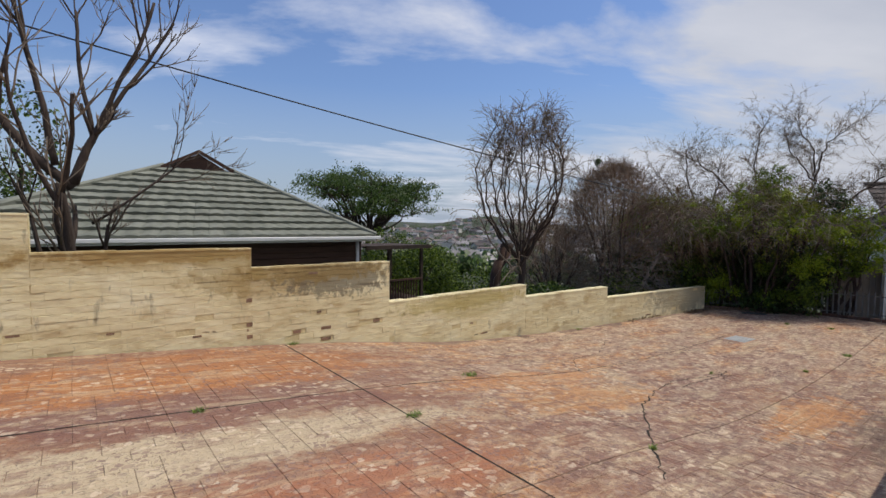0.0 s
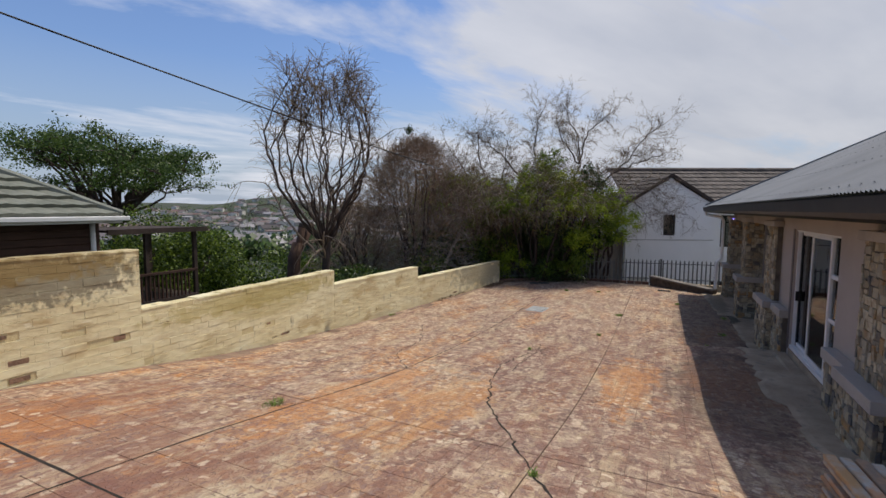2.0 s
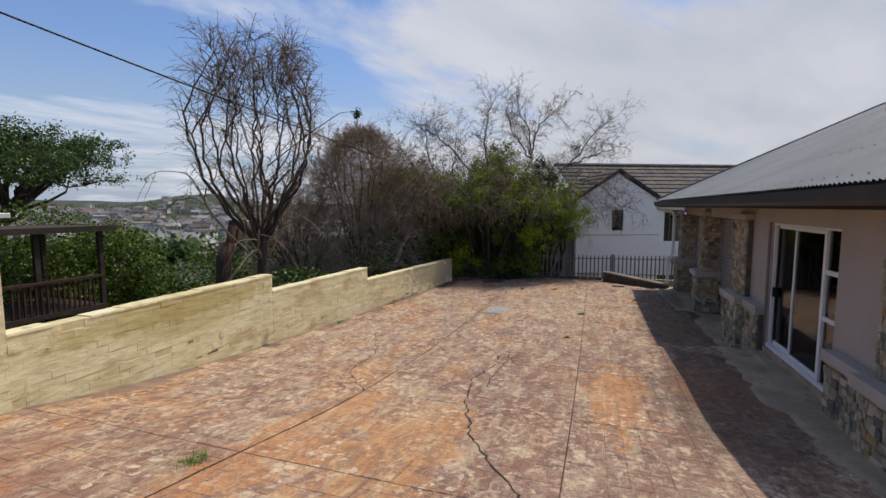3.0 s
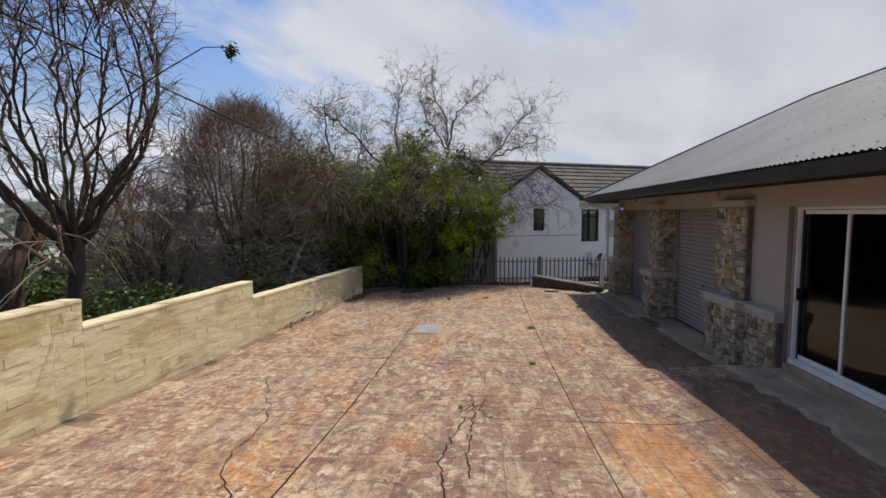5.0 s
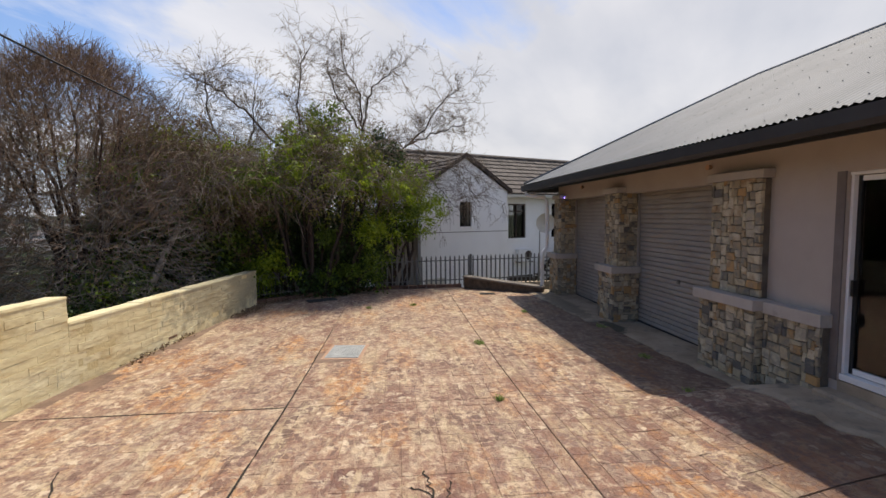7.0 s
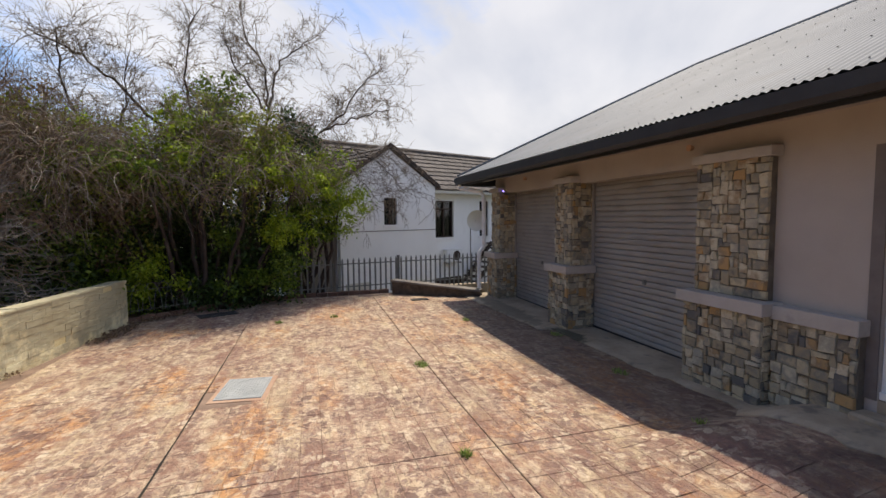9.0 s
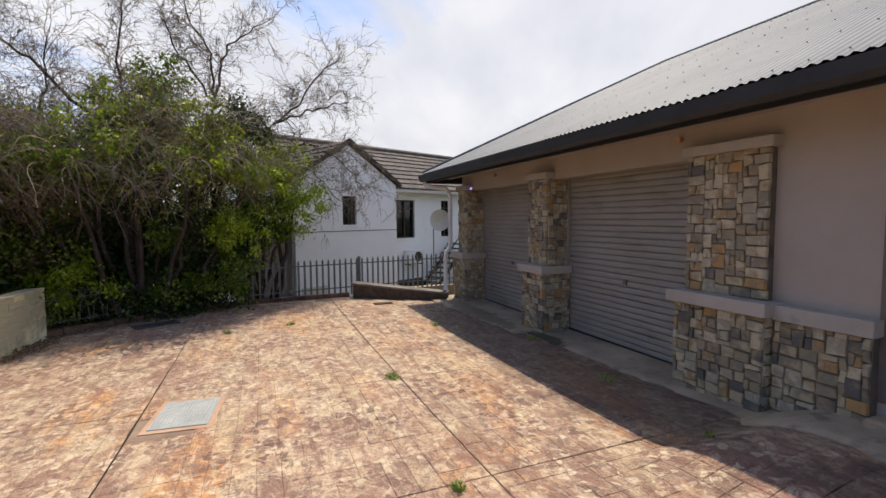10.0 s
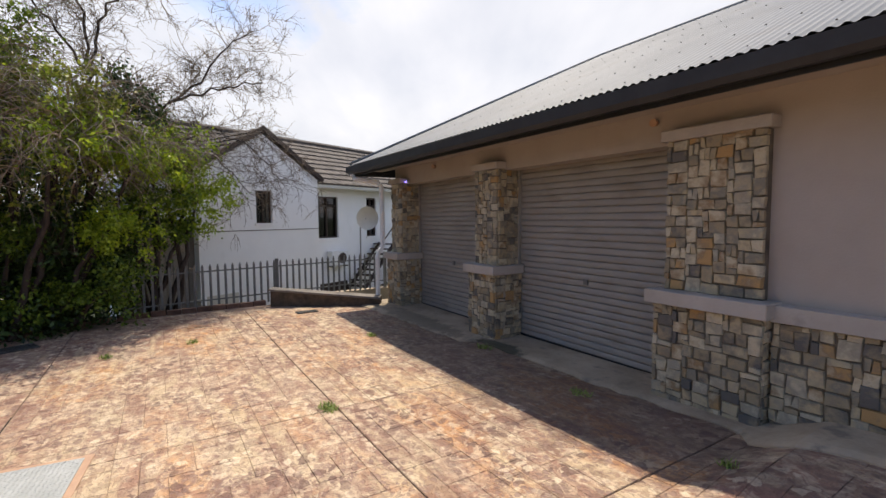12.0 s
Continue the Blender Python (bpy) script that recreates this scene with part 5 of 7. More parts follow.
def oval_tree(at, label, seed, base, top, width):
    """A tall leafless tree: limbs swing out from the fork, curl back in and droop at their tips."""
    rnd = random.Random(seed)
    root = thing("bare_tree", at, label, "tree")
    wood, fine = ([], []), ([], [])
    tube([Vector((0.06 * math.sin(k * 1.3), 0, base * k / 6)) for k in range(7)], [0.12 - 0.006 * k for k in range(7)], 10, *wood)
    spec = dict(BARE_TREE, seg=0.13, levels=4, kids=[0, 0, 3, 4], kink=0.11, lift=[0, 0, 0.05, -0.10, -0.28], angle=(18, 55), ratio=(0.5, 0.8), thin=0.0045)
    for k in range(20):
        az = k * 2.4 + rnd.uniform(-0.4, 0.4)
        w = width * rnd.uniform(0.25, 1.0)
        z1 = top * rnd.uniform(0.85, 1.0) - 0.25 * w
        turn = rnd.uniform(-0.8, 0.8)
        pts = []
        for i in range(17):
            t = i / 16
            r = w * math.sin(math.pi * 0.82 * t ** 1.1)
            a = az + turn * t
            z0 = base * (0.86 + 0.05 * (k % 4))
            z = z0 + (z1 - z0) * t
            j = 0.05 if 0 < i else 0
            pts.append(Vector((r * math.cos(a) + rnd.uniform(-j, j), r * math.sin(a) + rnd.uniform(-j, j), z + rnd.uniform(-j, j))))
        tip = pts[-1]
        for i in range(5):
            pts.append(pts[-1] + Vector((math.cos(az + i) * 0.09, math.sin(az + i) * 0.09, 0.05 - 0.06 * i)))
        tube(pts, [0.036 * (1 - 0.045 * i) * (0.6 + 0.4 * w / width) if i < 19 else 0.008 for i in range(len(pts))], 6, *wood)
        tubes, tips = [], []
        for i in range(4, 21):
            for _ in range(1 if i < 11 else 2):
                d = Vector((math.cos(az) * 0.3 + rnd.uniform(-0.7, 0.7), math.sin(az) * 0.3 + rnd.uniform(-0.7, 0.7), rnd.uniform(0.5, 1.3))).normalized()
                grow(rnd, pts[i], d, rnd.uniform(0.3, 0.62), 0.009, 3, spec, tubes, tips)
        for p, r, lv in tubes:
            tube(p, r, 3, *fine)
    for d, l in (((-0.9, 0.3, 0.25), 1.9), ((0.9, -0.5, 0.7), 1.6), ((-0.8, -0.4, 0.45), 1.4)):
        tubes, tips = [], []
        grow(rnd, Vector((0, 0, base * 0.85)), Vector(d).normalized(), l, 0.03, 2, spec, tubes, tips)
        for p, r, lv in tubes:
            tube(p, r, 4, *fine)
    mesh_part("trunk", *wood, "bark", root, "bare dark trunk and curving upright limbs", smooth=True)
    mesh_part("crown", *fine, "twig", root, "fine curling bare twigs", smooth=True)


oval_tree((9.2, 8.1, -2.3), "tall leafless oval tree with upright limbs and curling twigs", 4, 3.0, 7.05, 1.3)

TWIGGY = dict(BARE_TREE, seg=0.15, levels=4, kids=[8, 8, 6, 5], lift=[0.02, 0.05, 0.02, 0.0, -0.02], angle=(20, 60), ratio=(0.38, 0.62), kink=0.12, thin=0.005)
tree("dry_tree", (16.4, 8.4, -2.6), "greyish brown tree thick with dry twigs and some green leaves", dict(TWIGGY, kids=[6, 7, 5, 4]), 6, leaf="leaf_olive", per=3, size=0.06, spread=0.12,
     starts=[((0, 0, 0), (0.1, 0, 1), 3.2, 0.12), ((0, 0, 1.2), (-0.4, 0.3, 1), 3.0, 0.08), ((0, 0, 1.2), (0.5, -0.3, 1), 3.0, 0.08)])
tree("bare_tree", (17.2, 13.2, -4.2), "dark leafless tree with twisted limbs on the slope", dict(BARE_TREE, kids=[4, 4, 4, 4], kink=0.16, lift=[0.02, 0.06, 0.04, 0.0, -0.05], ratio=(0.5, 0.72), thin=0.01), 17,
     starts=[((0, 0, 0), (0, 0, 1), 4.6, 0.18), ((0, 0, 3.4), (0.6, 0, 1), 3.0, 0.1), ((0, 0, 3.6), (-0.6, 0.2, 1), 3.2, 0.1)])
# pale leaning trunk
tree("leaning_tree", (13.15, 7.6, -1.9), "tree with a pale leaning trunk and a thin leafy top", dict(BARE_TREE, levels=3, kids=[3, 3, 4], kink=0.012, where=(0.93, 0.99), fork=0, lift=[0.0, 0.02, -0.03, -0.05], thin=0.005, angle=(12, 40), ratio=(0.15, 0.28)), 9, bark="bark_pale", leaf="leaf", per=5, size=0.06, spread=0.14,
     starts=[((0, 0, 0), (0.80, 0.0, 1), 3.7, 0.085)])



def bush(name, at, label, size, count, mat, seed, leaf=0.07, lobes=9, hollow=0.55, twigs=0, extra=None):
    """A leafy mass of overlapping clumps with an uneven outline; twigs show between the leaves."""
    rnd = random.Random(seed)
    root = thing(name, at, label, "bush" if "bush" in name else "tree")
    sx, sy, sz = size
    cl = []
    for k in range(lobes):
        a, h = rnd.uniform(0, 6.28), rnd.uniform(0.1, 0.92)
        q = rnd.uniform(0.15, 0.75) * math.sqrt(max(0.05, 1 - (h - 0.35) ** 2 * 1.6))
        cl.append((Vector((sx * q * math.cos(a), sy * q * math.sin(a), sz * h)), rnd.uniform(0.22, 0.42)))
    v, f = [], []
    lists = {mat: (v, f)}
    for k in range(count):
        c, r = cl[rnd.randrange(lobes)]
        d = Vector((rnd.gauss(0, 1), rnd.gauss(0, 1), rnd.gauss(0, 1))).normalized()
        q = rnd.uniform(hollow, 1.0) ** 0.6 + 0.12 * noise.noise(d * 2.5 + c)
        p = c + Vector((d.x * sx * r * q * 1.25, d.y * sy * r * q * 1.25, d.z * sz * r * q * 0.8))
        if p.z < 0:
            continue
        m = mat
        if extra and rnd.random() < extra[1](p):
            m = extra[0]
        vv, ff = lists.setdefault(m, ([], []))
        leaves([p], 1, leaf, 0.02, rnd, vv, ff, 0.2)
    for m, (vv, ff) in lists.items():
        mesh_part("foliage", vv, ff, m, root, "many small " + {"leaf": "green", "leaf_bright": "bright green", "leaf_dark": "dark green", "leaf_olive": "olive", "leaf_dry": "dry brown"}[m] + " leaves")
    tubes = []
    for c, r in cl:
        pts = [Vector((rnd.uniform(-0.2, 0.2), rnd.uniform(-0.2, 0.2), 0))]
        for s in range(1, 7):
            pts.append(pts[0].lerp(c, s / 6) + Vector((rnd.uniform(-1, 1), rnd.uniform(-1, 1), rnd.uniform(-1, 1))) * 0.05 * max(size))
        tubes.append((pts, [0.05 * (1 - s / 9) * max(size) / 2 for s in range(7)]))
    tv, tf = [], []
    for pts, rad in tubes:
        tube(pts, rad, 6, tv, tf)
    mesh_part("trunk", tv, tf, "bark", root, smooth=True)
    if twigs:
        tv, tf = [], []
        for k in range(twigs):
            c, r = cl[rnd.randrange(lobes)]
            d = Vector((rnd.gauss(0, 1), rnd.gauss(0, 1), rnd.gauss(0, 0.8))).normalized()
            p = c + Vector((d.x * sx * r, d.y * sy * r, d.z * sz * r * 0.8)) * 0.8
            pts = [p.copy()]
            dd = d.copy()
            for s in range(5):
                dd = (dd + Vector((rnd.uniform(-.35, .35), rnd.uniform(-.35, .35), rnd.uniform(-.45, .15)))).normalized()
                pts.append(pts[-1] + dd * rnd.uniform(0.08, 0.2))
            tube(pts, [0.008, 0.007, 0.006, 0.005, 0.004, 0.003], 3, tv, tf)
        mesh_part("twig_tangle", tv, tf, "twig_grey", root, "pale dry hanging twigs")
    return root


def thicket(at, label, clumps, seed, leaf=0.07, density=2600, strands=500):
    """An overgrown tree of separate clumps, each with its own leaf, under a tangle of dry hanging stems. clumps: x, y, z, radius, leaf."""
    rnd = random.Random(seed)
    root = thing("overgrown_tree", at, label, "tree")
    lists, brown, wood = {}, ([], []), ([], [])
    for x, y, z, r, m, *share in clumps:
        c = Vector((x, y, z))
        share = share[0] if share else 1.0
        v, f = lists.setdefault(m, ([], []))
        subs = [c + Vector((rnd.gauss(0, 1), rnd.gauss(0, 1), rnd.gauss(0, 0.8))).normalized() * r * rnd.uniform(0.3, 1.3) for _ in range(26)]
        for _ in range(int(density * r * r * share)):
            q = subs[rnd.randrange(26)]
            p = q + Vector((rnd.gauss(0, 1), rnd.gauss(0, 1), rnd.gauss(0, 0.75))) * r * rnd.choice((0.12, 0.2, 0.26))
            leaves([p], 1, leaf, 0.01, rnd, v, f, 0.35)
        pts = [Vector((x * 0.3 + rnd.uniform(-0.2, 0.2), y * 0.3 + rnd.uniform(-0.2, 0.2), 0))]
        for k in range(1, 7):
            pts.append(pts[0].lerp(c, k / 6) + Vector((rnd.uniform(-1, 1), rnd.uniform(-1, 1), rnd.uniform(-1, 1))) * 0.09)
        tube(pts, [0.06 - 0.007 * k for k in range(7)], 6, *wood)
    grey, pale = ([], []), ([], [])
    upper = [c for c in clumps if c[2] > 2.4] or clumps
    for k in range(strands):
        x, y, z, r, m = rnd.choice(upper)[:5]
        fine = pale if k % 5 == 0 else grey if k % 5 < 3 else brown
        d = Vector((rnd.gauss(-0.5, 1), rnd.gauss(0, 1), rnd.gauss(0.3, 0.6))).normalized()
        p = Vector((x, y, z)) + d * r * 0.75
        dd = (d + Vector((0, 0, rnd.uniform(0.0, 0.8)))).normalized()
        pts = [p.copy()]
        for q in range(9):
            dd = (dd + Vector((rnd.uniform(-.28, .28), rnd.uniform(-.28, .28), -0.20 + rnd.uniform(-.15, .15)))).normalized()
            pts.append(pts[-1] + dd * rnd.uniform(0.07, 0.15))
        w = rnd.choice((0.003, 0.004, 0.005, 0.008))
        tube(pts, [w * (1 - 0.07 * q) for q in range(10)], 3, *fine)
        if rnd.random() < 0.6:
            for q in (3, 5, 7):
                d2 = Vector((rnd.gauss(0, 1), rnd.gauss(0, 1), rnd.gauss(-0.5, 0.6))).normalized()
                tube([pts[q], pts[q] + d2 * 0.12, pts[q] + d2 * 0.2 + Vector((0, 0, -0.06))], [0.004, 0.003, 0.002], 3, *fine)
    names = {"leaf": "green", "leaf_bright": "bright green", "leaf_dark": "dark green", "leaf_olive": "olive", "leaf_dry": "dry brown"}
    for m, (v, f) in lists.items():
        mesh_part("foliage", v, f, m, root, "many small " + names[m] + " leaves")
    mesh_part("trunk", *wood, "bark", root, smooth=True)
    mesh_part("twig_tangle", *brown, "twig_brown", root, "brown dry hanging stems", kind="stuff")
    mesh_part("twig_tangle", *grey, "twig", root, "grey dry hanging stems", kind="stuff")
    # every fifth stem takes the paler tone of a sunlit one
    mesh_part("twig_tangle", *pale, "twig_pale", root, "sunbleached hanging stems", kind="stuff")
    return root


def leaf_litter(at, length, width, turn, count, seed):
    """Dry leaves and broken twigs swept against a wall."""
    rnd = random.Random(seed)
    t = thing("leaf_litter", (*at, gy(*at)), "thin drift of dry brown leaves and twigs at the foot of the wall", "leaf litter", "drifts of leaf litter", turn)
    v, f, tv, tf = [], [], [], []
    for k in range(count):
        x, y = rnd.uniform(-1, 1) * length / 2, rnd.gauss(0, width / 3)
        z = 0.012 + max(0.0, 0.05 * (1 - abs(y) / width)) * rnd.random()
        leaves([Vector((x, y, z))], 1, 0.045, 0.004, rnd, v, f, 0.0)
        if k % 9 == 0:
            a = rnd.uniform(0, 6.28)
            tube([Vector((x, y, z)), Vector((x + 0.09 * math.cos(a), y + 0.09 * math.sin(a), z + 0.015))], [0.003, 0.002], 3, tv, tf)
    mesh_part("leaves", v, f, "leaf_dry", t, kind="stuff")
    mesh_part("twigs", tv, tf, "twig_brown", t, kind="stuff")


leaf_litter((15.2, 6.12), 1.2, 0.22, -7, 420, 3)
leaf_litter((16.2, 5.75), 1.1, 0.2, -50, 260, 4)
leaf_litter((12.6, 6.55), 1.6, 0.10, -6, 160, 5)


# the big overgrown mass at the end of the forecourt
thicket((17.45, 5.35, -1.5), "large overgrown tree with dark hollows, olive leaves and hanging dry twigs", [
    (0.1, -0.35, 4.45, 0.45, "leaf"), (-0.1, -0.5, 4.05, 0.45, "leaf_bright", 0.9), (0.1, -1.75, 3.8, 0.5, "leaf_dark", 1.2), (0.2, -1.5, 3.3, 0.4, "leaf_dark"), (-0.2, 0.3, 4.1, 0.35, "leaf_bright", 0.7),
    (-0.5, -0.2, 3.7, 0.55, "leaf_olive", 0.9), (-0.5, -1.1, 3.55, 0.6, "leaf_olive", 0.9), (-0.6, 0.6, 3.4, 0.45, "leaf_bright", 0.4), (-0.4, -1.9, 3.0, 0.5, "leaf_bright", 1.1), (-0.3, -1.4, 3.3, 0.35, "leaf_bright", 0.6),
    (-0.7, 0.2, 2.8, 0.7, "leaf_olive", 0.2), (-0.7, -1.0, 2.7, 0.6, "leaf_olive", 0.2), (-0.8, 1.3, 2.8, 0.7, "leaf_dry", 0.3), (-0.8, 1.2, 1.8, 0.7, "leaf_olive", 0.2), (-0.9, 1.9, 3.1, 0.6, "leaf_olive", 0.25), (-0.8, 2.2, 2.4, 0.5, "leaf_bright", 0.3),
    # core and lower clumps in dark leaves: shade of the hollows by colour
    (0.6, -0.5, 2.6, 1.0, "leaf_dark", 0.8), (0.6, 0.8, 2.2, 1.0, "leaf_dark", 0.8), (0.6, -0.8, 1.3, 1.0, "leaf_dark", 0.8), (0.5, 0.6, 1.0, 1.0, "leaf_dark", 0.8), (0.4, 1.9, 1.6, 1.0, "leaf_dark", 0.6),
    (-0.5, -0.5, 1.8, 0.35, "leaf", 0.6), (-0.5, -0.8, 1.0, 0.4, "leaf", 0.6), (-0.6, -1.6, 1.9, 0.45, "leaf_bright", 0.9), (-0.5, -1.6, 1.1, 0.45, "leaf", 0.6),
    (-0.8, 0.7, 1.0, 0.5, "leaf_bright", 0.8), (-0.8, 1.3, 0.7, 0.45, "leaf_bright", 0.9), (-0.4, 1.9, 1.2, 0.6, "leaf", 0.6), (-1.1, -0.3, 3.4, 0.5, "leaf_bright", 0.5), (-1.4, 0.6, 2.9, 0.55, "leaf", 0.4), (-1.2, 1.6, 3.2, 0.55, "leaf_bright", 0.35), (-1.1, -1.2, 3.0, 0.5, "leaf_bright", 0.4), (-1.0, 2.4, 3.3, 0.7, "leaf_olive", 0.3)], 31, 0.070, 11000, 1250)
# its low clumps are dark leaves too, for the shade beneath
thicket((18.15, 3.35, -1.2), "leafy bright green climber hanging over the fence", [
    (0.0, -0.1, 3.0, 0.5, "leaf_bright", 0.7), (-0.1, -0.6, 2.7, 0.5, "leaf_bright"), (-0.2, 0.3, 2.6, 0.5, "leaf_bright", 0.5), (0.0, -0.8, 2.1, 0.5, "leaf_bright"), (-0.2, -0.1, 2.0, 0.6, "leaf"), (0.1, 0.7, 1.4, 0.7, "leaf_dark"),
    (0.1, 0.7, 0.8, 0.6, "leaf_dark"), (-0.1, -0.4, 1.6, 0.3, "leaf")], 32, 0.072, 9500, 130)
thicket((15.9, 8.0, -1.8), "leafy olive tree behind the pale leaning trunk", [
    (0.0, 0.0, 4.0, 0.6, "leaf_olive"), (-0.5, 0.3, 3.3, 0.7, "leaf"), (0.5, -0.3, 3.3, 0.7, "leaf_olive"), (0.0, 0.0, 2.5, 0.9, "leaf_dark"), (-0.3, -0.2, 1.6, 0.9, "leaf_dark"), (0.4, -0.4, 1.6, 0.8, "leaf")], 35, 0.085, 3400, 450)
thicket((16.7, 7.7, -1.6), "overgrown tree with green and olive leaves behind the wall", [
    (0.0, 0.0, 3.5, 0.8, "leaf_dry"), (-0.6, -0.5, 3.0, 0.7, "leaf_olive"), (0.6, -0.6, 3.4, 0.7, "leaf_olive"), (-0.9, 0.4, 2.5, 0.8, "leaf"), (0.3, -0.8, 2.4, 0.8, "leaf_dry"), (-0.4, -0.3, 1.9, 0.9, "leaf", 0.4), (0.7, -0.5, 1.6, 0.9, "leaf_dark", 0.6), (0.0, -0.6, 1.0, 0.9, "leaf", 0.6)], 33, 0.070, 6200, 1700)
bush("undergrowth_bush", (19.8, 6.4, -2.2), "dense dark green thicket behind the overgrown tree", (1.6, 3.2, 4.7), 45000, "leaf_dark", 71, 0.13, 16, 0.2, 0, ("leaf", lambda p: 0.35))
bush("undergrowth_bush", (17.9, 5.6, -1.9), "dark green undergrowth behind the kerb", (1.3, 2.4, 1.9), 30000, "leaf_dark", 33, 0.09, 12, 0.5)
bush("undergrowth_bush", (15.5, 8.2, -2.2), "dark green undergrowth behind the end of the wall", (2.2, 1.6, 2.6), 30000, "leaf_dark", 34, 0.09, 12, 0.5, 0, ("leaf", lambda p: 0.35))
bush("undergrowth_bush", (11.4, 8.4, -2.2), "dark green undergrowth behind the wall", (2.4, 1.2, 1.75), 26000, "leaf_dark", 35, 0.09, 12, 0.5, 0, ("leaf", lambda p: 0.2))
bush("garden_bush", (10.6, 14.5, -3.6), "dense green bush beyond the pergola", (3.0, 2.6, 4.2), 70000, "leaf", 36, 0.095, 16, 0.3, 0, ("leaf_dark", lambda p: 0.45))
bush("garden_bush", (6.6, 17.5, -3.6), "dense green bush behind the pergola", (2.6, 2.2, 4.6), 16000, "leaf_dark", 37, 0.13, 10, 0.5)
bush("garden_bush", (12.6, 12.5, -3.6), "dark green bush on the slope below the wall", (2.6, 1.6, 3.0), 24000, "leaf_dark", 61, 0.11, 10, 0.3, 0, ("leaf", lambda p: 0.5))
bush("garden_bush", (20.5, 11.0, -3.8), "dark green thicket on the slope", (3.2, 2.4, 4.6), 26000, "leaf_dark", 62, 0.13, 12, 0.3, 0, ("leaf", lambda p: 0.4))
bush("garden_bush", (21.5, 17.0, -5.0), "dull green thicket lower on the slope", (5.0, 3.4, 4.0), 22000, "leaf_dark", 63, 0.2, 12, 0.3, 0, ("leaf", lambda p: 0.4))
bush("garden_bush", (14.5, 21.0, -5.6), "dull green thicket lower on the slope", (4.6, 3.4, 4.0), 22000, "leaf_dark", 64, 0.2, 12, 0.3, 0, ("leaf", lambda p: 0.5))
bush("garden_bush", (15.2, 13.0, -3.8), "dense green bush below the bare tree", (2.6, 2.2, 3.0), 26000, "leaf_dark", 38, 0.12, 10, 0.5, 0, ("leaf", lambda p: 0.4))
# bare crowns rising behind the overgrown tree
CURLY = dict(BARE_TREE, seg=0.075, levels=4, kids=[0, 0, 6, 5], lift=[0, 0, 0.04, 0.0, -0.05], angle=(25, 65), ratio=(0.38, 0.7), kink=0.14, thin=0.0045, taper=0.4, where=(0.15, 0.95), fork=1)


def limb_tree(at, label, limbs, seed, hang=0.0):
    """A leafless tree: limbs given as bent lines from the root, each bearing curling twigs along its outer part."""
    rnd = random.Random(seed)
    root = thing("bare_tree", at, label, "tree")
    wood, fine = ([], []), ([], [])
    spec = dict(CURLY, lift=[0, 0, 0.04 - hang, 0.0 - hang, -0.05 - hang])
    for line, radius in limbs:
        line = [Vector(p) - Vector(at) for p in line]
        pts = []
        for a, b in zip(line, line[1:]):
            n = max(2, int((b - a).length / 0.16))
            pts += [a.lerp(b, k / n) + Vector((rnd.gauss(0, 0.022), rnd.gauss(0, 0.028), rnd.gauss(0, 0.028))) for k in range(n)]
        pts.append(line[-1])
        m = len(pts)
        tube(pts, [radius * (0.75 - 0.65 * k / m) + 0.004 for k in range(m)], 7, *wood)
        for i in range(m // 4, m):
            for _ in range(2):
                ax = (pts[min(i + 1, m - 1)] - pts[max(i - 1, 0)]).normalized()
                o = Vector((rnd.gauss(0, 0.6), rnd.gauss(0, 1), rnd.gauss(0.35, 0.9))).normalized()
                tubes, tips = [], []
                grow(rnd, pts[i], (ax * 0.9 + o).normalized(), rnd.uniform(0.35, 1.15) * (0.6 + 0.4 * i / m), 0.008, 2, spec, tubes, tips)
                for p, r, lv in tubes:
                    tube(p, r, 4 if lv == 2 else 3, *fine)
    mesh_part("trunk", *wood, "bark", root, "bare dark crooked limbs", smooth=True)
    mesh_part("crown", *fine, "twig", root, "fine curling bare twigs", smooth=True)


limb_tree((18.6, 4.9, -1.8), "leafless wide-spreading tree with fine curling twigs above the overgrown one", [
    ([(18.6, 4.9, -1.8), (18.6, 5.2, 1.0), (18.6, 6.33, 2.6), (18.6, 7.0, 3.4), (18.6, 7.7, 4.0), (18.7, 8.5, 4.4)], 0.085),
    ([(18.6, 5.2, 1.0), (18.6, 5.7, 3.0), (18.5, 5.75, 3.9), (18.5, 5.6, 4.75), (18.5, 5.4, 5.15)], 0.05),
    ([(18.6, 4.9, 0.6), (18.6, 4.1, 3.05), (18.6, 4.15, 4.0), (18.6, 4.45, 4.6), (18.7, 4.6, 5.1)], 0.055),
    ([(18.6, 4.1, 3.05), (18.6, 3.8, 4.2), (18.6, 3.1, 4.75)], 0.035),
    ([(18.6, 4.1, 3.05), (18.7, 4.8, 4.1), (18.8, 5.0, 4.7)], 0.03),
    ([(18.6, 4.3, 1.2), (18.6, 3.0, 2.6), (18.6, 2.45, 3.1), (18.6, 1.95, 3.85), (18.6, 1.5, 4.2)], 0.045),
    ([(18.6, 2.9, 2.65), (18.6, 2.1, 3.0), (18.6, 1.3, 3.25)], 0.03)], 41)
limb_tree((18.7, 3.7, -2.2), "leafless drooping branches with fine twigs in front of the white house", [
    ([(18.7, 3.7, -2.2), (18.6, 3.3, 1.6), (18.6, 2.3, 2.3), (18.6, 1.5, 1.9), (18.6, 1.0, 1.3)], 0.04),
    ([(18.6, 3.3, 1.6), (18.6, 2.2, 1.7), (18.6, 1.6, 1.0)], 0.02)], 44, 0.05)
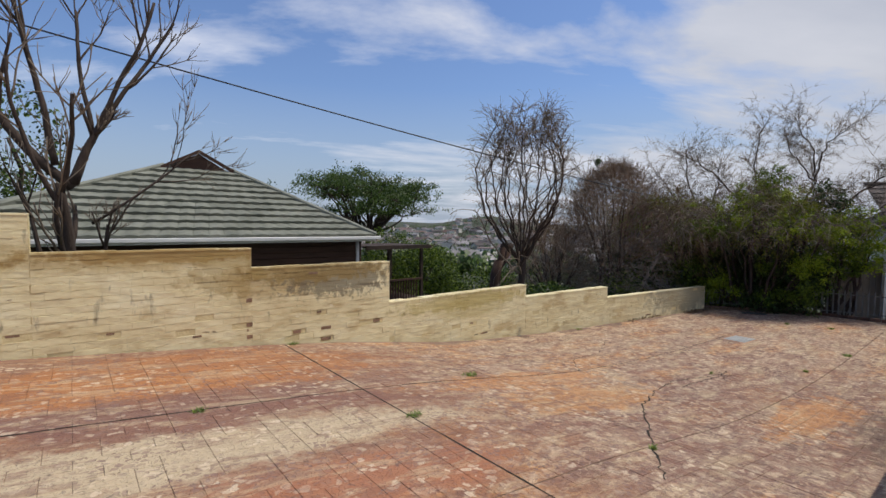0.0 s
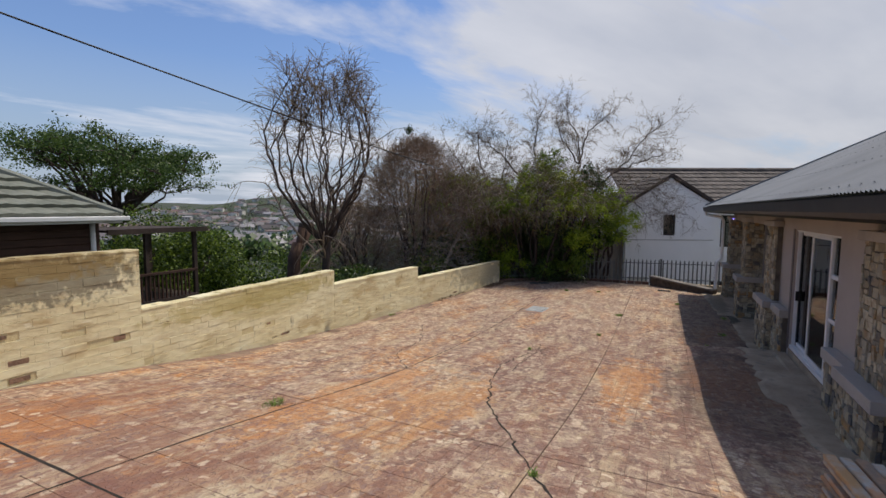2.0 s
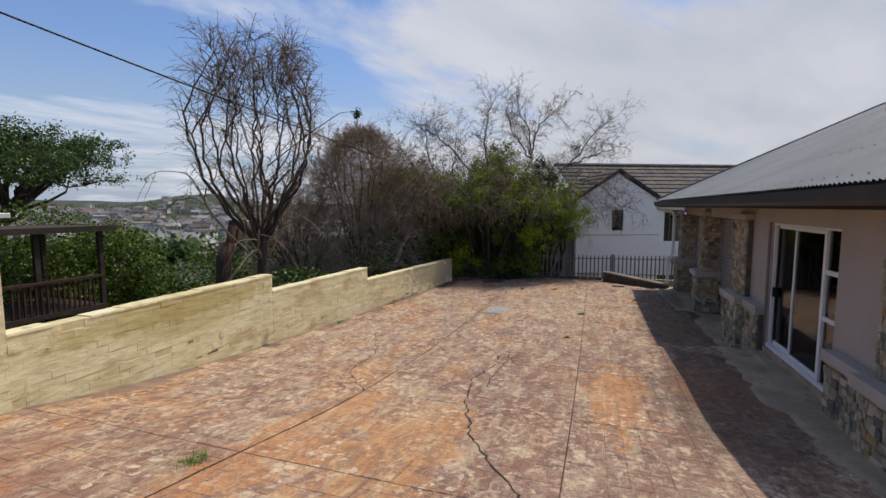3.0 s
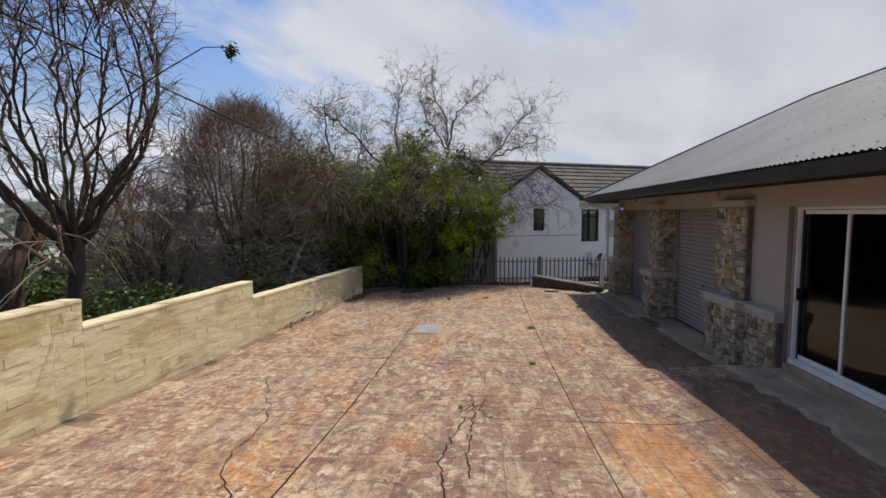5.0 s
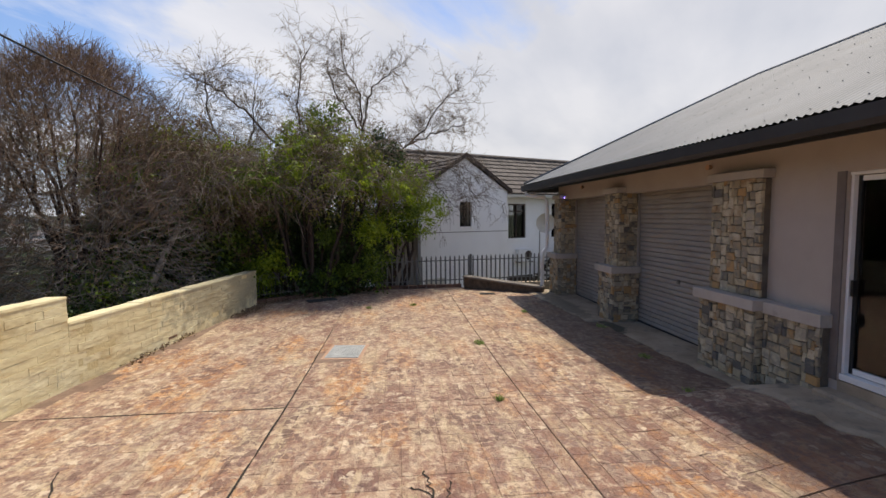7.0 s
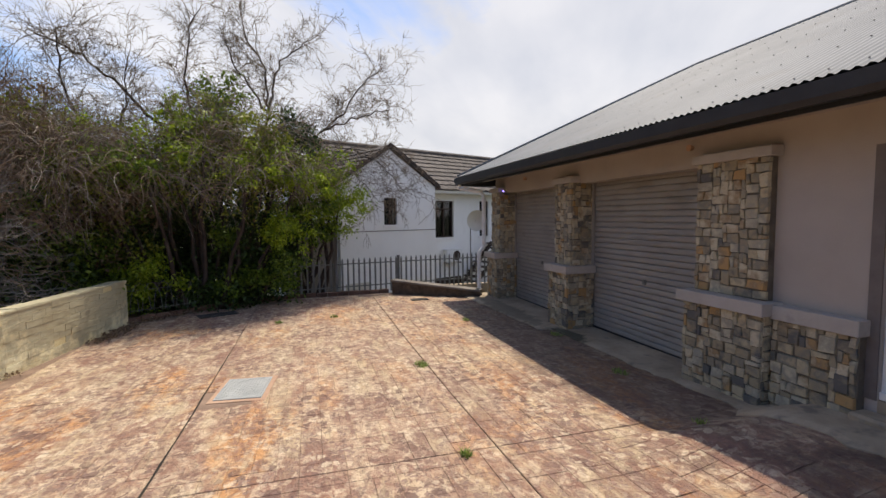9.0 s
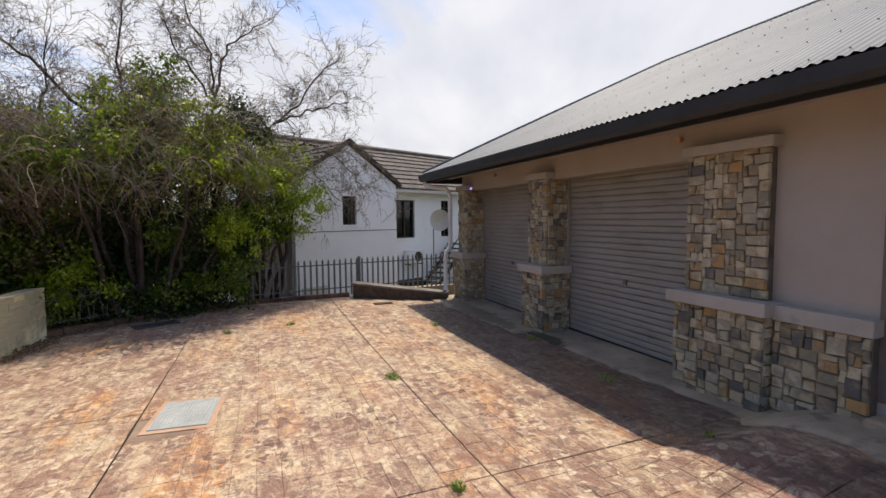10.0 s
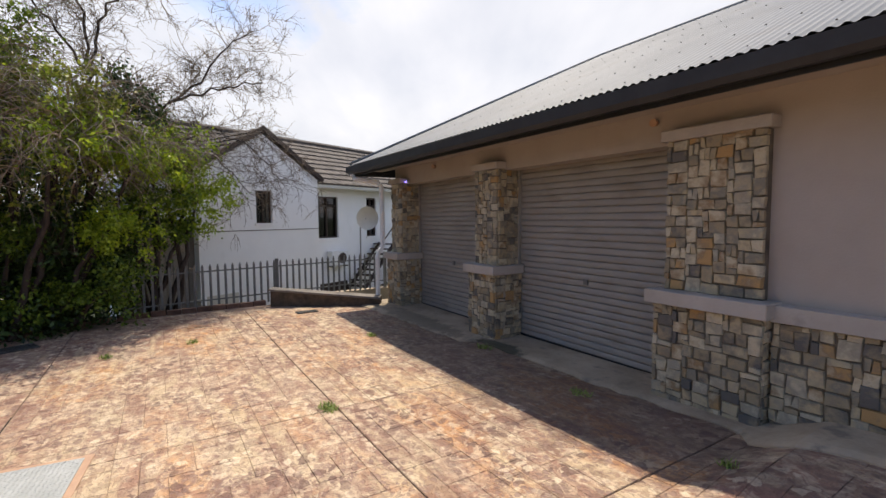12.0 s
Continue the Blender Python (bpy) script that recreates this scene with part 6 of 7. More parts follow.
limb_tree((18.4, 7.4, -2.4), "leafless tree with fine upright twigs behind the overgrown trees", [
    ([(18.4, 7.4, -2.4), (18.5, 7.3, 1.5), (18.6, 8.0, 3.3), (18.6, 8.1, 4.5)], 0.08),
    ([(18.5, 7.3, 1.5), (18.6, 8.7, 2.9), (18.6, 9.3, 3.8)], 0.05),
    ([(18.5, 7.4, 1.2), (18.5, 6.9, 3.0), (18.4, 6.8, 3.9)], 0.04)], 47)


def twig_dome(at, label, seed, radius, low, high, count, lean=0.2):
    """A tree whose crown is a dome crowded with short dry twigs, brown within and grey at the skirts."""
    rnd = random.Random(seed)
    root = thing("dry_tree", at, label, "tree")
    wood, brown, grey = ([], []), ([], []), ([], [])
    for k in range(16):
        a, q = k * 2.4, radius * rnd.uniform(0.15, 0.8)
        end = Vector((q * math.cos(a), q * math.sin(a) * 0.7, low + (high - low) * (0.9 - 0.6 * (q / radius) ** 2)))
        st = Vector((0, 0, low * rnd.uniform(0.1, 0.5)))
        pts = [st.lerp(end, t / 9) + Vector((rnd.gauss(0, 0.05), rnd.gauss(0, 0.05), 0.35 * math.sin(math.pi * t / 9) * rnd.uniform(-0.3, 0.5))) for t in range(10)]
        tube(pts, [0.065 * (1 - 0.09 * t) for t in range(10)], 6, *wood)
    tube([Vector((0.03 * math.sin(k), 0, low * 0.14 * k)) for k in range(5)], [0.14, 0.13, 0.12, 0.11, 0.09], 8, *wood)
    for k in range(count):
        a = rnd.uniform(0, 6.283)
        h = rnd.random() ** 1.1
        rim = radius * math.sqrt(max(0.03, 1 - h ** 2.6)) * (1 + 0.12 * math.sin(3 * a + 5 * h))
        q = rim * math.sqrt(rnd.uniform(0.12, 1.0))
        p = Vector((q * math.cos(a), q * math.sin(a) * 0.7, low + (high - low) * h + rnd.gauss(0, 0.08)))
        d = Vector((math.cos(a) * q / radius + rnd.gauss(0, 0.5), math.sin(a) * q / radius + rnd.gauss(0, 0.5), lean + h * 0.7 - 0.5 * (h < 0.25) + rnd.gauss(0, 0.35))).normalized()
        w = rnd.choice((0.0035, 0.0045, 0.007))
        pts = [p]
        for s in range(5):
            d = (d + Vector((rnd.gauss(0, 0.22), rnd.gauss(0, 0.22), rnd.gauss(0.02, 0.2)))).normalized()
            pts.append(pts[-1] + d * rnd.uniform(0.06, 0.13))
        tgt = grey if rnd.random() > 0.25 + h * 0.9 else brown
        tube(pts, [w * (1 - 0.12 * s) for s in range(6)], 3, *tgt)
        for s in (2, 3):
            e = (d + Vector((rnd.gauss(0, 0.7), rnd.gauss(0, 0.7), rnd.gauss(0, 0.5)))).normalized()
            tube([pts[s], pts[s] + e * 0.09, pts[s] + e * 0.16 + Vector((0, 0, 0.03))], [0.003, 0.003, 0.002], 3, *tgt)
    mesh_part("trunk", *wood, "bark", root, "dark crooked stems", smooth=True)
    mesh_part("crown", *brown, "twig_brown", root, "reddish brown dry twigs")
    mesh_part("crown_skirt", *grey, "twig_grey", root, "greyish dry twigs")


twig_dome((14.9, 8.85, -2.6), "reddish brown domed tree crowded with dry twigs behind the wall", 5, 2.5, 2.0, 6.1, 8500)
twig_dome((12.7, 9.7, -2.9), "low grey tree of tangled dry twigs behind the wall", 15, 1.5, 2.2, 4.3, 1600, 0.2)


def cut_stump(at):
    t = thing("tree_stump", at, "reddish brown tree stump with two sawn dark limbs behind the wall", "tree stump")
    mesh_part("trunk", *tube([Vector((-0.05, 0, 0)), Vector((-0.08, 0, 1.4)), Vector((0.0, 0, 2.5)), Vector((0.12, 0, 2.85))], [0.17, 0.15, 0.15, 0.12], 9), "bark_red", t, smooth=True)
    for end, r in (((0.28, 0, 3.22), 0.085), ((0.62, 0.05, 3.22), 0.09)):
        st, en = Vector((0.05, 0, 2.6)), Vector(end)
        mesh_part("limb", *tube([st, st.lerp(en, 0.5) + Vector((0.03, 0, -0.03)), en], [r * 1.2, r, r], 8), "bark_red", t, smooth=True)
        d = (en - st).normalized()
        mesh_part("sawn_end", *tube([en, en + d * 0.09], [r * 1.04, r * 0.98], 8), "bark", t, "blackened sawn end")


cut_stump((9.15, 9.0, -2.3))


def umbrella_tree(at, label, seed, width, height, trunk):
    """A flat-topped thorn tree: limbs fan out to a thin layered crown."""
    rnd = random.Random(seed)
    root = thing("umbrella_tree", at, label, "tree")
    wood, fol = ([], []), ([], [])
    for k in range(30):
        a = k * 2.4 + rnd.uniform(-0.3, 0.3)
        q = width * rnd.uniform(0.25, 1.0)
        end = Vector((q * math.cos(a), q * math.sin(a), height * rnd.choice((0.80, 0.86, 0.92, 0.97)) - 0.16 * q * q / width))
        st = Vector((0, 0, trunk))
        pts = [st.lerp(end, t / 7) + Vector((rnd.uniform(-1, 1), rnd.uniform(-1, 1), rnd.uniform(-0.5, 1.0))) * 0.06 * width * (0 if t in (0,) else 1) for t in range(8)]
        tube(pts, [0.085 * (1 - t / 9) for t in range(8)], 6, *wood)
        for i in (6, 7):
            for _ in range(3):
                c = pts[i] + Vector((rnd.gauss(0, 0.5), rnd.gauss(0, 0.5), rnd.uniform(0, 0.25)))
                tube([pts[i], pts[i].lerp(c, 0.5) + Vector((0, 0, 0.1)), c], [0.03, 0.02, 0.01], 4, *wood)
                for _ in range(9):
                    b = c + Vector((rnd.gauss(0, 0.45), rnd.gauss(0, 0.45), rnd.gauss(0, 0.04)))
                    leaves([b + Vector((0, 0, 0.1))], 21, 0.09, 0.11, rnd, *fol)
    tube([Vector((0.1, 0, -0.5)), Vector((0, 0.05, trunk * 0.5)), Vector((0, 0, trunk + 0.1))], [0.16, 0.13, 0.11], 8, *wood)
    mesh_part("trunk", *wood, "bark", root, "dark forked trunk and limbs", smooth=True)
    mesh_part("foliage", *fol, "leaf_thorn", root, "thin layered feathery green foliage")


umbrella_tree((10.9, 19.2, -4.5), "flat-topped green thorn tree beyond the neighbour's house", 51, 2.75, 8.5, 5.3)
bush("garden_tree", (-2.5, 22.0, -2.0), "green tree behind the neighbour's roof", (3.6, 2.6, 7.2), 15000, "leaf_dark", 52, 0.16, 12, 0.5, 0, ("leaf", lambda p: 0.3))


# ---- neighbour's timber house ----
def tiled_slope(parent, corners, courses, mat, label, tile_w=0.33, lift=0.035):
    """Rows of overlapping tiles on a sloping quad: corners eave-left, eave-right, ridge-right, ridge-left."""
    a, b, c, d = [Vector(p) for p in corners]
    n = (b - a).cross(d - a).normalized()
    if n.z < 0:
        n = -n
    v, f = [], []
    for r in range(courses):
        t0, t1 = r / courses, (r + 1) / courses
        l0, r0, l1, r1 = a.lerp(d, t0), b.lerp(c, t0), a.lerp(d, t1), b.lerp(c, t1)
        L = (r0 - l0).length
        k = max(1, int(L / tile_w))
        for i in range(k):
            u0, u1 = i / k + 0.0005, (i + 1) / k - 0.0005
            p00, p10, p11, p01 = l0.lerp(r0, u0), l0.lerp(r0, u1), l1.lerp(r1, u1), l1.lerp(r1, u0)
            pm0, pm1 = p00.lerp(p10, 0.5), p01.lerp(p11, 0.5)
            j = len(v)
            v += [p00 + n * lift, pm0 + n * (lift + 0.022), p10 + n * lift, p11 + n * 0.004, pm1 + n * 0.018, p01 + n * 0.004, p00 - n * 0.01, pm0, p10 - n * 0.01]
            f += [(j, j + 1, j + 4, j + 5), (j + 1, j + 2, j + 3, j + 4), (j + 6, j + 7, j + 1, j), (j + 7, j + 8, j + 2, j + 1)]
    mesh_part("roof_tiles", v, f, mat, parent, label, kind="stuff")
    q = [p - n * 0.03 for p in (a, b, c, d)]
    mesh_part("roof_deck", q, [(0, 1, 2, 3)], mat, parent)


def neighbour():
    h = thing("timber_house", (0, 0, 0), "dark brown timber house with grey-green tiled roof and white gutter", "house")
    X0, X1, Y0, Z0 = -2.6, 6.8, 11.5, 1.2
    tiled_slope(h, [(X0, Y0, Z0), (X1, Y0, Z0), (3.7, 14.6, 3.06), (2.0, 14.6, 3.06)], 11, "green_tile", "weathered grey-green concrete roof tiles", 0.33, 0.07)
    tiled_slope(h, [(X1, Y0, Z0), (X1, 22, Z0), (3.0, 22, 3.5), (3.7, 14.6, 3.06)], 11, "green_tile", "weathered grey-green concrete roof tiles")
    mesh_part("roof_side", [(X0, Y0, Z0), (2.0, 14.6, 3.06), (2.85, 14.8, 3.5), (2.85, 22, 3.5), (X0 - 3, 22, 1.2)], [(0, 1, 2, 3, 4)], "green_tile", h)
    mesh_part("gablet", [(2.0, 14.6, 3.0), (3.7, 14.6, 3.0), (2.85, 14.55, 3.5)], [(0, 1, 2)], "brown_board", h, "dark brown boarded gablet")
    for p, q in (((1.9, 14.5, 3.03), (2.87, 14.5, 3.56)), ((3.8, 14.5, 3.03), (2.83, 14.5, 3.56))):
        v, f = tube([Vector(p), Vector(q)], [0.06, 0.06], 4)
        mesh_part("barge_board", v, f, "brown_board", h)
    for p, q in (((X1, Y0, Z0 + 0.05), (3.7, 14.6, 3.1)), ((X0, Y0, Z0 + 0.05), (2.0, 14.6, 3.1))):
        v, f = tube([Vector(p).lerp(Vector(q), t / 10) for t in range(11)], [0.07 if t % 2 else 0.078 for t in range(11)], 6)
        mesh_part("hip_cap", v, f, "green_tile", h)
    block("gutter", (X0, Y0 - 0.11, Z0 - 0.09, X1 + 0.1, Y0, Z0 + 0.0), "white_metal", h, bevel=0.01, label="white gutter")
    block("fascia", (X0, Y0, Z0 - 0.14, X1, Y0 + 0.03, Z0), "white_metal", h)
    pipe("downpipe", [(6.45, 11.95, Z0 - 0.05), (6.45, 11.93, -3)], 0.05, "white_metal", h, label="white downpipe")
    for k in range(17):
        z = Z0 - 0.12 - k * 0.155
        bm = bmesh.new()
        box(bm, -2.2, 11.985 - (0.006 if k % 2 else 0), z - 0.15, 6.6, 12.02, z, 0.01)
        part("weatherboard", bm, "brown_board", h)
    block("wall", (-2.2, 12.02, -3.2, 6.6, 20, Z0 - 0.05), "brown_board", h)
    # covered deck beside it
    d = thing("pergola", (0, 0, 0), "dark timber deck shelter with posts and a slatted railing", "pergola")
    block("shelter_roof", (6.9, 12.2, 0.82, 9.25, 14.4, 0.87), "dark_wood", d)
    block("roof_edge", (6.85, 12.14, 0.77, 9.3, 12.2, 0.89), "dark_wood", d)
    for x, y in ((7.75, 12.3), (9.0, 12.3), (9.0, 14.2)):
        block("post", (x - 0.045, y - 0.045, -3.0, x + 0.045, y + 0.045, 0.82), "dark_wood", d)
    block("deck_floor", (6.7, 12.2, -0.95, 9.0, 14.4, -0.85), "dark_wood", d)
    block("hand_rail", (7.0, 12.2, -0.25, 9.0, 12.28, -0.19), "brown_board", d)
    for k in range(16):
        block("baluster", (7.25 + k * 0.1, 12.22, -0.86, 7.28 + k * 0.1, 12.26, -0.25), "brown_board", d)


neighbour()


# ---- white house behind the fence ----
def white_house():
    frame_ = pose(20.5, 1.0, 0, 0, 0, 24)
    h = thing("white_house", (20.5, 1.0, 0), "white plastered house with brown tiled roof and small dark windows", "house", turn=24)
    X, yl, yr, za = 0.0, 1.63, -1.67, 2.57
    ym, ze = 0.0, 1.55

    def prism(name, pts, x0, x1, mat, label=""):
        n = len(pts)
        v = [(x0, y, z) for y, z in pts] + [(x1, y, z) for y, z in pts]
        f = [tuple(range(n)), tuple(reversed(range(n, 2 * n)))] + [(i, i + n, (i + 1) % n + n, (i + 1) % n) for i in range(n)]
        return mesh_part(name, v, f, mat, h, label)
    W = (-0.23, 0.22, 0.40, 1.19)   # small window y0 y1 z0 z1
    # gable wall in pieces round its window
    prism("wall", [(yr, -4.5), (W[0], -4.5), (W[0], 2.42), (yr, ze)], X, X + 0.25, "white_wall")
    prism("wall", [(W[1], -4.5), (yl, -4.5), (yl, ze), (W[1], 2.42)], X, X + 0.25, "white_wall")
    prism("wall", [(W[0], W[3]), (W[1], W[3]), (W[1], 2.42), (ym, za), (W[0], 2.42)], X + 0.001, X + 0.251, "white_wall")
    prism("wall", [(W[0], -4.5), (W[1], -4.5), (W[1], W[2]), (W[0], W[2])], X + 0.001, X + 0.251, "white_wall")
    block("wall", (X + 0.25, yr, -4.5, 3, yr + 0.2, ze), "white_wall", h)
    block("wall", (X + 0.25, yl - 0.2, -4.5, 5, yl, ze), "white_wall", h)
    for dy in (0, 0.21, 0.42):
        block("window_frame", (X + 0.07, W[0] + dy, W[2], X + 0.11, W[0] + dy + 0.03, W[3]), "dark_wood", h)
    for z in (W[2], 0.90, W[3] - 0.03):
        block("window_frame", (X + 0.07, W[0], z, X + 0.11, W[1], z + 0.03), "dark_wood", h)
    block("pane", (X + 0.12, W[0], W[2], X + 0.13, W[1], W[3]), "glass", h)
    # black sheet behind the pane in place of the room's darkness
    block("room_back", (X + 0.6, W[0] - 0.5, W[2] - 0.3, X + 0.65, W[1] + 0.5, W[3] + 0.2), "black", h)
    block("window_sill", (X - 0.03, W[0] - 0.04, W[2] - 0.05, X, W[1] + 0.04, W[2]), "white_wall", h)
    block("string_course", (X - 0.012, yr, 0.22, X, yl, 0.24), "board_grey", h)
    # barge boards
    for y0, z0 in ((yr - 0.12, ze - 0.06), (yl + 0.12, ze - 0.06)):
        v, f = [], []
        a, b = Vector((X - 0.1, y0, z0)), Vector((X - 0.1, ym, za + 0.05))
        for p in (a, b):
            v += [p, p + Vector((0, 0, 0.13)), p + Vector((0.06, 0, 0.13)), p + Vector((0.06, 0, 0))]
        f = [(0, 1, 5, 4), (1, 2, 6, 5), (2, 3, 7, 6), (3, 0, 4, 7)]
        mesh_part("barge_board", v, f, "dark_wood", h)
    # roofs
    tiled_slope(h, [(X - 0.1, yr - 0.15, ze - 0.02), (1.2, yr - 0.15, ze - 0.02), (2.7, ym, za + 0.13), (X - 0.1, ym, za + 0.13)], 7, "dark_tile", "brown concrete roof tiles", 0.3, 0.03)
    tiled_slope(h, [(3.2, yl + 0.15, ze - 0.02), (X - 0.1, yl + 0.15, ze - 0.02), (X - 0.1, ym, za + 0.13), (3.2, ym, za + 0.13)], 7, "dark_tile", "brown concrete roof tiles", 0.3, 0.03)
    # the long range behind, parallel to the fence
    R = 1.0
    tiled_slope(h, [(R - 0.35, -11, 1.52), (R - 0.35, 1.3, 1.52), (3.3, 1.3, 3.12), (3.3, -11, 3.12)], 9, "dark_tile", "brown concrete roof tiles", 0.3, 0.035)
    mesh_part("ridge_line", *tube([Vector((3.3, 1.35, 3.16)), Vector((3.3, -11, 3.16))], [0.09, 0.09], 6), "dark_tile", h)
    W2 = [(-3.32, -2.49, -0.10, 1.17), (-5.07, -4.60, -0.11, 1.19)]
    ys = [-11, W2[1][0], W2[1][1], W2[0][0], W2[0][1], yr + 0.02]
    for i in (0, 2, 4):
        block("wall", (R, ys[i], -4.5, R + 0.25, ys[i + 1], 1.5), "white_wall", h)
    for w in W2:
        block("wall", (R + 0.001, w[0], -4.5, R + 0.25, w[1], w[2]), "white_wall", h)
        block("wall", (R + 0.001, w[0], w[3], R + 0.25, w[1], 1.5), "white_wall", h)
        for k in range(3):
            y = w[0] + (w[1] - w[0] - 0.045) * k / 2
            block("window_frame", (R + 0.06, y, w[2], R + 0.11, y + 0.045, w[3]), "dark_wood", h)
        for z in (w[2], w[3] - 0.3, w[3] - 0.045):
            block("window_frame", (R + 0.06, w[0], z, R + 0.11, w[1], z + 0.045), "dark_wood", h)
        block("pane", (R + 0.12, w[0], w[2], R + 0.13, w[1], w[3]), "glass", h)
        block("curtain", (R + 0.15, w[0] + 0.05, w[2], R + 0.17, w[0] + (w[1] - w[0]) * 0.62, w[3]), "curtain", h)
        # again a black sheet that gives the dark of the room
        block("room_back", (R + 0.9, w[0] - 0.3, w[2] - 0.3, R + 0.95, w[1] + 0.3, w[3] + 0.2), "black", h)
        block("window_sill", (R - 0.04, w[0] - 0.05, w[2] - 0.06, R, w[1] + 0.05, w[2]), "white_wall", h)
    block("gutter", (R - 0.45, -11, 1.40, R - 0.35, yr - 0.2, 1.49), "cream", h, label="cream gutter")
    block("soffit", (R - 0.35, -11, 1.46, R, yr - 0.0, 1.48), "cream", h)
    # lower dark openings
    block("doorway", (X - 0.012, 0.75, -3.6, X + 0.0, 1.5, -1.2), "cream", h, label="cream panel door below")
    block("lower_window", (R - 0.012, -3.65, -1.95, R, -2.1, -1.5), "dark_wood", h, label="dark low window")
    # air conditioner
    a = thing("air_conditioner", tuple(frame_ @ Vector((R, -3.14, -0.72))), "white outdoor air conditioning unit on wall brackets", "air conditioner", turn=24)
    bm = bmesh.new(); box(bm, -0.26, -0.34, -0.24, -0.02, 0.34, 0.22, 0.015); part("casing", bm, "white_metal", a)
    bm = bmesh.new(); bmesh.ops.create_cone(bm, cap_ends=True, segments=24, radius1=0.15, radius2=0.17, depth=0.012, matrix=pose(-0.266, -0.09, -0.01, 0, 90)); part("fan_grille", bm, "dark_wood", a)
    for y in (-0.28, 0.28):
        bm = bmesh.new(); box(bm, -0.28, y - 0.015, -0.28, 0, y + 0.015, -0.245); part("bracket", bm, "dark_wood", a)
    # dish
    d = thing("satellite_dish", (19.95, -1.42, 0.5), "round cream satellite dish on a thin steel pole", "satellite dish")
    v, f = [], []
    for r in range(6):
        for k in range(24):
            q = 0.34 * r / 5
            an = 2 * math.pi * k / 24
            v.append(Vector((-0.10 * (r / 5) ** 2, q * 0.9 * math.cos(an), q * 0.9 * math.sin(an))))
    for r in range(5):
        for k in range(24):
            f.append((r * 24 + k, r * 24 + (k + 1) % 24, (r + 1) * 24 + (k + 1) % 24, (r + 1) * 24 + k))
    mesh_part("dish", v, f, "cream", d, smooth=True)
    mesh_part("arm", *tube([Vector((0, 0, 0)), Vector((0.1, 0.1, -0.1)), Vector((0.12, 0.12, -0.3)), Vector((0.12, 0.12, -3.2))], [0.02] * 4, 6), "shutter", d)
    # outside stair of the house
    st = thing("outside_stair", tuple(frame_ @ Vector((0.5, -4.0, -1.85))), "dark metal outside stair against the white house", "stair", turn=24)
    for k in range(9):
        bm = bmesh.new(); box(bm, -0.2, -1.1 + k * 0.16, 1.45 - k * 0.16, 0.5, -0.9 + k * 0.16, 1.49 - k * 0.16); part("tread", bm, "dark_wood", st)
    for x in (-0.2, 0.5):
        mesh_part("stringer", *tube([Vector((x, -1.2, 1.5)), Vector((x, 0.5, -0.1))], [0.06, 0.06], 4), "dark_wood", st)
    mesh_part("handrail", *tube([Vector((-0.2, -1.2, 2.1)), Vector((-0.2, 0.5, 0.5))], [0.02, 0.02], 6), "dark_wood", st)


white_house()

# boarded grey fence beside the white house
bf_ = thing("board_fence", (19.65, 3.35, -2.1), "tall weathered grey board fence beside the white house", "fence", turn=24)
for k in range(9):
    bm = bmesh.new()
    box(bm, -0.02 + 0.008 * (k % 2), -0.85 + k * 0.155, -1.5, 0.02, -0.70 + k * 0.155, 2.65 - 0.05 * (k % 3), 0.006)
    part("board", bm, "board_grey", bf_)


# added reflector: pale slab that throws sunlight up at the white house
tagged(block("paving_lower", (18.75, -9, -3.2, 22.5, 4.5, -2.7), "bounce_concrete", kind="structure"), "pale concrete slab added below to bounce sun onto the white house", "paving")

# ---- palisade fence ----
def palisade():
    p = thing("palisade_fence", (0, 0, 0), "grey steel palisade fence on the brick kerb above the lower yard", "fence")
    a, b = Vector((17.78, 3.78)), Vector((18.62, -1.35))
    L = (b - a).length
    d = (b - a).normalized()
    n = Vector((-d.y, d.x))
    turn = math.degrees(math.atan2(d.y, d.x))
    count = 40
    me = None
    for k in range(count):
        q = a + d * (0.05 + k * (L - 0.1) / (count - 1))
        if me is None:
            bm = bmesh.new()
            box(bm, -0.021, -0.006, -1.15, 0.021, 0.006, -0.36, 0.002)
            r = bmesh.ops.create_cube(bm, size=1, matrix=pose(0, 0, -0.35) @ Matrix.Diagonal((0.022, 0.01, 0.05, 1)))
            o = part("picket", bm, "fence", p)
            me = o.data
        else:
            o = new("picket", me)
            o.parent = p
        o.matrix_local = pose(q.x, q.y, 0, 0, 0, turn)
    for z in (-0.45, -0.98):
        v, f = tube([Vector((a.x, a.y, z)) + Vector((n.x, n.y, 0)) * 0.02, Vector((b.x, b.y, z)) + Vector((n.x, n.y, 0)) * 0.02], [0.017, 0.017], 4)
        mesh_part("rail", v, f, "fence", p)
    for t in (0, 0.5, 1.0):
        q = a.lerp(b, t)
        block("fence_post", (q.x + 0.02, q.y - 0.03, -2.0, q.x + 0.08, q.y + 0.03, -0.30), "fence", p)
    # looped wire fence under the trees
    w = thing("wire_fence", (0, 0, 0), "rusty looped wire garden fence in the shade of the trees", "fence")
    v, f = [], []
    a, b = Vector((16.0, 6.35)), Vector((17.75, 3.95))
    for k in range(16):
        c = a.lerp(b, (k + 0.5) / 16)
        pts = []
        for s in range(9):
            an = math.pi * s / 8
            off = (b - a).normalized() * 0.16 * math.cos(an)
            pts.append(Vector((c.x + off.x + 0.1, c.y + off.y, -1.1 + 0.12 + 0.5 * math.sin(an))))
        mesh_part("wire_loop", *tube(pts, [0.006] * 9, 4), "fence", w)
    for z in (-0.95, -0.6):
        mesh_part("strand", *tube([Vector((a.x + 0.1, a.y, z)), Vector((b.x + 0.1, b.y, z))], [0.006] * 2, 4), "fence", w)


palisade()

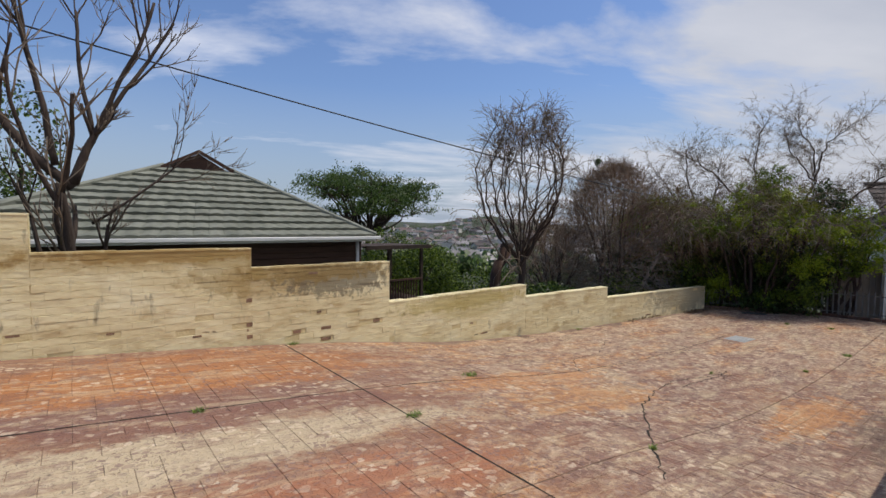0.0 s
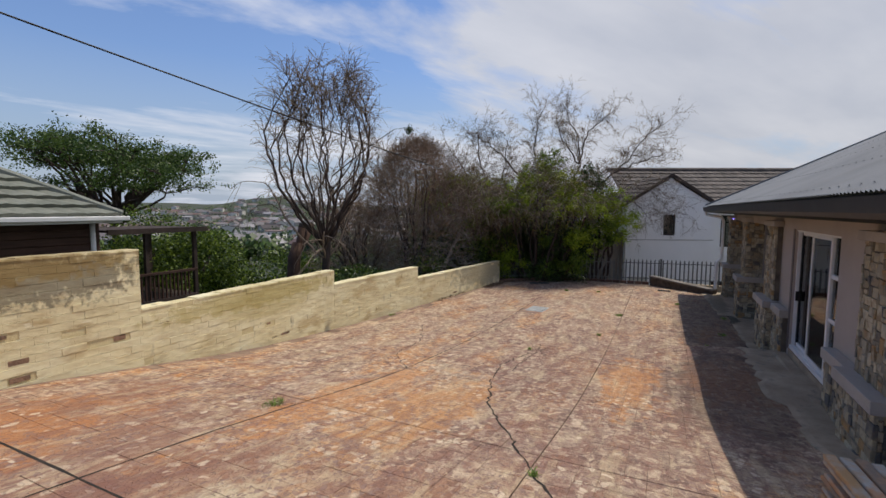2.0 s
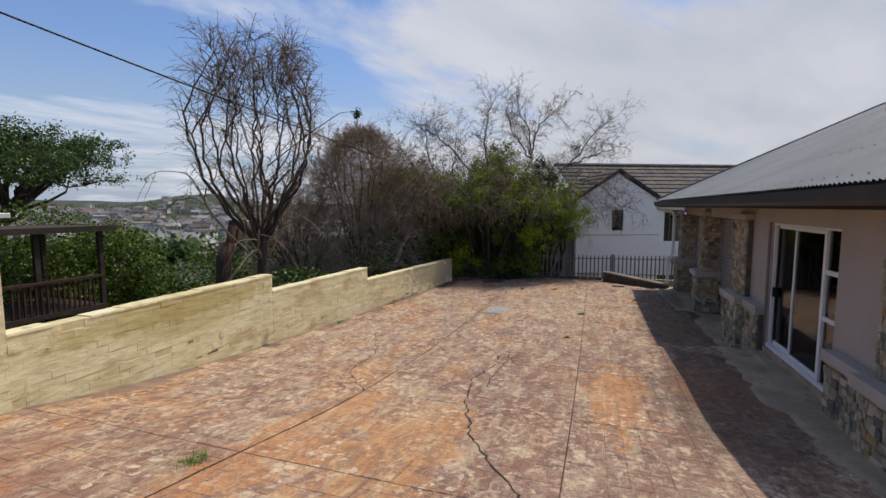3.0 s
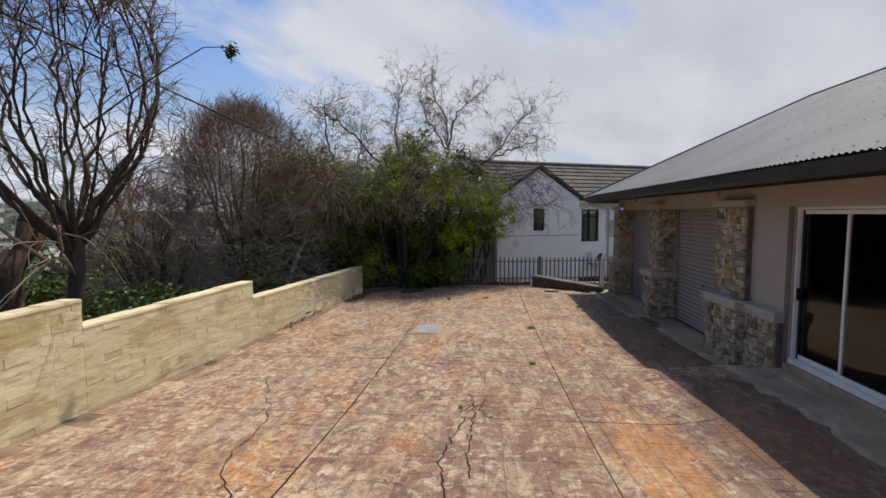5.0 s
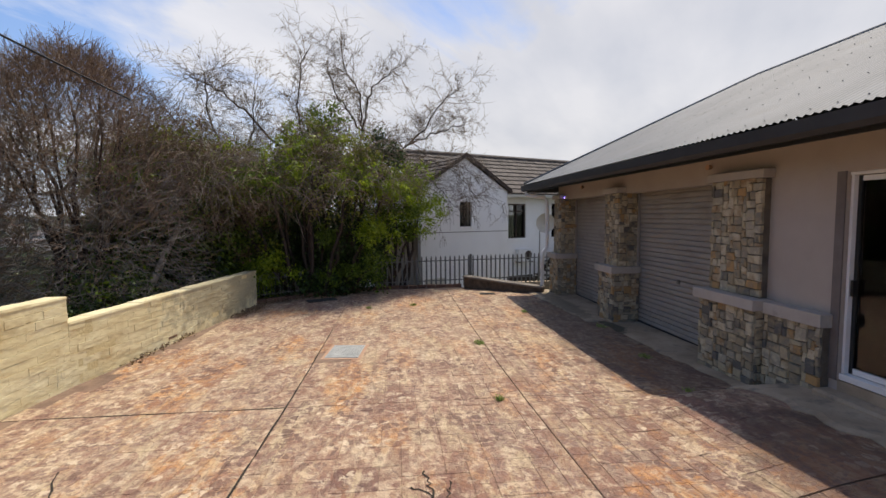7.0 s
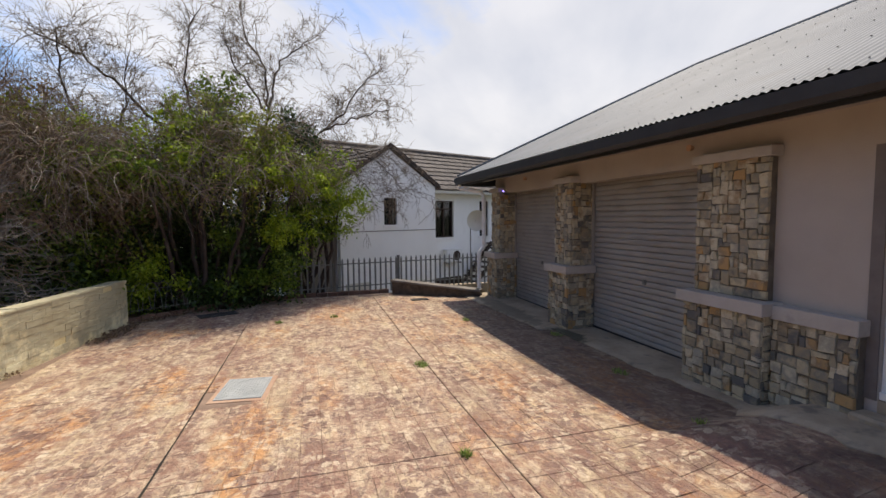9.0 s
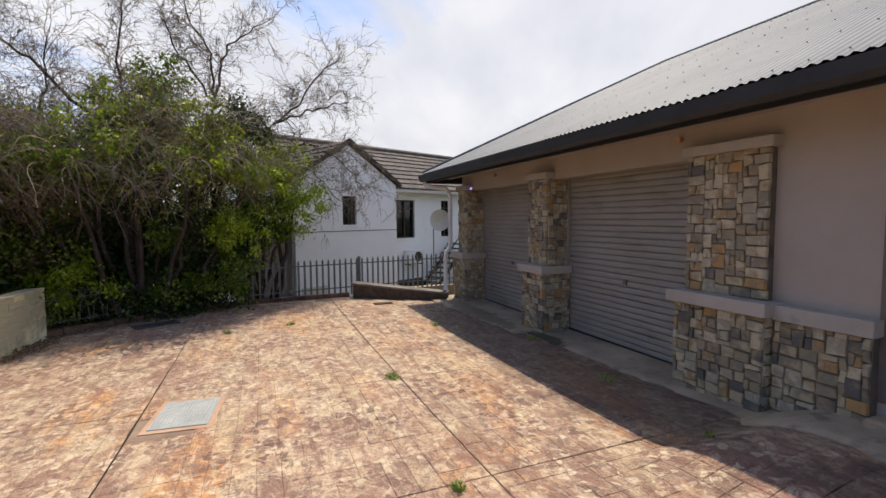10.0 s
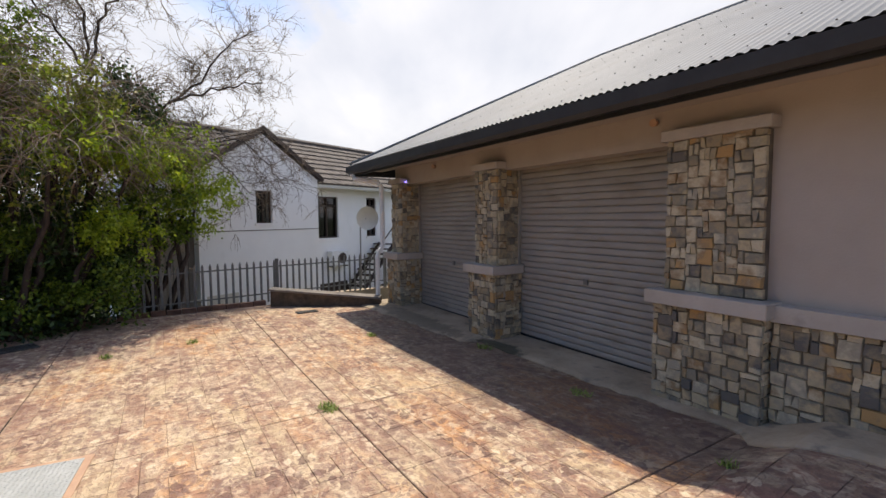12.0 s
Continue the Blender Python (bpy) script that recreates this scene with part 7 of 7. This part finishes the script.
# retaining side of the drop behind the kerb
tagged(block("retaining_wall", (18.5, -3, -4.4, 18.7, 1.2, -1.14), "concrete", kind="structure"), "grey cement retaining wall below the fence", "wall")

# ---- overhead cable ----
cb = thing("overhead_cable", (0, 0, 0), "thin black overhead cable sagging across the sky", "cable")
pts_ = []
for k in range(41):
    t_ = k / 40
    x_ = -14 + 27.5 * t_
    base_ = Vector((2.1, 9.15, 4.11)) + Vector((0.976, -0.163, -0.143)) * ((x_ - 2.1) / 0.976)
    pts_.append(base_ + Vector((0, 0, 0.012 * ((x_ - 4) ** 2 - 9) * 0.12)))
v_, f_ = tube(pts_, [0.013] * 41, 6)
mesh_part("cable_line", v_, f_, "black", cb)
nest = thing("hanging_nest", (9.28, 5.95, 3.0), "small dark ball of leaves hanging from a twig", "nest")
rn_ = random.Random(2)
v_, f_ = [], []
leaves([Vector((rn_.gauss(0, 0.03), rn_.gauss(0, 0.03), rn_.gauss(0, 0.04))) for _ in range(45)], 4, 0.042, 0.012, rn_, v_, f_)
mesh_part("leaf_ball", v_, f_, "leaf_dark", nest)
mesh_part("hanging_twig", *tube([Vector((0, 0, 0.03)), Vector((-0.1, 0.3, 0.0)), Vector((-0.1, 0.9, -0.3)), Vector((0.0, 2.0, -0.9))], [0.004, 0.006, 0.009, 0.014], 4), "bark", nest)


# ---- the town in the valley ----
def town():
    rnd = random.Random(77)

    def make(w, d, hgt, rise):
        h = thing("town_house", (0, 0, -500), "", "house", "houses of the town")
        bm = bmesh.new(); box(bm, -w / 2, -d / 2, -4, w / 2, d / 2, hgt)
        v1, v2 = bm.verts.new((-w / 2, 0, hgt + rise)), bm.verts.new((w / 2, 0, hgt + rise))
        bm.verts.ensure_lookup_table()
        q = {(round(v.co.x / w * 2), round(v.co.y / d * 2)): v for v in bm.verts if abs(v.co.z - hgt) < 1e-4}
        bm.faces.new((q[(-1, -1)], q[(-1, 1)], v1)); bm.faces.new((q[(1, -1)], v2, q[(1, 1)]))
        part("wall", bm, "town_wall", h)
        o = 0.5
        zz = hgt - rise * (o / (d / 2))
        v = [(-w / 2 - o, -d / 2 - o, zz), (w / 2 + o, -d / 2 - o, zz), (w / 2 + o, 0, hgt + rise + 0.05), (-w / 2 - o, 0, hgt + rise + 0.05), (w / 2 + o, d / 2 + o, zz), (-w / 2 - o, d / 2 + o, zz)]
        v += [(x, y, z + 0.25) for x, y, z in v]
        f = [(0, 1, 2, 3), (3, 2, 4, 5), (6, 9, 8, 7), (9, 11, 10, 8), (0, 6, 7, 1), (4, 10, 11, 5), (0, 3, 9, 6), (3, 5, 11, 9), (1, 7, 8, 2), (2, 8, 10, 4)]
        mesh_part("roof", v, f, "town_roof", h)
        bm = bmesh.new()
        for k in range(int(w // 2.6)):
            x = -w / 2 + 1.3 + k * 2.6
            box(bm, x - 0.55, -d / 2 - 0.04, hgt - 1.9, x + 0.55, -d / 2 + 0.02, hgt - 0.7)
            box(bm, x - 0.55, d / 2 - 0.02, hgt - 1.9, x + 0.55, d / 2 + 0.04, hgt - 0.7)
        part("window_row", bm, "black", h, kind="stuff")
        return h
    kinds = [make(12, 8, 3.0, 2.4), make(15, 9, 3.2, 2.2), make(9, 8, 5.6, 2.0), make(18, 9, 3.0, 2.8), make(11, 10, 5.8, 0.6)]
    tags = ["white gabled house with a dull grey roof in the valley", "low pale house with a brown roof in the valley", "two-storey white house in the valley", "long white house with a dark roof in the valley", "flat-topped pale block in the valley"]
    rnd = random.Random(12)
    made = 0
    placed = [(150.0, 42, 25, 1), (138, 47, 60, 0), (160, 38, 10, 3), (150, 52, 40, 0), (135, 57, 80, 1), (145, 34, 100, 0)]
    for r, az, tr, kd in placed:
        x, y = 8 + r * math.sin(radians(az)), 4 + r * math.cos(radians(az))
        m = copy_thing(kinds[kd], pose(x, y, far_land(x, y) + 0.6, 0, 0, tr))
        tagged(m, tags[kd], "house", "houses of the town")
    tries = 0
    done = []
    while made < 288 and tries < 4000:
        tries += 1
        r = 125 + 560 * rnd.random() ** 0.8
        az = rnd.uniform(-8, 84)
        x, y = 8 + r * math.sin(radians(az)), 4 + r * math.cos(radians(az))
        if any((x - a) ** 2 + (y - b) ** 2 < 15 ** 2 for a, b in done):
            continue
        if abs(az - 44.5) < 7 and r > 700 and rnd.random() < 0.9:
            continue
        done.append((x, y))
        kd = rnd.randrange(5)
        m = copy_thing(kinds[kd], pose(x, y, far_land(x, y) + 0.8, 0, 0, rnd.uniform(0, 180)))
        tagged(m, tags[kd], "house", "houses of the town")
        made += 1
    for k in kinds:
        for c in list(k.children):
            bpy.data.objects.remove(c)
        bpy.data.objects.remove(k)
    # the houses beyond, too far off to tell apart
    rn = random.Random(19)
    wv, wf, rv, rf = [], [], [], []
    for k in range(420):
        r = 420 + 520 * rn.random()
        az = rn.uniform(-10, 86)
        x, y = 8 + r * math.sin(radians(az)), 4 + r * math.cos(radians(az))
        z = far_land(x, y)
        w, d, hh, t = rn.uniform(4, 9), rn.uniform(3.5, 5), rn.uniform(2.8, 5.5), rn.uniform(0, 3.14)
        c, sn = math.cos(t), math.sin(t)
        P = lambda a, b, q: (x + a * c - b * sn, y + a * sn + b * c, z + q)
        j = len(wv)
        wv += [P(-w, -d, -3), P(w, -d, -3), P(w, d, -3), P(-w, d, -3), P(-w, -d, hh), P(w, -d, hh), P(w, d, hh), P(-w, d, hh), P(-w, 0, hh + 2), P(w, 0, hh + 2)]
        wf += [(j, j + 1, j + 5, j + 4), (j + 2, j + 3, j + 7, j + 6), (j + 1, j + 2, j + 6, j + 9, j + 5), (j + 3, j, j + 4, j + 8, j + 7)]
        j = len(rv)
        e = d + 0.6
        rv += [P(-w - 0.5, -e, hh - 0.1), P(w + 0.5, -e, hh - 0.1), P(w + 0.5, 0, hh + 2.2), P(-w - 0.5, 0, hh + 2.2), P(w + 0.5, e, hh - 0.1), P(-w - 0.5, e, hh - 0.1)]
        rf += [(j, j + 1, j + 2, j + 3), (j + 3, j + 2, j + 4, j + 5)]
    tagged(mesh_part("distant_houses", wv, wf, "town_wall"), "pale houses crowded over the far hillside", "houses", kind="stuff")
    tagged(mesh_part("distant_roofs", rv, rf, "town_roof"), "grey and brown gabled roofs over the far hillside", "roofs", kind="stuff")
    # trees between the houses
    for nm, mt, count, seed in (("valley_trees", "leaf_dark", 3000, 3), ("valley_trees", "leaf_thorn", 1200, 5)):
        rn = random.Random(seed)
        v, f = [], []
        for k in range(count):
            r = 85 + 860 * rn.random() ** 0.8
            az = rn.uniform(-12, 92)
            x, y = 8 + r * math.sin(radians(az)), 4 + r * math.cos(radians(az))
            z = far_land(x, y)
            s = rn.uniform(1.6, 4.2)
            for c in range(4 if r > 250 else 9):
                cx, cy, cz = x + rn.gauss(0, s * 0.5), y + rn.gauss(0, s * 0.5), z + s * rn.uniform(0.5, 1.3)
                q = s * rn.uniform(0.35, 0.6)
                for _ in range(9 if r > 250 else 22):
                    d = Vector((rn.gauss(0, 1), rn.gauss(0, 1), rn.gauss(0, 1))).normalized() * q
                    a = Vector((rn.gauss(0, 1), rn.gauss(0, 1), rn.gauss(0, 1))).normalized() * q * 0.42
                    b = a.orthogonal() * rn.uniform(0.5, 1.0)
                    j = len(v)
                    p = Vector((cx, cy, cz)) + d
                    v += [p - a, p + b, p + a, p - b]
                    f.append((j, j + 1, j + 2, j + 3))
        o = mesh_part(nm, v, f, mt)
        tagged(o, "dull green trees scattered between the houses of the valley", "trees", kind="stuff")


town()


# ---- stones, bricks and pavers, last ----
def lay_stones():
    for p, org, ua, na, w, h, seed in STONES:
        rnd = random.Random(seed)
        inv = p.matrix_world.inverted()
        org, ua, na = Vector(org), Vector(ua), Vector(na)
        up = Vector((0, 0, 1))
        flip = ua.cross(up).dot(na) > 0
        for u0, v0, u1, v1 in ashlar(w, h, rnd):
            j = 0.0025
            pr = rnd.uniform(0.012, 0.028)
            cs = [(u0 + j, v0 + j), (u1 - j, v0 + j), (u1 - j, v1 - j), (u0 + j, v1 - j)]
            k = 0.013
            cs = [(u + rnd.uniform(-k, k) * 0.7, q + rnd.uniform(-k, k) * 0.7) for u, q in cs]
            cu, cv = (u0 + u1) / 2, (v0 + v1) / 2
            cen = inv @ (org + ua * cu + up * cv)
            vs = [ua * (u - cu) + up * (q - cv) - na * 0.01 for u, q in cs]
            vs += [ua * (u - cu) * 0.97 + up * (q - cv) * 0.97 + na * pr * 0.7 for u, q in cs]
            vs += [ua * (u - cu) * 0.91 + up * (q - cv) * 0.91 + na * (pr + rnd.uniform(-0.003, 0.004)) for u, q in cs]
            fs = [(8, 9, 10, 11)]
            for a in (0, 4):
                for i in range(4):
                    q = (i + 1) % 4
                    fs.append((a + i, a + q, a + 4 + q, a + 4 + i))
            if flip:
                fs = [tuple(reversed(x)) for x in fs]
            o = mesh_part("stone", vs, fs, "stone", p)
            o.location = cen


lay_stones()


def lay_bricks():
    near = [q for q in BRICKS if -0.4 < q[0] < 4.25 and q[2] < 0.55]
    near = near[:290]
    rest = [q for q in BRICKS if q not in set(near)]
    for q in near:
        v, f = [], []
        brick_geometry(q, v, f)
        c = Vector(v[0])
        o = mesh_part("brick", [Vector(p) - c for p in v], f, "yellow")
        o.parent = WALL
        o.location = c - WALL.location
    v, f = [], []
    for q in rest:
        brick_geometry(q, v, f)
    o = mesh_part("bricks", [Vector(p) - WALL.location for p in v], f, "yellow", WALL, "painted yellow bricks", kind="stuff")


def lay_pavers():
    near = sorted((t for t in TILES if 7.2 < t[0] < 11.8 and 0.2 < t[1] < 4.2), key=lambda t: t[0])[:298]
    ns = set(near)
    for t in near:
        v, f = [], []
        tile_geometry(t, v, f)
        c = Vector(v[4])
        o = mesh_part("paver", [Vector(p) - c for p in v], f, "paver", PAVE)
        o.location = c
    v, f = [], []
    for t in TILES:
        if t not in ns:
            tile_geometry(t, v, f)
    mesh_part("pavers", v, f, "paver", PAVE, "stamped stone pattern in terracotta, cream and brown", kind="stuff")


lay_bricks()
lay_pavers()
